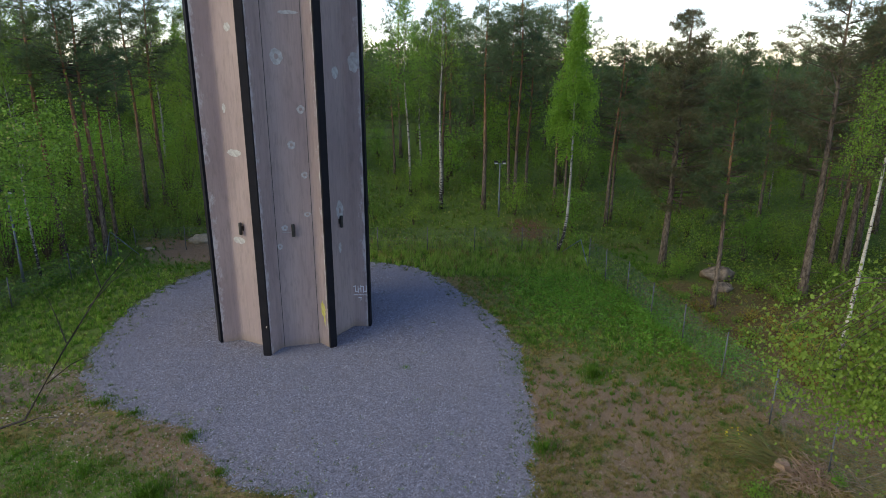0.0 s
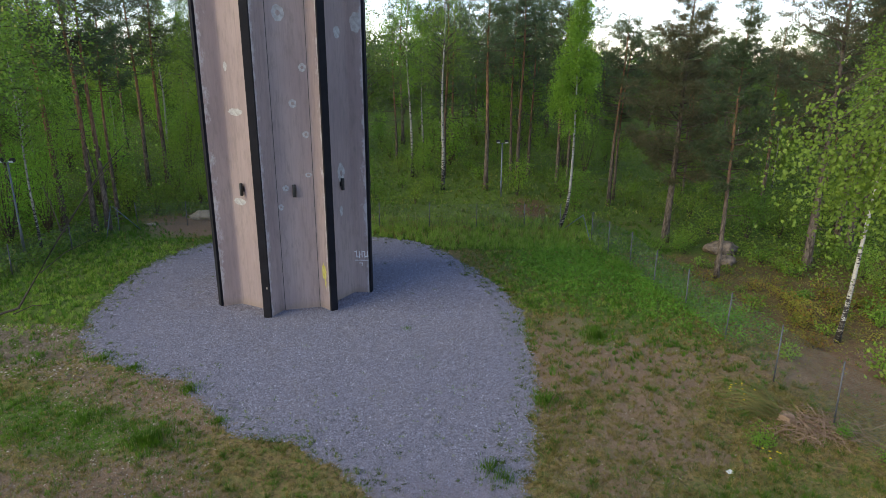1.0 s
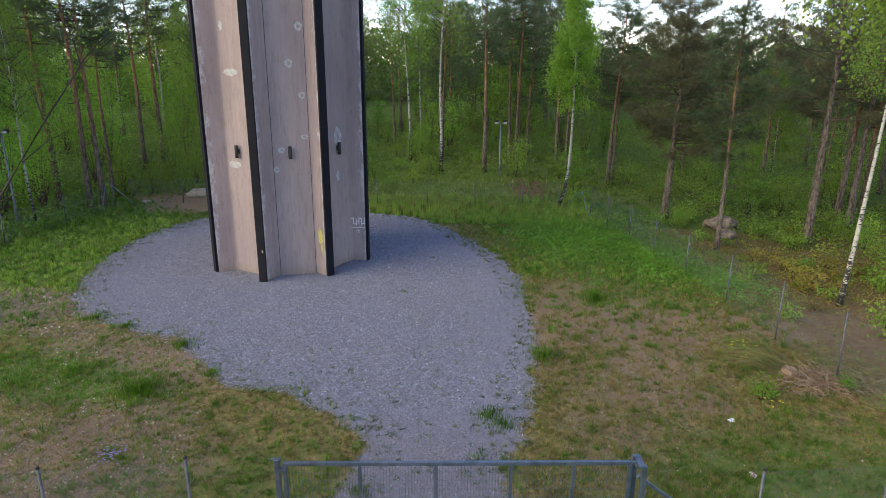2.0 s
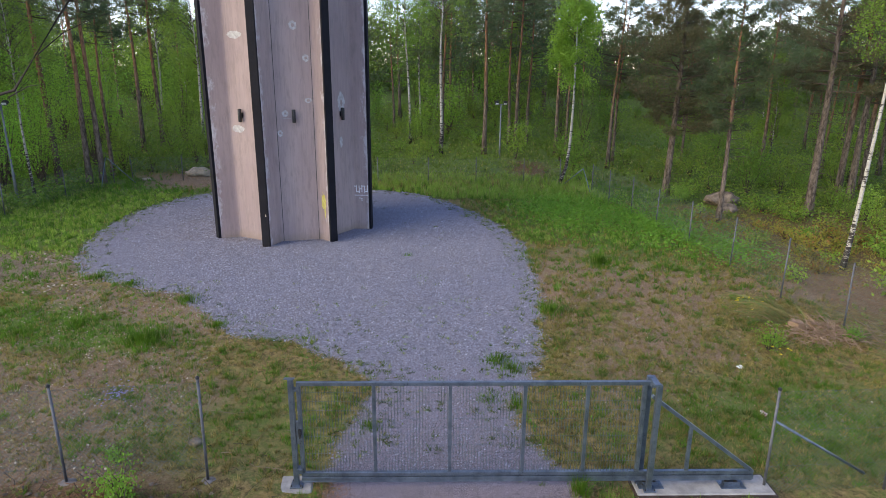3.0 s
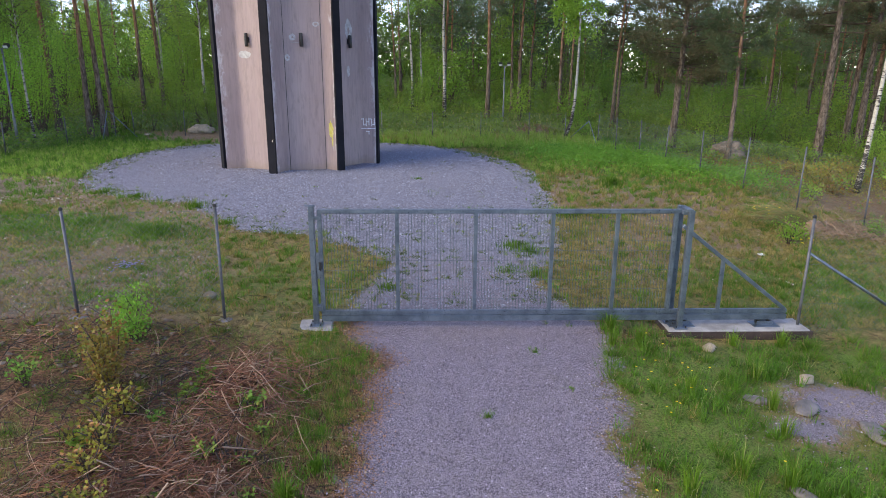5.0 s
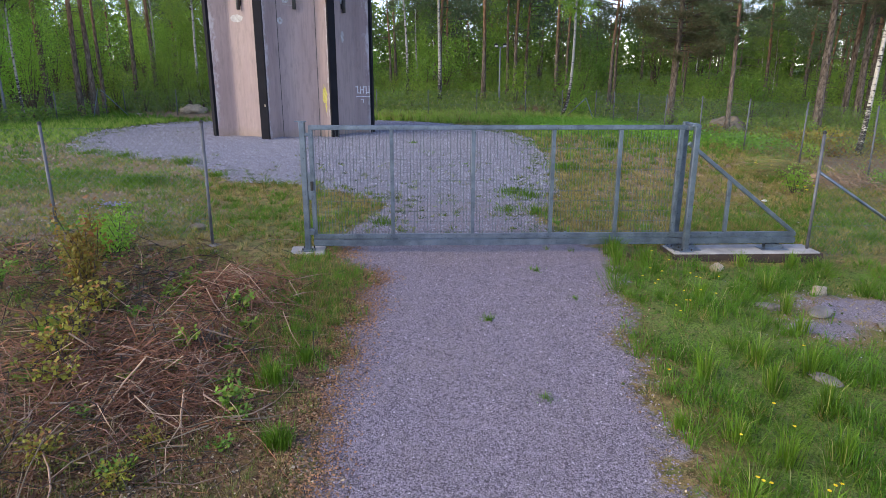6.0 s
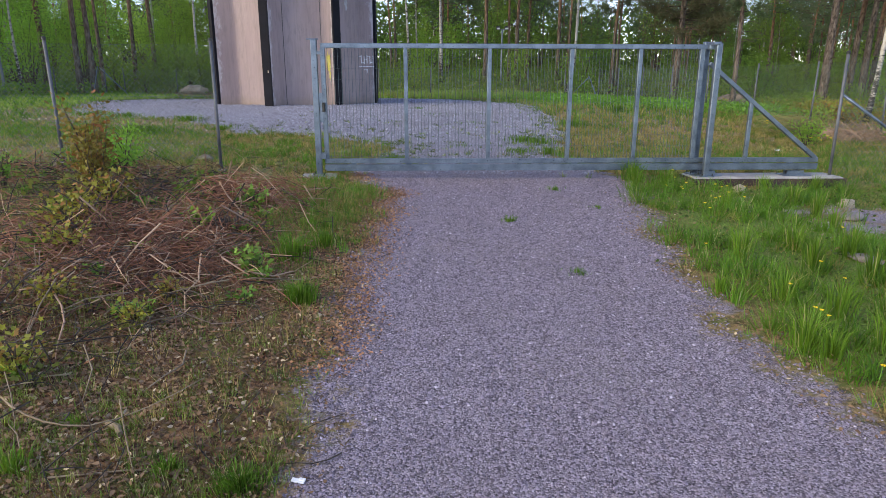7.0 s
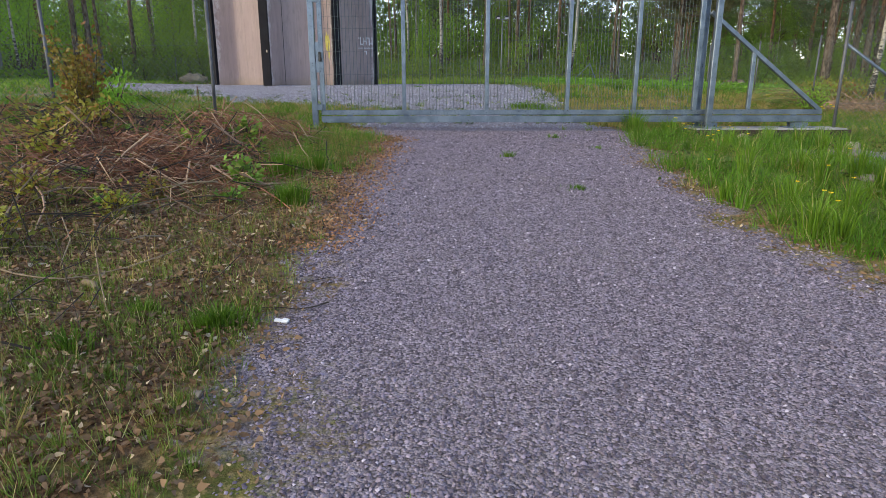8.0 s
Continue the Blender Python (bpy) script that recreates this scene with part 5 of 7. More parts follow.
# ---------------------------------------------------------------- shrubs
def shrub_parts(seed, h, r, n, mat, leaf=0.08, stems=7, stem_mat=None, shape="leaves"):
    rng = np.random.default_rng(seed)
    b, c = Build(), Cloud(seed + 900)
    P, D = [], []
    for _ in range(stems):
        a, k = rng.uniform(0, 2 * np.pi), rng.uniform(0.3, 1.0)
        top = np.array([math.cos(a) * r * k, math.sin(a) * r * k, h * rng.uniform(0.65, 1.05)])
        mid = top * np.array([0.45, 0.45, 0.55]) + rng.normal(size=3) * 0.05 * h
        b.tube([(0, 0, -0.1), tuple(mid), tuple(top)], [0.012 + 0.006 * h, 0.009, 0.003], 4, False)
        m = n // stems
        t = rng.uniform(0.25, 1.05, m)[:, None]
        p = np.where(t < 0.55, mid * t / 0.55, mid + (top - mid) * (t - 0.55) / 0.45)
        P.append(p + rng.normal(size=(m, 3)) * r * np.array([0.28, 0.28, 0.16]))
        D.append(np.repeat(unit(top[None] * np.array([1, 1, 0.3])), m, 0))
    P, D = np.concatenate(P), np.concatenate(D)
    P[:, 2] = np.maximum(P[:, 2], 0.03)
    d = unit(rng.normal(size=P.shape) * (np.array([1, 1, 0.35]) if shape == "lobed" else 1) + D * 0.6 + np.array([0, 0, 0.1]))
    {"leaves": c.leaves, "toothed": c.toothed, "lobed": c.lobed}[shape](P, d, rng.uniform(0.7, 1.3, len(P)) * leaf, rng.uniform(0.5, 0.8, len(P)) * leaf)
    return b.mesh("stem", stem_mat or BOUGH), c.mesh("foliage", mat)


def plant_shrub(name, label, parts, x, y, rz=0, scale=1.0, group="", cat="shrub"):
    t = thing(name, label, cat, pose(x, y, lz(x, y), 0, 0, rz), group)
    t.scale = (scale, scale, scale)
    part("stem", parts[0], t, "", "stuff")
    part("foliage", parts[1], t)
    return t


UNDER = [shrub_parts(200, 2.2, 1.1, 800, SHRUB_LEAF, 0.11), shrub_parts(201, 1.4, 1.0, 620, SHRUB_LEAF, 0.1), shrub_parts(202, 3.4, 1.3, 1100, BIRCH_LEAF, 0.135), shrub_parts(203, 1.0, 0.9, 460, BIRCH_LEAF, 0.09)]
count = 0
while count < 190:
    y = wood.uniform(43.5, 78)
    x = wood.uniform(-0.75 * y - 4, 0.75 * y + 4)
    if (2 < x < 9 and y < 49) or wood.random() < (y - 43) / 60 - 0.1:
        continue
    plant_shrub("understory_shrub", "leafy green bush in the undergrowth of the wood", UNDER[wood.randrange(4)], x, y, wood.uniform(0, 360), wood.uniform(0.6, 1.25), "undergrowth")
    count += 1
for _ in range(70):
    side = wood.random() < 0.5
    y = wood.uniform(20, 44)
    x = wood.uniform(21.5, 38) if side else -wood.uniform(24.5, 38)
    if (side and x < 0.7 * y - 8) or (not side and -x < 0.6 * y):
        continue
    plant_shrub("understory_shrub", "leafy green bush in the undergrowth of the wood", UNDER[wood.randrange(4)], x, y, wood.uniform(0, 360), wood.uniform(0.6, 1.15), "undergrowth")
for x, y, k, s in ((-4.2, 44.5, 1, 1.0), (-2.2, 47.0, 0, 0.8), (9.4, 42.4, 1, 0.9), (13.0, 36.6, 3, 1.0), (14.6, 36.4, 3, 0.9), (18.8, 33.6, 1, 0.6), (15.2, 38.0, 3, 1.0), (-18.6, 43.5, 0, 1.0), (-20.6, 43.8, 0, 1.1), (-17.0, 45.0, 2, 0.8), (-22.6, 44.0, 2, 1.0), (17.8, 17.5, 1, 1.1), (15.6, 15.2, 1, 0.9), (20.2, 40.4, 2, 1.0), (22.6, 40.8, 2, 0.9), (18.0, 41.2, 0, 1.1)):
    plant_shrub("understory_shrub", "leafy green bush in the undergrowth of the wood", UNDER[k], x, y, x * 40, s, "undergrowth")
YOUNG = [shrub_parts(240, 5.5, 1.9, 1500, BIRCH_LEAF, 0.17, 9), shrub_parts(241, 7.5, 2.0, 1700, BIRCH_SHADED, 0.18, 8), shrub_parts(242, 4.2, 1.7, 1250, SHRUB_LEAF, 0.16, 9)]
YOUNG_LIGHT = shrub_parts(243, 6.5, 1.9, 1500, BIRCH_FRESH, 0.16, 9)
BUSHY = [shrub_parts(245, 8.0, 2.2, 3600, BIRCH_FRESH, 0.13, 14), shrub_parts(246, 4.0, 1.6, 1500, BIRCH_LEAF, 0.12, 10)]
for x, y, k, s in ((-25.8, 35.8, 0, 1.0), (-27.4, 33.0, 0, 0.85), (-25.2, 38.6, 0, 0.8), (-26.4, 30.5, 1, 1.2), (-24.9, 32.6, 1, 0.8), (-18.4, 46.5, 1, 0.8), (-16.4, 46.0, 1, 0.9), (-20.6, 48.0, 1, 1.0), (-14.6, 48.0, 1, 0.8), (-25.4, 45.5, 0, 0.9), (-28.6, 43.0, 0, 1.0), (-22.0, 54.0, 0, 0.9), (-27.0, 51.0, 0, 1.0), (-17.5, 54.0, 0, 0.8)):
    plant_shrub("young_tree", "dense bright green young deciduous tree at the wood's edge", BUSHY[k], x, y, x * 31, s, "young trees of the wood", "young tree")
for i in range(84):
    y = wood.uniform(56, 112)
    x = wood.uniform(-0.74 * y - 4, 0.74 * y + 4)
    if x > 0.1 * y and i % 5 < 3:
        continue
    plant_shrub("young_tree", "leafy young deciduous tree in the undergrowth", (YOUNG_LIGHT if x < -0.12 * y and wood.random() < 0.7 else YOUNG[wood.randrange(3)]), x, y, wood.uniform(0, 360), wood.uniform(0.8, 1.3), "young trees of the wood", "young tree")
LOW = [shrub_parts(210 + i, 0.45, 0.4, 150, (SHRUB_LEAF, BROWN_LEAF, BIRCH_LEAF)[i], 0.1, 6) for i in range(3)]
CLUMP = [shrub_parts(217, 0.5, 0.5, 330, YELLOW_HERB, 0.075, 8), shrub_parts(218, 0.65, 0.55, 380, SHRUB_LEAF, 0.085, 8)]
for _ in range(54):
    x, y = wood.uniform(13.2, 23), wood.uniform(19, 37)
    if math.hypot(x - 16.2, y - 34.8) < 1.8 or math.hypot(x - 16, y - 21.5) < 2:
        continue
    plant_shrub("bilberry_bush", "low bush of green and yellowish leaves on the forest floor", LOW[wood.randrange(3)], x, y, wood.uniform(0, 360), wood.uniform(0.7, 1.3), "low forest plants")
for x, y, s, k in ((16.6, 28.7, 1.2, 0), (16.5, 27.4, 1.4, 0), (16.4, 26.2, 1.5, 0), (15.7, 25.4, 1.2, 0), (19.0, 29.2, 1.3, 0), (18.2, 27.2, 1.3, 0), (15.8, 30.0, 1.2, 0), (17.3, 25.6, 1.1, 0),
                   (15.7, 39.6, 1.6, 1), (15.3, 38.2, 1.5, 1), (14.6, 37.4, 1.3, 1), (18.5, 35.0, 1.6, 1), (20.3, 34.6, 1.6, 1), (19.1, 32.6, 1.4, 1), (19.6, 26.4, 1.4, 1), (16.6, 20.8, 1.9, 1)):
    plant_shrub("bilberry_bush", ("low yellow-green leafy plant on the forest floor", "low green leafy bush beside pines and boulder")[k], CLUMP[k], x, y, x * 67, s, "low forest plants")
LOW.append(shrub_parts(215, 0.5, 0.34, 460, BIRCH_FRESH, 0.05, 8))
for x, y, s, k in ((9.7, 16.6, 1.4, 3), (-6.3, 9.25, 1.3, 3), (-6.0, 8.6, 1.2, 3), (-6.9, 10.4, 0.8, 3), (13.2, 15.8, 1.3, 3), (12.6, 17.2, 1.0, 3)):
    plant_shrub("young_bush", "bright green young leafy bush in the grass", LOW[k], x, y, 30 * s, s, "young bushes")

# saplings and suckers on the bank, close to the path
NEAR_GREEN = [shrub_parts(220 + i, (0.24, 0.17, 0.5)[i], (0.17, 0.14, 0.2)[i], (84, 50, 150)[i], SPROUT_LEAF, (0.075, 0.065, 0.07)[i], (7, 6, 9)[i], shape="lobed") for i in range(3)]
SPROUTS_NEAR = ((-2.85, 4.35, 1.0, 0), (-3.05, 4.85, 0.8, 1), (-3.45, 6.6, 1.3, 0), (-3.2, 6.1, 0.9, 1), (-4.35, 7.2, 1.3, 0), (-4.6, 6.2, 0.8, 1), (-3.6, 3.3, 0.6, 1), (-6.3, 7.9, 0.8, 2), (-4.2, 4.1, 0.5, 1), (-6.7, 6.8, 0.9, 2), (-4.95, 4.5, 0.6, 1), (-4.45, 6.8, 0.9, 0), (-3.75, 5.45, 0.9, 0))
SPROUTS_FAR = ((-3.1, 4.8, 0.55, 1), (-2.75, 4.15, 0.6, 1), (-2.78, 3.7, 0.5, 1), (-3.5, 3.4, 0.5, 1), (-5.25, 5.5, 0.8, 0), (-4.05, 4.7, 0.4, 1), (-4.1, 6.8, 0.7, 1), (-3.2, 5.45, 0.8, 1), (-4.4, 6.9, 0.8, 1), (-3.7, 5.0, 0.4, 1), (-6.2, 8.6, 0.9, 0), (5.4, 6.1, 0.9, 0), (6.4, 7.2, 1.1, 2), (-2.9, 7.3, 0.6, 1), (-3.9, 2.4, 0.5, 1))
for x, y, s, k in SPROUTS_NEAR + SPROUTS_FAR:
    plant_shrub("sapling", "small bright green sapling on the brushy bank", NEAR_GREEN[k], x, y, x * 77, 0.5 + 0.5 * s, "saplings on the bank", "sapling")
MAPLE = [shrub_parts(230, 1.15, 0.32, 620, BROWN_LEAF, 0.07, 11, shape="lobed"), shrub_parts(231, 0.36, 0.3, 46, MAPLE_LEAF, 0.085, 7, shape="lobed")]
MAPLE.append(shrub_parts(232, 0.26, 0.2, 150, YELLOW_HERB, 0.05, 8, shape="lobed"))
for x, y, s in ((-4.2, 3.46, 0.9), (-3.51, 3.2, 0.8), (-3.44, 3.72, 0.8), (-3.95, 2.48, 1.1), (-4.89, 5.01, 1.3), (-4.6, 4.54, 1.1), (-5.07, 6.3, 1.5), (-4.95, 5.5, 1.4)):
    plant_shrub("yellow_herb", "yellow-green leafy herb growing through dead twigs", MAPLE[2], x, y, x * 91, s, "yellow herbs on the bank", "herb")
for x, y, s, k in ((-5.6, 7.0, 1.0, 0), (-5.45, 6.65, 0.8, 0), (-5.1, 6.4, 0.9, 1), (-3.9, 3.35, 0.5, 1), (-6.6, 8.9, 0.9, 1), (-4.6, 3.6, 0.6, 1), (-5.4, 5.6, 0.9, 1), (-3.79, 2.32, 0.6, 1), (-4.08, 3.28, 0.45, 1), (-3.45, 3.12, 0.4, 1), (-4.98, 4.56, 0.6, 1), (-5.3, 6.1, 0.9, 1), (-6.0, 7.4, 0.9, 1)):
    plant_shrub("maple_sapling", "young maple sapling with yellowish-brown leaves", MAPLE[k], x, y, x * 50, s, "maple saplings", "sapling")


# ---------------------------------------------------------------- the two trees that hang into view
def hanging_birch():
    rng = np.random.default_rng(77)
    x, y = 6.4, 4.8
    t = thing("birch_tree", "birch with large fresh leaves hanging beside the road", "birch", pose(x, y, lz(x, y)), "trees by the road")
    b, w, c = Build(), Build(), Cloud(770)
    axis = [(0, 0, -0.4), (0.1, 0.1, 3), (-0.1, 0.2, 7), (0.0, 0.0, 10.5), (0.1, 0.1, 13.5), (0.1, 0.0, 15.5)]
    b.tube(axis, [0.16, 0.13, 0.1, 0.07, 0.04, 0.01], 9)
    P, D = [], []
    for i in range(64):
        z = rng.uniform(9.6, 15.2)
        a = rng.uniform(-1.5, 1.2)
        ln = rng.uniform(1.2, 2.5) * (1.25 - 0.6 * (z - 9.6) / 5.6)
        rise = 0.5
        if i < 27:
            q = rng.random()
            z, a, ln, rise = 10.8 + 0.6 * q + rng.uniform(-0.15, 0.2), math.pi + rng.uniform(-0.15, 0.28), 2.6 + 0.9 * q + rng.uniform(-0.2, 0.1), 0.15
        side = np.array([math.cos(a), math.sin(a), 0])
        p0 = np.array([0, 0, z])
        pts = np.array([p0, p0 + side * ln * 0.5 + (0, 0, rise), p0 + side * ln * 0.85 + (0, 0, rise * 0.9), p0 + side * ln + (0, 0, rise - 0.4), p0 + side * ln * 1.03 + (0, 0, rise - 0.75)])
        w.tube([tuple(p) for p in pts], [0.012, 0.008, 0.005, 0.003, 0.0015], 4, False)
        k = 300
        s = rng.uniform(1.2, 4.0, k)
        j = np.minimum(s.astype(int), 3)
        f = (s - j)[:, None]
        p = pts[j] * (1 - f) + pts[j + 1] * f + rng.normal(size=(k, 3)) * np.array([0.14, 0.14, 0.12])
        p[:, 2] -= rng.exponential(0.1, k)
        P.append(p)
        D.append(np.repeat(side[None], k, 0))
    P, D = np.concatenate(P), np.concatenate(D)
    d = unit(rng.normal(size=P.shape) * 0.7 + D * 0.3 + np.array([0, 0, -0.8]))
    c.toothed(P, d, rng.uniform(0.026, 0.043, len(P)), rng.uniform(0.022, 0.035, len(P)))
    part("trunk", b.mesh("trunk", BIRCH_BARK, True), t)
    part("branchwork", w.mesh("branchwork", BOUGH), t, "thin brown twigs", "stuff")
    part("crown", c.mesh("crown", BIRCH_PALE), t)


def left_tree():
    rng = np.random.default_rng(78)
    x, y = -11.5, 8.0
    t = thing("aspen_tree", "leafy young aspen with dark bare lower boughs beside the fence", "aspen", pose(x, y, lz(x, y)), "trees by the road")
    b, c = Build(), Cloud(780)
    b.tube([(0, 0, -0.4), (0.1, 0.1, 3), (0.4, 0.3, 6), (0.9, 0.6, 9), (1.2, 0.8, 12), (1.3, 0.9, 14)], [0.17, 0.14, 0.11, 0.08, 0.05, 0.01], 9)
    # dark bare bough reaching out over the verge
    b.tube([(0.5, 0.3, 6.3), (3.0, 0.2, 7.0), (5.0, 0.6, 7.6), (5.55, 1.0, 8.6), (6.2, 1.3, 9.6), (6.6, 1.6, 10.1)], [0.035, 0.026, 0.02, 0.014, 0.009, 0.003], 6, False)
    for p, q in (((5.3, 0.8, 8.1), (6.1, 0.9, 8.6)), ((5.6, 1.0, 8.7), (5.3, 1.2, 9.4)), ((5.9, 1.2, 9.2), (6.7, 1.3, 9.9)), ((6.1, 1.3, 9.5), (5.9, 1.4, 10.2)), ((4.9, 0.6, 7.5), (5.6, 0.5, 7.7))):
        b.tube([p, tuple((Vector(p) + Vector(q)) / 2 + Vector((0, 0, 0.06))), q], [0.012, 0.008, 0.003], 4, False)
    P, D = [], []
    for i in range(52):
        z = rng.uniform(9.6, 13.6)
        a = rng.uniform(0, 2 * np.pi)
        ln = rng.uniform(2.6, 5.0) * (1.15 - 0.6 * (z - 9.6) / 4.2)
        if i < 30:
            z, a, ln = rng.uniform(9.9, 11.7), rng.uniform(-0.35, 0.6), rng.uniform(3.8, 5.3)
        side = np.array([math.cos(a), math.sin(a), 0])
        p0 = np.array([0.95, 0.65, z])
        pts = np.array([p0, p0 + side * ln * 0.5 + (0, 0, 0.35), p0 + side * ln + (0, 0, rng.uniform(0.1, 1.1))])
        b.tube([tuple(p) for p in pts], [0.016, 0.008, 0.002], 4, False)
        k = 560
        s = rng.uniform(0.5, 2.0, k)
        j = np.minimum(s.astype(int), 1)
        f = (s - j)[:, None]
        P.append(pts[j] * (1 - f) + pts[j + 1] * f + rng.normal(size=(k, 3)) * np.array([0.35, 0.35, 0.22]))
        D.append(np.repeat(side[None], k, 0))
    k = 70
    P.append(np.array([6.2, 1.3, 9.8]) + rng.normal(size=(k, 3)) * np.array([0.35, 0.3, 0.3]))
    D.append(np.repeat(np.array([[1.0, 0, 0]]), k, 0))
    P, D = np.concatenate(P), np.concatenate(D)
    d = unit(rng.normal(size=P.shape) + D * 0.4 + np.array([0, 0, -0.2]))
    c.leaves(P, d, rng.uniform(0.035, 0.06, len(P)), rng.uniform(0.03, 0.048, len(P)))
    part("trunk", b.mesh("trunk", TWIG_DARK, True), t)
    part("crown", c.mesh("crown", SHRUB_LEAF), t)


hanging_birch()
left_tree()


# ---------------------------------------------------------------- grass and herbs
def scatter(rng, n, x0, x1, y0, y1, weight):
    """Up to n places in the rectangle, kept by weight(x, y) in 0..1."""
    x, y = rng.uniform(x0, x1, n), rng.uniform(y0, y1, n)
    clump = 0.5 + 0.5 * np.sin(x * 2.7 + 2.1 * np.sin(y * 1.3)) * np.sin(y * 2.3 + 1.7 * np.sin(x * 1.1))
    keep = rng.uniform(0, 1, n) < weight(x, y) * (0.25 + 0.75 * clump)
    x, y = x[keep], y[keep]
    return np.stack([x, y, land(x, y) - 0.01], 1)


def off_slab(x, y):
    a = (np.abs(x - 4.95) < 1.4) & (np.abs(y - GY) < 0.45)
    b = (np.abs(x + 3.16) < 0.36) & (np.abs(y - GY) < 0.3)
    return ~(a | b)


def off_stone(x, y, edge=0.15):
    return sstep(edge, -0.35, gravel_in(x, y)) * off_slab(x, y)


def grass(label, mat, seed, zones):
    """zones: (n, x0, x1, y0, y1, weight, height range, width, lean)."""
    c = Cloud(seed)
    rng = c.rng
    for n, x0, x1, y0, y1, weight, (h0, h1), width, lean in zones:
        per = 14
        q = scatter(rng, n // per, x0, x1, y0, y1, lambda x, y: np.clip(weight(x, y) * 1.5, 0, 1))
        size = np.repeat(rng.uniform(0.45, 1.0, len(q)), per)
        p = np.repeat(q, per, 0)
        m = len(p)
        a, k = rng.uniform(0, 2 * np.pi, m), rng.uniform(0.1, 1.0, m)
        reach = (k * size * (0.03 + 0.16 * h1))[:, None]
        p[:, :2] += np.stack([np.cos(a), np.sin(a)], 1) * reach
        p[:, 2] = land(p[:, 0], p[:, 1]) - 0.01
        a = a + rng.normal(0, 0.5, m)
        k = k * lean
        if h1 <= 0.33:
            d = unit(np.stack([np.cos(a) * k * 0.6, np.sin(a) * k * 0.6, np.ones(m)], 1))
            c.needles(p, d, rng.uniform(h0, h1, m) * size, width * rng.uniform(0.7, 1.3, m))
            continue
        c.blades(p, np.stack([np.cos(a) * k, np.sin(a) * k], 1), rng.uniform(h0, h1, m) * size, width * rng.uniform(0.7, 1.3, m))
    solid("grass", c.mesh("grass", mat), label, "grass", kind="stuff")


right_bank = lambda x, y: off_stone(x, y) * sstep(1.0, 1.9, x) * np.clip(1 - 1.15 * gravel_spot(x, y), 0, 1) * sstep(10.2, 9.0, y)
patchy = lambda x, y: 0.15 + 0.85 * sstep(-0.2, 0.5, np.sin(x * 1.7 + 1.2 * np.sin(y * 1.9)) * np.sin(y * 1.4 + 0.8) + 0.4 * np.sin(x * 4.1 + y * 3.3))
lush_w = lambda x, y: off_stone(x, y) * np.clip(lush_at(x, y) - 0.12, 0, 1) * (1 - 0.8 * litter_at(x, y))
dry_w = lambda x, y: off_stone(x, y) * (1 - 0.5 * bare_at(x, y)) * (1 - lush_at(x, y) * 0.7) * (1 - 0.85 * litter_at(x, y))
thin_w = lambda x, y: sstep(1.0, -0.6, gravel_in(x, y)) * off_slab(x, y) * sstep(-0.3, 0.3, gravel_in(x, y))
verge_w = lambda x, y: bump2(x, y, -2.6, 7.5, 0.45, 2.2) * off_stone(x, y)
grass("lush green grass along the road and fence", GRASS_LUSH, 300, [
    (80000, 1.1, 7.5, 0.3, 10.2, lambda x, y: right_bank(x, y) * patchy(x * 1.4, y * 1.4) ** 2.2, (0.1, 0.42), 0.008, 1.3),
    (70000, 1.1, 7.0, 0.3, 10.2, lambda x, y: right_bank(x, y) * (0.1 + 0.7 * patchy(x * 1.5 + 0.7, y) ** 2), (0.06, 0.24), 0.006, 1.2),
    (18000, -3.6, -1.7, 5.2, 10.5, verge_w, (0.08, 0.24), 0.008, 0.8),
    (150000, -9, 13.5, 10.2, 20, lush_w, (0.08, 0.3), 0.011, 1.0),
    (110000, -20, -7.5, 12, 22, lush_w, (0.08, 0.26), 0.013, 0.9),
    (70000, -23.5, 14, 20, 43.5, lush_w, (0.2, 0.5), 0.02, 0.8),
    (260000, -23.5, 14, 20, 43.5, lush_w, (0.12, 0.33), 0.016, 0.9)])
grass("dry yellowish grass on poor soil", GRASS_DRY, 301, [
    (150000, 2, 14, 10.3, 20, dry_w, (0.06, 0.24), 0.012, 1.7),
    (110000, -16, -2, 9, 20, dry_w, (0.06, 0.22), 0.014, 1.6),
    (80000, 1, 14, 20, 36, dry_w, (0.1, 0.32), 0.022, 1.5),
    (16000, -3.6, -1.8, 5.2, 10.5, verge_w, (0.06, 0.24), 0.006, 1.3),
    (11000, 1.1, 7.5, 0.5, 10.2, right_bank, (0.1, 0.32), 0.005, 1.5),
    (14000, -22, -13, 16, 40, dry_w, (0.1, 0.3), 0.02, 1.0),
    (9000, -14, 9, 37, 43.5, lambda x, y: off_stone(x, y), (0.4, 0.75), 0.02, 0.7),
    (5000, -6.5, -2, 0.3, 8, lambda x, y: off_stone(x, y) * 0.6, (0.08, 0.3), 0.006, 1.2)])
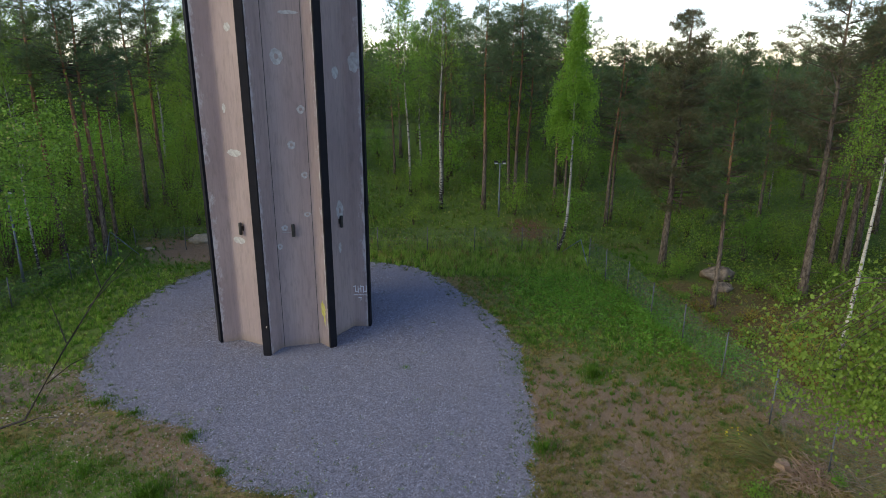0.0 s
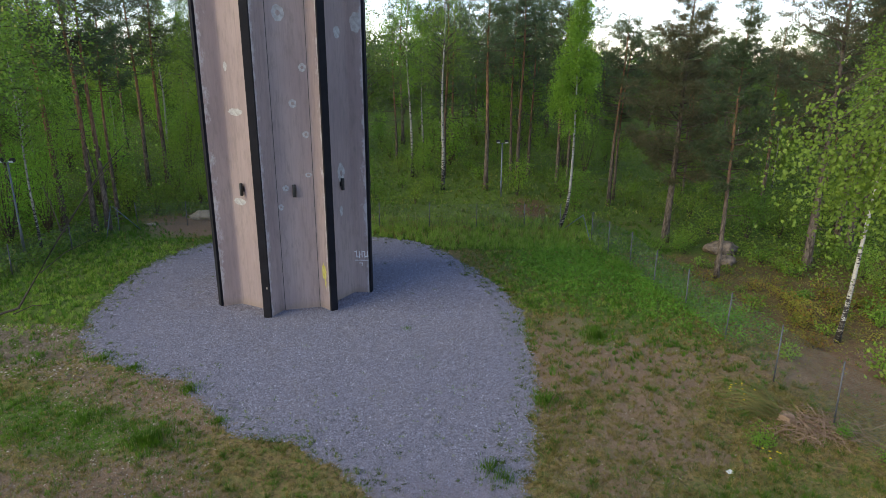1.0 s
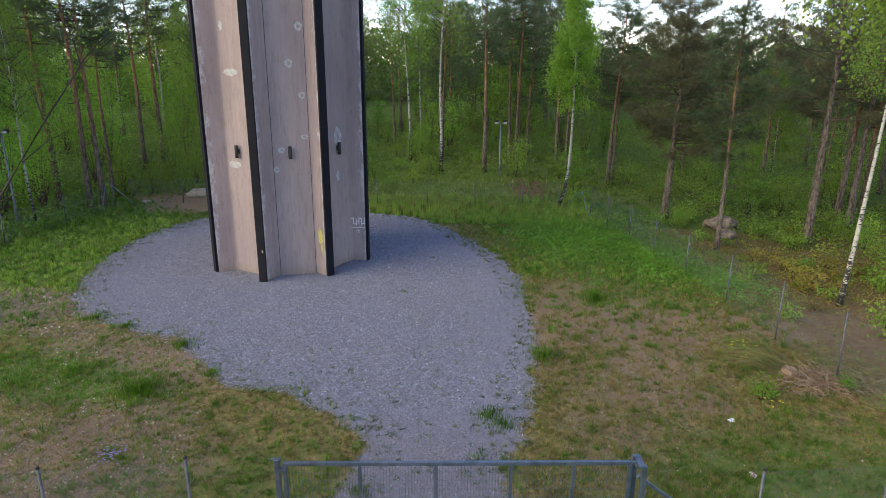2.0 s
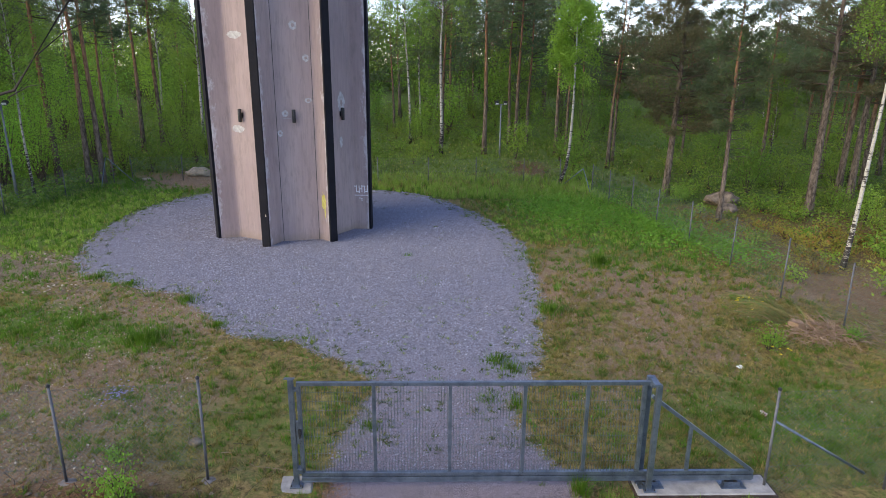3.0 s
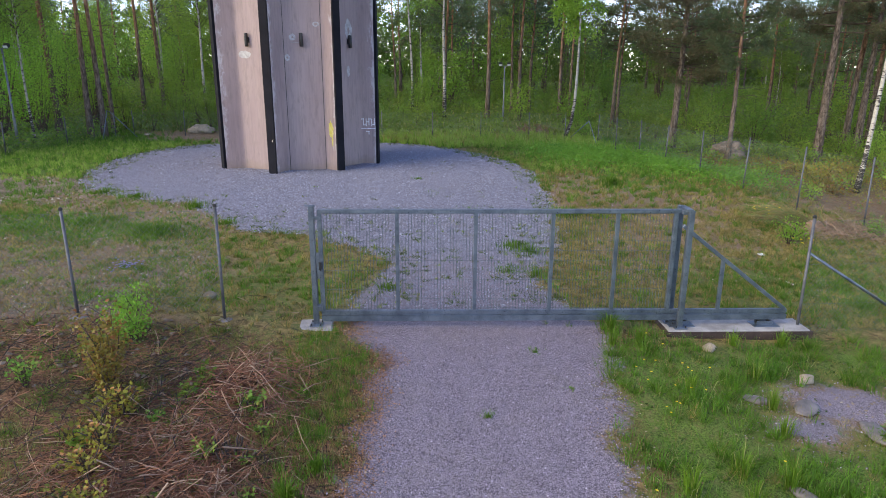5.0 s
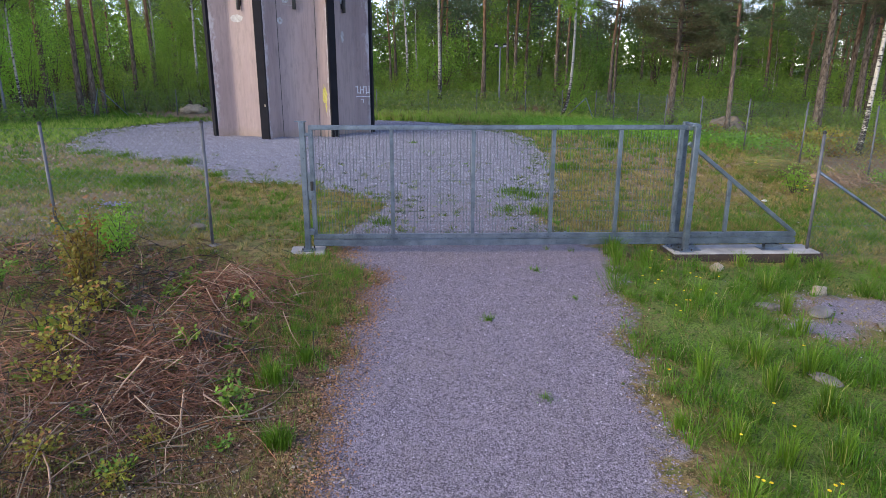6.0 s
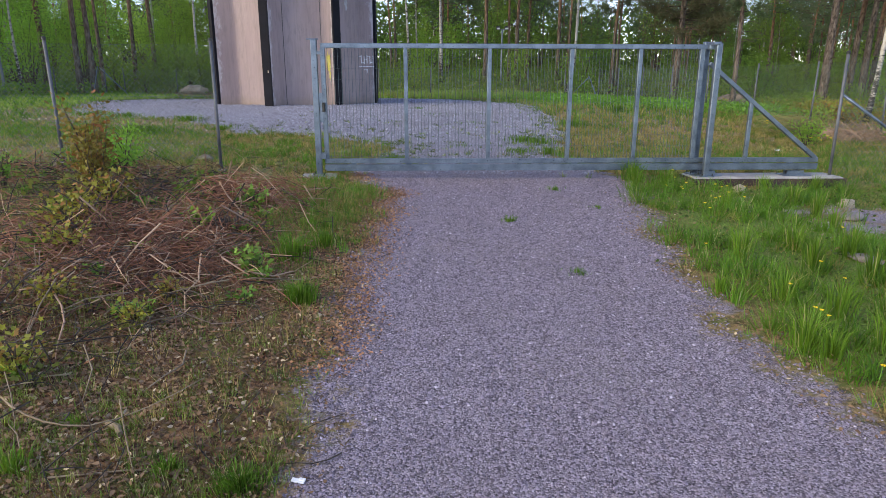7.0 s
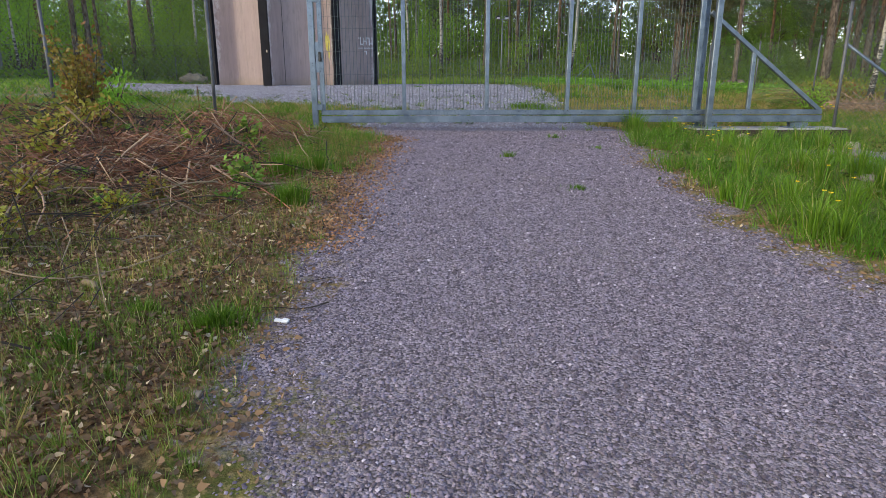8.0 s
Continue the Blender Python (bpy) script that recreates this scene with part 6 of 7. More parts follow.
grass("short green grass tufts between soil and gravel", GRASS, 302, [
    (150000, -13, 13, 10.3, 20, lambda x, y: dry_w(x, y) * patchy(x, y) * 0.36, (0.05, 0.2), 0.01, 1.0),
    (26000, -16, -7, 8.5, 15, lambda x, y: off_stone(x, y) * patchy(x, y + 1), (0.06, 0.24), 0.01, 1.1),
    (70000, -22, 13, 20, 37, lambda x, y: dry_w(x, y) * patchy(x, y), (0.1, 0.3), 0.016, 0.9),
    (330000, -16, 4.5, 10, 38, lambda x, y: sstep(1.5, -0.3, gravel_in(x, y)) * off_slab(x, y) * sstep(-0.6, 0.0, gravel_in(x, y)) * patchy(x, y) * 0.5, (0.06, 0.2), 0.014, 1.1),
    (16000, -6, 3, 11, 19, lambda x, y: 0.14 * sstep(0.0, 1.0, gravel_in(x, y)), (0.05, 0.14), 0.014, 1.1),
    (1500, -2, 2.4, 3, 10, lambda x, y: thin_w(x, y) * 0.25, (0.03, 0.08), 0.007, 1.0),
    (230000, -6.5, -1.9, 0.0, 9.5, lambda x, y: off_stone(x, y) * (0.26 + 0.5 * sstep(2.8, 0.8, y)), (0.03, 0.15), 0.005, 1.3),
    (16000, 13, 26, 18, 40, lambda x, y: 0.6 + 0 * x, (0.1, 0.3), 0.02, 0.9),
    (30000, -30, 26, 43, 58, lambda x, y: 0.75 + 0 * x, (0.2, 0.6), 0.035, 0.8),
    (9000, -34, -22, 22, 46, lambda x, y: 0.8 + 0 * x, (0.2, 0.6), 0.03, 0.8)])


grass("tall light green meadow grass round the pad", MEADOW, 303, [
    (56000, -14, 10, 36.2, 43.5, lambda x, y: off_stone(x, y), (0.3, 0.75), 0.024, 0.8),
    (60000, 2.5, 13, 26, 40, lambda x, y: off_stone(x, y) * patchy(x, y), (0.12, 0.33), 0.018, 1.0),
    (110000, -24, -12.5, 23, 40, lambda x, y: off_stone(x, y) * (0.4 + 0.6 * patchy(x, y)) * np.clip(1 - bare_at(x, y) * 1.3, 0, 1), (0.15, 0.33), 0.022, 1.0)])


def herb_patch(label, mat, seed, n, x0, x1, y0, y1, weight, h0, h1, leaf):
    c = Cloud(seed)
    p = scatter(c.rng, n, x0, x1, y0, y1, weight)
    m = len(p)
    p[:, 2] += c.rng.uniform(h0, h1, m)
    d = unit(c.rng.normal(size=(m, 3)) * np.array([1, 1, 0.35]) + np.array([0, 0, 0.1]))
    c.leaves(p, d, c.rng.uniform(0.7, 1.3, m) * leaf, c.rng.uniform(0.5, 0.8, m) * leaf)
    solid("herbs", c.mesh("herbs", mat), label, "herbs", kind="stuff")


herb_patch("bright green nettles in a dense patch", NETTLE, 310, 76000, 3.5, 15, 23, 38, lambda x, y: np.clip(bump2(x, y, 7.4, 32.5, 2.0, 2.6) + 0.9 * bump2(x, y, 10.9, 29.0, 1.1, 2.2) + 0.8 * bump2(x, y, 12.8, 25.6, 0.9, 1.3), 0, 1) * off_stone(x, y), 0.08, 0.5, 0.1)
herb_patch("yellow-green herbs on the forest floor", YELLOW_HERB, 311, 60000, 13, 24, 20, 36, lambda x, y: bump2(x, y, 17, 27.5, 3.2, 3.5) * patchy(x * 1.3, y * 1.3) ** 1.5, 0.03, 0.3, 0.085)
herb_patch("green herbs on the forest floor", SHRUB_LEAF, 312, 110000, -44, 44, 42.5, 80, lambda x, y: 0.9 * (1 - 0.8 * bump2(x, y, 6.5, 46, 1.6, 3.0)) * sstep(0, 8, 0.8 * y + 4 - np.abs(x)), 0.05, 0.9, 0.17)
herb_patch("low green herbs among the trees beside the fence", SHRUB_LEAF, 315, 16000, 17, 34, 24, 43, lambda x, y: sstep(14, 22, x + 0.5 * (y - 34)) * 0.8, 0.04, 0.6, 0.17)
herb_patch("green herbs below the pines", SHRUB_LEAF, 316, 14000, -34, -21.8, 24, 44, lambda x, y: 0.85 + 0 * x, 0.05, 0.8, 0.2)
herb_patch("small green weeds scattered over soil and gravel edge", NETTLE, 313, 5000, -15, 13, 11, 36, lambda x, y: sstep(0.8, -0.2, gravel_in(x, y)) * 0.3 * (1 - lush_at(x, y)), 0.02, 0.1, 0.07)
herb_patch("broad green weeds beside the road", CREEP, 314, 9000, 1.2, 7, 1, 9.6, lambda x, y: right_bank(x, y) * 0.6, 0.02, 0.14, 0.05)

# single tussocks in the rough ground
tussock = Cloud(321)
for x0, x1, y0, y1, count, tall in ((3.4, 13, 10.6, 24, 230, 0.26), (-9, -2.8, 10.6, 16.5, 80, 0.22), (-18, -7, 12, 23, 110, 0.24), (2.6, 4.6, 12, 30, 60, 0.24), (1.6, 7.2, 1.2, 9.6, 150, 0.36), (-9.5, -4.2, 5.6, 9.5, 60, 0.17)):
    for _ in range(count):
        x, y = tussock.rng.uniform(x0, x1), tussock.rng.uniform(y0, y1)
        if gravel_in(x, y) > 0.1 or not off_slab(x, y) or gravel_spot(x, y) > 0.45:
            continue
        r, n = tussock.rng.uniform(0.06, 0.28), 70
        a, k = tussock.rng.uniform(0, 2 * np.pi, n), np.abs(tussock.rng.normal(0, 0.6, n)) * r
        px, py = x + np.cos(a) * k, y + np.sin(a) * k
        d = unit(np.stack([np.cos(a) * 0.7, np.sin(a) * 0.7, tussock.rng.uniform(0.7, 1.6, n)], 1))
        tussock.needles(np.stack([px, py, land(px, py) - 0.01], 1), d, tall * (0.5 + r * 2) * tussock.rng.uniform(0.5, 1.1, n), 0.006 + 0.008 * min(1, y / 20) + 0 * a)
solid("grass_tufts", tussock.mesh("grass_tufts", GRASS_LUSH), "single green tussocks standing in dry turf and soil", "grass", kind="stuff")

# small weeds creeping over the edge of the crushed stone
creep = Cloud(322)
cx, cy = creep.rng.uniform(-17, 4, 26000), creep.rng.uniform(11, 39, 26000)
inside = gravel_in(cx, cy)
keep = creep.rng.uniform(0, 1, 26000) < np.where((inside > -0.3) & (inside < 0.9), 0.2, np.where((inside >= 0.9) & (inside < 5), 0.028 * sstep(24, 15, cy) + 0.006, 0))
keep &= np.hypot(cx - TX, cy - TY) > 4.2
for x, y in zip(cx[keep], cy[keep]):
    n, r, h = 16, creep.rng.uniform(0.05, 0.16), creep.rng.uniform(0.05, 0.13)
    a, k = creep.rng.uniform(0, 2 * np.pi, n), np.abs(creep.rng.normal(0, 0.6, n)) * r
    px, py = x + np.cos(a) * k, y + np.sin(a) * k
    d = unit(np.stack([np.cos(a), np.sin(a), creep.rng.uniform(0.5, 1.5, n)], 1))
    creep.needles(np.stack([px, py, land(px, py) - 0.005], 1), d, h * creep.rng.uniform(0.6, 1.2, n), 0.022 + 0 * a)
solid("weeds", creep.mesh("weeds", CREEP), "small dark green weeds creeping over the edge of the gravel", "weeds", kind="stuff")

# tufts on the gravel and by the gate
tufts = Cloud(320)
ROAD_TUFTS = ((-0.1, 6.8, 60, 0.09, 0.11), (0.35, 4.72, 70, 0.12, 0.07), (0.9, 8.9, 60, 0.12, 0.09), (1.3, 7.6, 40, 0.1, 0.07), (2.5, 9.8, 170, 0.16, 0.45), (-1.54, 24.1, 60, 0.2, 0.12), (6.25, 23.8, 420, 0.4, 0.5), (-1.35, -0.2, 12, 0.05, 0.1), (-1.2, 0.05, 8, 0.04, 0.08), (-2.6, 4.9, 260, 0.2, 0.3), (-2.35, 5.5, 200, 0.16, 0.22), (-2.17, 1.38, 520, 0.15, 0.12), (-2.59, 1.52, 150, 0.07, 0.1), (-2.32, 3.85, 420, 0.13, 0.22), (-2.73, 1.08, 160, 0.14, 0.1), (-3.32, 1.95, 90, 0.08, 0.09))
PAD_TUFTS = ((-3.3, 0.9, 200, 0.2, 0.25), (-3.4, 1.5, 90, 0.12, 0.2), (-4.3, 16.6, 40, 0.3, 0.1), (1.0, 13.5, 40, 0.3, 0.1), (-0.4, 14.2, 40, 0.4, 0.1), (1.4, 15.4, 60, 0.4, 0.12), (0.3, 19.5, 40, 0.5, 0.1), (-5.5, 22.5, 20, 0.2, 0.08), (-1.0, 21.6, 50, 0.6, 0.09), (-3.4, 11.6, 160, 0.3, 0.25), (-1.9, 12.0, 120, 0.25, 0.2), (-9.05, 16.4, 800, 0.7, 0.35), (-11.6, 17.6, 420, 0.7, 0.2), (-13.0, 16.9, 360, 0.8, 0.2), (-12.9, 21.4, 220, 0.5, 0.2), (-11.4, 20.7, 180, 0.5, 0.18), (-8.8, 19.2, 260, 0.4, 0.25), (-7.2, 17.4, 160, 0.35, 0.2), (3.4, 18.75, 420, 0.6, 0.3), (1.3, 15.2, 240, 0.45, 0.2), (1.7, 14.8, 220, 0.4, 0.2), (0.9, 13.2, 120, 0.4, 0.15), (1.6, 13.0, 200, 0.4, 0.2))
for x, y, n, r, h in ROAD_TUFTS + PAD_TUFTS:
    a, k = tufts.rng.uniform(0, 2 * np.pi, n), np.abs(tufts.rng.normal(0, 0.6, n)) * r
    px, py = x + np.cos(a) * k, y + np.sin(a) * k
    tufts.blades(np.stack([px, py, land(px, py) - 0.01], 1), np.stack([np.cos(a), np.sin(a)], 1) * tufts.rng.uniform(0.1, 0.9, (n, 1)), h * tufts.rng.uniform(0.5, 1.1, n), 0.006 + 0.012 * min(1, y / 20) + 0 * a)
solid("grass_tufts", tufts.mesh("grass_tufts", GRASS_LUSH), "single green grass tufts on gravel and beside the gate", "grass", kind="stuff")

# tall tussocks in the roadside grass
tall = Cloud(323)
for x, y, h in ((2.25, 5.12, 0.4), (2.97, 9.43, 0.3), (2.38, 9.22, 0.35), (1.67, 2.91, 0.3), (1.79, 2.77, 0.22), (2.23, 2.82, 0.3), (4.22, 7.06, 0.35), (4.43, 7.95, 0.35), (3.19, 7.53, 0.3), (2.91, 4.89, 0.4), (3.51, 5.19, 0.4), (3.25, 4.43, 0.4), (3.04, 5.5, 0.35), (1.57, 4.13, 0.15), (4.03, 6.33, 0.3), (2.87, 3.57, 0.35), (5.68, 9.48, 0.25), (4.69, 9.39, 0.25), (2.35, 3.57, 0.35), (2.07, 3.94, 0.25)):
    n = 90
    a, k = tall.rng.uniform(0, 2 * np.pi, n), np.abs(tall.rng.normal(0, 0.6, n)) * 0.1
    px, py = x + np.cos(a) * k, y + np.sin(a) * k
    tall.blades(np.stack([px, py, land(px, py) - 0.01], 1), np.stack([np.cos(a), np.sin(a)], 1) * tall.rng.uniform(0.1, 0.8, (n, 1)), (h + 0.08) * tall.rng.uniform(0.6, 1.15, n), 0.009 + 0 * a)
solid("grass_tufts", tall.mesh("grass_tufts", TUSSOCK), "tall fresh green tussocks in the roadside grass", "grass", kind="stuff")


def flowers(name, label, mat, places, stem, size, seed):
    c = Cloud(seed)
    s = Build()
    for x, y in places:
        h = stem * c.rng.uniform(0.7, 1.2)
        z = lz(x, y)
        s.tube([(x, y, z - 0.02), (x + 0.02, y, z + h * 0.6), (x + 0.03, y, z + h)], 0.0025, 3, False)
        n = 12
        a = np.linspace(0, 2 * np.pi, n, endpoint=False)
        d = unit(np.stack([np.cos(a), np.sin(a), 0.35 + 0 * a], 1))
        c.leaves(np.repeat(np.array([[x + 0.03, y, z + h]]), n, 0), d, size + 0 * a, size * 0.6 + 0 * a)
    t = thing(name, label, "flowers", kind="stuff")
    part("stem", s.mesh("stem", NETTLE), t)
    part("petals", c.mesh("petals", mat), t)


fr = random.Random(21)
flowers("dandelions", "yellow dandelions in the roadside grass", FLOWER, [(1.67, 2.91), (1.7, 2.88), (1.81, 2.95), (2.17, 2.78), (2.27, 2.86), (2.25, 2.77), (2.4, 6.58), (2.44, 6.51), (2.55, 6.62), (2.55, 6.5), (1.67, 4.83), (1.67, 2.15), (1.86, 2.16), (1.87, 3.59), (3.42, 5.31)] + [(fr.gauss(2.7, 0.5), fr.gauss(7.8, 0.7)) for _ in range(14)] + [(fr.uniform(2.2, 3.6), fr.uniform(1.5, 4.2)) for _ in range(7)], 0.36, 0.02, 1)
flowers("yellow_flowers", "small yellow flowers by the stump", FLOWER, [(fr.gauss(10.3, 0.25), fr.gauss(19.6, 0.25)) for _ in range(14)] + [(fr.gauss(9.9, 0.25), fr.gauss(15.9, 0.2)) for _ in range(5)], 0.3, 0.045, 2)
flowers("violet_flowers", "pale violet flowers on bare soil", FLOWER_VIOLET, [(fr.gauss(-8.3, 0.18), fr.gauss(13.2, 0.25)) for _ in range(60)], 0.14, 0.03, 3)


# ---------------------------------------------------------------- brush, twigs, dead leaves, crushed stone
def twig_heap(name, label, mat, seed, n, place, length, rad, apart=False):
    """Crooked dead sticks; apart: each one a part of the heap."""
    b = Build()
    heap = thing(name, label, "twigs") if apart else None
    rng = random.Random(seed)
    for _ in range(n):
        x, y, lift = place(rng)
        a, ln = rng.uniform(0, 2 * math.pi), length * rng.uniform(0.3, 1.25)
        tilt, bend = rng.gauss(0, 0.4), rng.gauss(0, 1.0)
        pts, px, py = [], x, y
        for s in range(5):
            pts.append((px, py, max(lz(px, py) + 0.012, lz(x, y) + lift + tilt * ln * (s / 4 - 0.4) - 0.25 * ln * (s / 4) ** 2)))
            turn = a + bend * (s / 4) + rng.gauss(0, 0.16)
            px, py = px + math.cos(turn) * ln / 4, py + math.sin(turn) * ln / 4
        r = rad * rng.uniform(0.5, 1.4)
        if apart:
            part("branch", Build().tube(pts, [r, r * 0.9, r * 0.75, r * 0.55, r * 0.3], 5, False).mesh("branch", mat, True), heap)
        else:
            b.tube(pts, [r, r * 0.9, r * 0.75, r * 0.55, r * 0.3], 3, False)
    if not apart:
        solid(name, b.mesh(name, mat), label, "twigs", kind="stuff")


def on_bank(rng):
    q = rng.random()
    cx, cy, sx, sy, top = (-3.9, 4.8, 0.62, 0.75, 0.26) if q < 0.55 else (-3.75, 7.2, 0.55, 0.6, 0.42) if q < 0.8 else (-5.0, 4.6, 0.8, 1.1, 0.2)
    x, y = rng.gauss(cx, sx), rng.gauss(cy, sy)
    d = math.hypot((x - cx) / sx, (y - cy) / sy)
    return min(x, -2.6), y, rng.uniform(0.02, top) * max(0.05, 1 - d * 0.42)


twig_heap("brush_pile", "heap of reddish-brown dead twigs on the bank", TWIG, 401, 2900, on_bank, 0.75, 0.0045)
twig_heap("brush_pile", "thicker crooked dead branches over the brush heap", TWIG, 408, 150, on_bank, 1.1, 0.008, True)
twig_heap("brush_pile", "pale stripped branches lying on the bank", TWIG_PALE, 402, 90, lambda r: (min(-2.4, r.gauss(-3.9, 0.9)), r.gauss(3.8, 1.5), r.uniform(0.02, 0.16)), 0.9, 0.0055, True)
twig_heap("brush_pile", "dark fallen twigs across the bank", TWIG_DARK, 403, 620, lambda r: (min(-2.3, r.gauss(-4.6, 1.1)), r.gauss(4.6, 2.0), r.uniform(0.01, 0.25)), 0.7, 0.005)
reeds, reed_rng = Build(), random.Random(404)
for _ in range(120):
    a, ln = reed_rng.gauss(2.75, 0.55), reed_rng.uniform(0.7, 2.3)
    x0, y0 = reed_rng.gauss(11.2, 0.3), reed_rng.gauss(18.45, 0.3)
    rise, pts = reed_rng.uniform(0.15, 0.6), []
    for k in range(5):
        px, py = x0 + math.cos(a) * ln * k / 4, y0 + math.sin(a) * ln * k / 4
        pts.append((px, py, lz(px, py) + 0.03 + rise * math.sin(2.6 * k / 4)))
        a += reed_rng.gauss(0, 0.06)
    reeds.tube(pts, [0.009, 0.009, 0.008, 0.006, 0.003], 3, False)
solid("reed_clump", reeds.mesh("reed_clump", STRAW), "long yellowed reeds lying fanned out round the old stump", "reeds", kind="stuff")
twig_heap("brush_pile", "dead twigs and roots strewn over the ground before the fence", TWIG, 409, 420, lambda r: (r.uniform(-10.5, -4.5), r.gauss(7.9, 0.9), r.uniform(0.01, 0.2)), 0.8, 0.006)
twig_heap("brush_pile", "dark rotten twigs before the fence", TWIG_DARK, 410, 300, lambda r: (r.uniform(-10.5, -4.5), r.gauss(7.9, 0.9), r.uniform(0.01, 0.15)), 0.7, 0.007)
twig_heap("brush_pile", "brown dead twigs beside the old stump", CUT_WOOD, 405, 330, lambda r: (r.gauss(11.9, 0.6), r.gauss(17.6, 0.4), r.uniform(0.02, 0.3)), 1.0, 0.011)
twig_heap("fallen_twigs", "dry stalks lying in the grass behind the fence", TWIG_PALE, 406, 12, lambda r: (r.uniform(-6, -3), r.uniform(10.5, 13), 0.06), 1.4, 0.007)
twig_heap("fallen_twigs", "thin twigs at the edge of the gravel road", TWIG_DARK, 407, 22, lambda r: (r.gauss(-2.05, 0.25), r.uniform(1.5, 6), 0.01), 0.5, 0.004)
log = Build().tube([(-0.08, 0, 0.03), (0.02, 0.01, 0.032), (0.09, -0.01, 0.026)], [0.02, 0.022, 0.016], 8)
solid("log_piece", log.mesh("log_piece", TWIG_PALE), "short pale broken piece of branch on dead leaves", "branch", pose(-3.05, 1.9, lz(-3.05, 1.9), 0, 0, -40))
bow_path = []
for i in range(15):
    u = i / 14
    bx, by = -4.4 + 1.75 * u, 2.75 - 0.95 * math.sin(u * 2.4) + 0.7 * max(0, u - 0.7)
    bow_path.append((bx, by, lz(bx, by) + 0.03 + 0.07 * math.sin(u * 3.1) + 0.3 * max(0, u - 0.75)))
bow = Build().tube(bow_path, [0.009 * (1 - 0.65 * i / 14) for i in range(15)], 6)
solid("bent_branch", bow.mesh("bent_branch", TWIG_PALE, True), "long pale bent branch lying on the bank", "branch")


def dead_leaves():
    c = Cloud(410)
    rng = c.rng
    for n, x0, x1, y0, y1, w in ((36000, -6.5, -1.6, -0.2, 4.5, lambda x, y: sstep(0.25, -0.25, gravel_in(x, y))), (5200, -5.5, -1.6, 4.5, 9.5, lambda x, y: sstep(0.2, -0.1, gravel_in(x, y)) * 0.6),
                                 (9000, 1.2, 2.8, 0.5, 9.8, lambda x, y: bump2(gravel_in(x, y), 0, -0.15, 0, 0.25, 1)), (14000, -11, -4, 5.6, 9.6, lambda x, y: 0.6 + 0 * x), (13000, -2.7, -1.5, 3.0, 10.2, lambda x, y: bump2(gravel_in(x, y), 0, -0.08, 0, 0.2, 1))):
        p = scatter(rng, n, x0, x1, y0, y1, w)
        m = len(p)
        p[:, 2] += rng.uniform(0.012, 0.04, m)
        d = unit(rng.normal(size=(m, 3)) * np.array([1, 1, 0.25]))
        c.toothed(p, d, rng.uniform(0.014, 0.046, m), rng.uniform(0.008, 0.026, m))
    p = scatter(rng, 15000, -5.5, -1.7, -0.6, 3.6, lambda x, y: sstep(0.1, -0.3, gravel_in(x, y)))
    p[:, 2] += rng.uniform(0.02, 0.05, len(p))
    c.toothed(p, unit(rng.normal(size=p.shape) * np.array([1, 1, 0.35])), rng.uniform(0.018, 0.05, len(p)), rng.uniform(0.01, 0.03, len(p)))
    solid("dead_leaves", c.mesh("dead_leaves", DEAD_LEAF), "brown dead leaves strewn over the bank and road edge", "leaves", kind="stuff")


dead_leaves()
rust = Cloud(411)
rp = scatter(rust.rng, 60000, -3.0, -1.3, 2.5, 10.4, lambda x, y: bump2(gravel_in(x, y), 0, -0.04, 0, 0.2, 1))
rp[:, 2] += rust.rng.uniform(0.012, 0.03, len(rp))
rust.leaves(rp, unit(rust.rng.normal(size=rp.shape) * np.array([1, 1, 0.25])), rust.rng.uniform(0.014, 0.04, len(rp)), rust.rng.uniform(0.008, 0.024, len(rp)))
solid("dead_leaves", rust.mesh("dead_leaves", RUST_LEAF), "rust-brown fallen leaves along the edge of the gravel road", "leaves", kind="stuff")


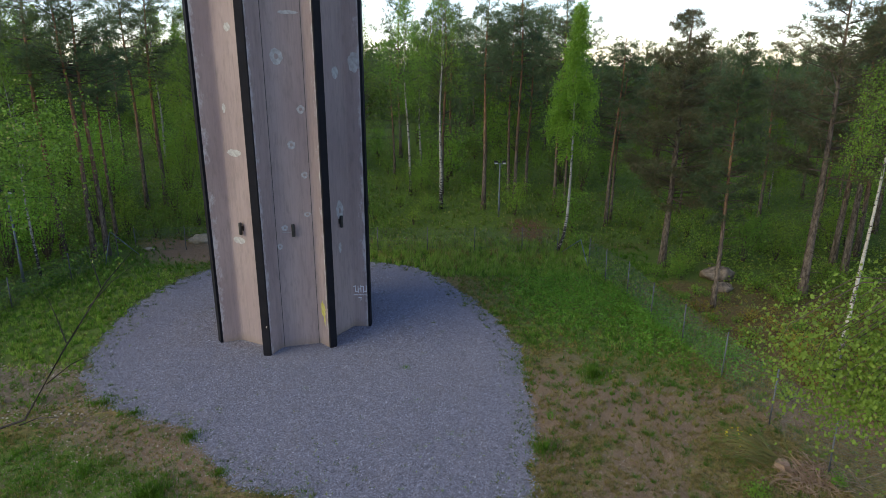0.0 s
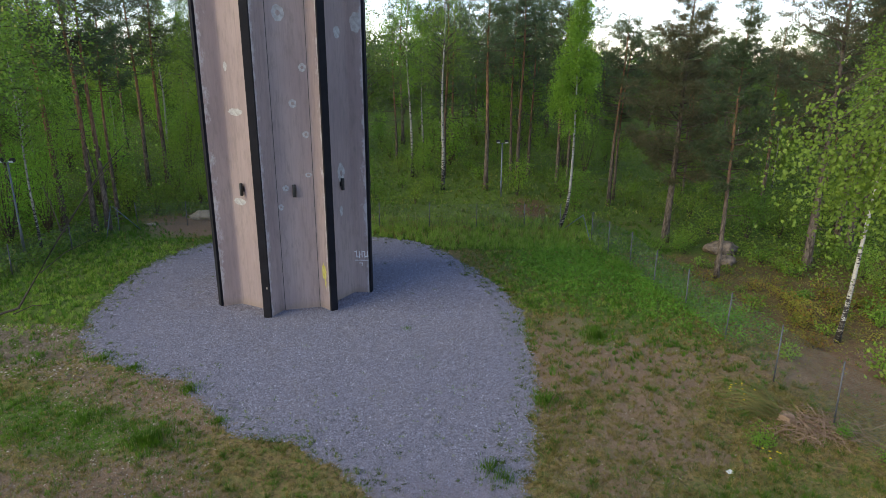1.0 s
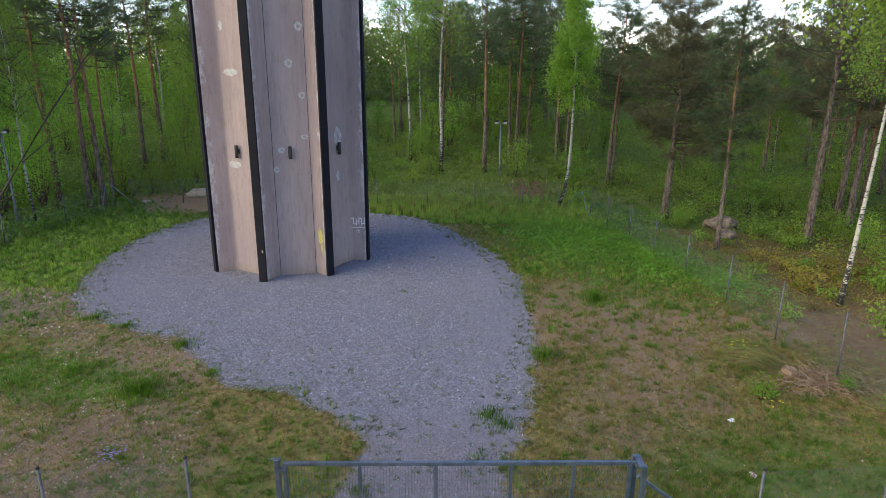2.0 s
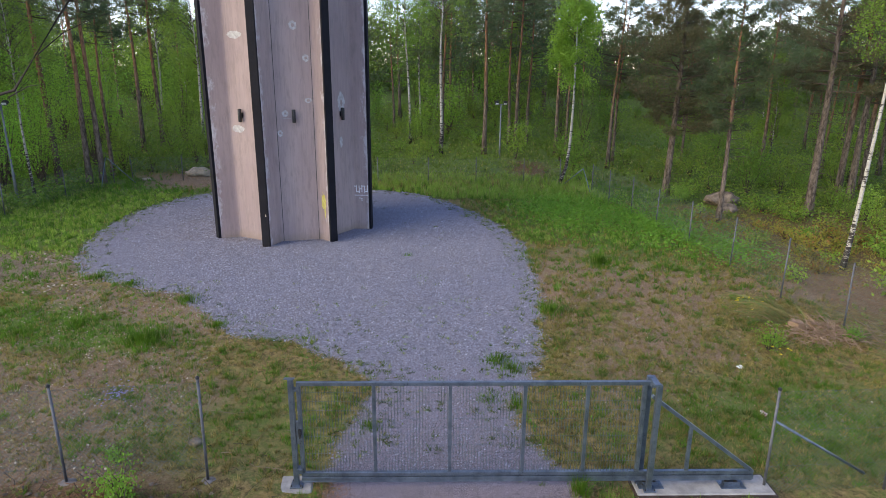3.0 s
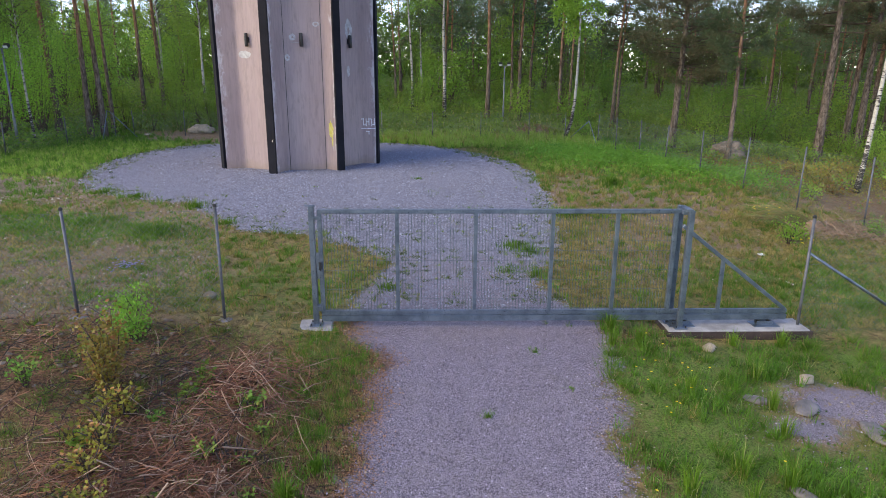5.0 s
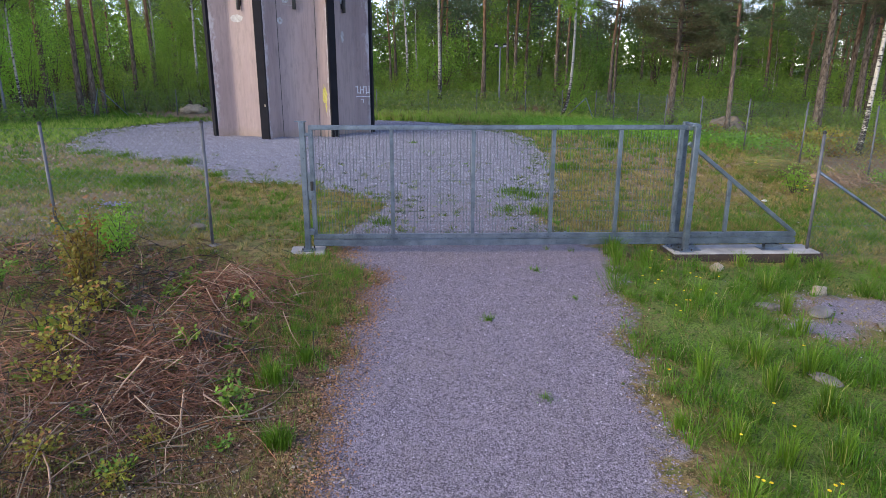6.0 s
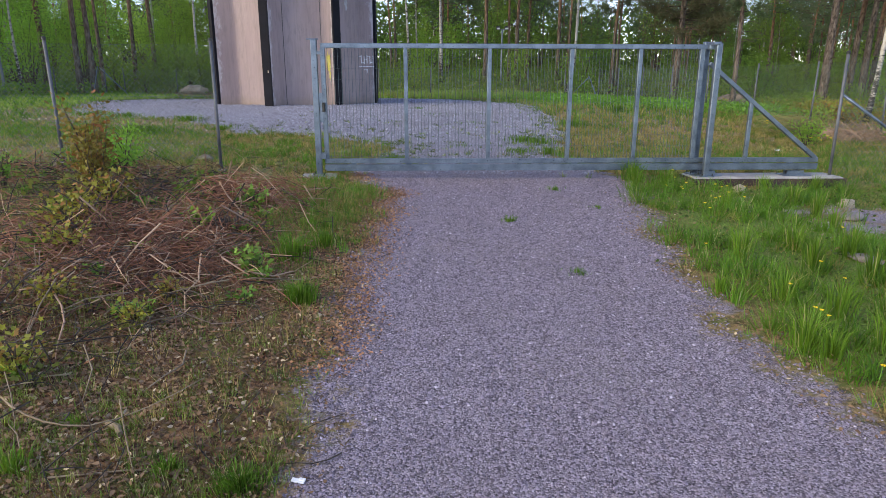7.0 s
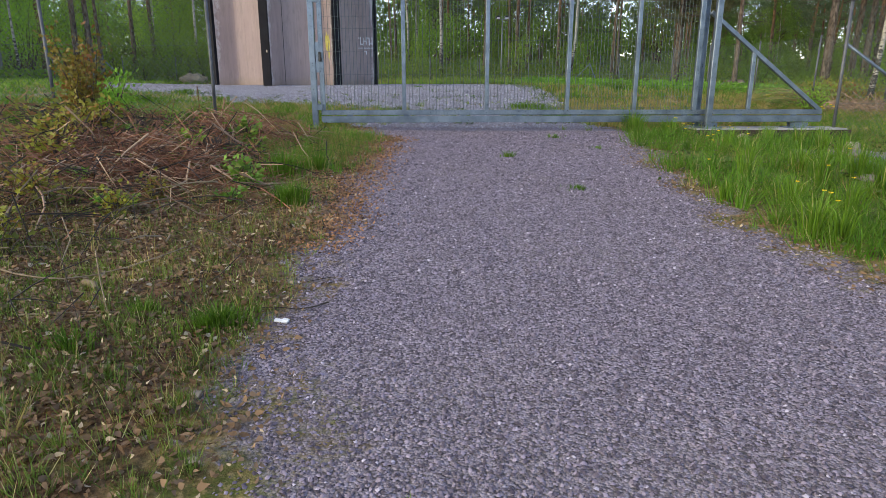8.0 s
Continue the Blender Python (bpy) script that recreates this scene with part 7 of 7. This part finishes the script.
def stones(label, mat, seed, zones):
    """Loose crushed stone: small uneven octahedra lying on the ground."""
    rng = np.random.default_rng(seed)
    V, F, n0 = [], [], 0
    for n, x0, x1, y0, y1, size, inside in zones:
        x, y = rng.uniform(x0, x1, n), rng.uniform(y0, y1, n)
        k = inside(x, y) > rng.uniform(0, 1, n)
        x, y = x[k], y[k]
        m = len(x)
        s = size * rng.uniform(0.5, 1.4, m)
        c = np.stack([x, y, land(x, y) + s * 0.12], 1)
        a = rng.uniform(0, np.pi, m)
        e1 = np.stack([np.cos(a), np.sin(a), rng.normal(0, 0.25, m)], 1)
        e2 = np.stack([-np.sin(a), np.cos(a), rng.normal(0, 0.25, m)], 1)
        e3 = np.stack([rng.normal(0, 0.25, m), rng.normal(0, 0.25, m), np.ones(m)], 1)
        r = [(s * rng.uniform(0.35, 0.65, m))[:, None] for _ in range(6)]
        v = np.stack([c + e1 * r[0], c - e1 * r[1], c + e2 * r[2], c - e2 * r[3], c + e3 * r[4] * 0.75, c - e3 * r[5] * 0.5], 1)
        b = n0 + np.arange(m)[:, None] * 6
        for t in ((0, 2, 4), (2, 1, 4), (1, 3, 4), (3, 0, 4)):
            F.append(b + np.array([t]))
        V.append(v.reshape(-1, 3))
        n0 += m * 6
    solid("crushed_stone", quick("crushed_stone", np.concatenate(V), np.concatenate(F), None, mat), label, "gravel", kind="stuff")


in_stone = lambda x, y: sstep(-0.25, 0.1, gravel_in(x, y))
stones("loose reddish-grey crushed stone of the road", STONE_ROAD, 420, [
    (32000, -2.3, 2.4, -0.5, 1.9, 0.015, in_stone),
    (16000, -2.3, 2.4, 1.9, 4.4, 0.02, in_stone),
    (26000, -2.6, 2.5, 4.4, 9.9, 0.024, in_stone),
    (5000, 3.2, 7.0, 5.2, 9.0, 0.022, gravel_spot)])
stones("loose blue-grey crushed stone of the round pad", STONE_PAD, 423, [
    (90000, -17, 4, 16, 26, 0.05, lambda x, y: sstep(-0.35, 0.1, gravel_in(x, y))),
    (40000, -17, 4, 26, 40, 0.06, lambda x, y: sstep(-0.3, 0.1, gravel_in(x, y)) * (np.hypot(x - TX, y - TY) > 3.8)),
    (26000, -5, 3.4, 10.4, 16, 0.034, lambda x, y: sstep(-0.3, 0.1, gravel_in(x, y)))])
stones("scattered pale pebbles on bare soil", STONE_SOIL, 421, [
    (26000, -14.5, -6.5, 10, 21, 0.055, lambda x, y: bare_at(x, y) * sstep(0.2, -0.2, gravel_in(x, y))),
    (11000, -20.5, -12.5, 20, 24.5, 0.09, lambda x, y: bare_at(x, y) * sstep(0.2, -0.2, gravel_in(x, y))),
    (20000, 3, 12, 12, 26, 0.045, lambda x, y: bare_at(x, y) * sstep(0.2, -0.2, gravel_in(x, y))),
    (900, 3.2, 7.0, 5.2, 9.0, 0.04, gravel_spot)])
stones("dark weathered field stones before the fence", GRANITE, 422, [
    (300, -11, -4.5, 6.5, 9.8, 0.1, lambda x, y: 0.7 + 0 * x)])
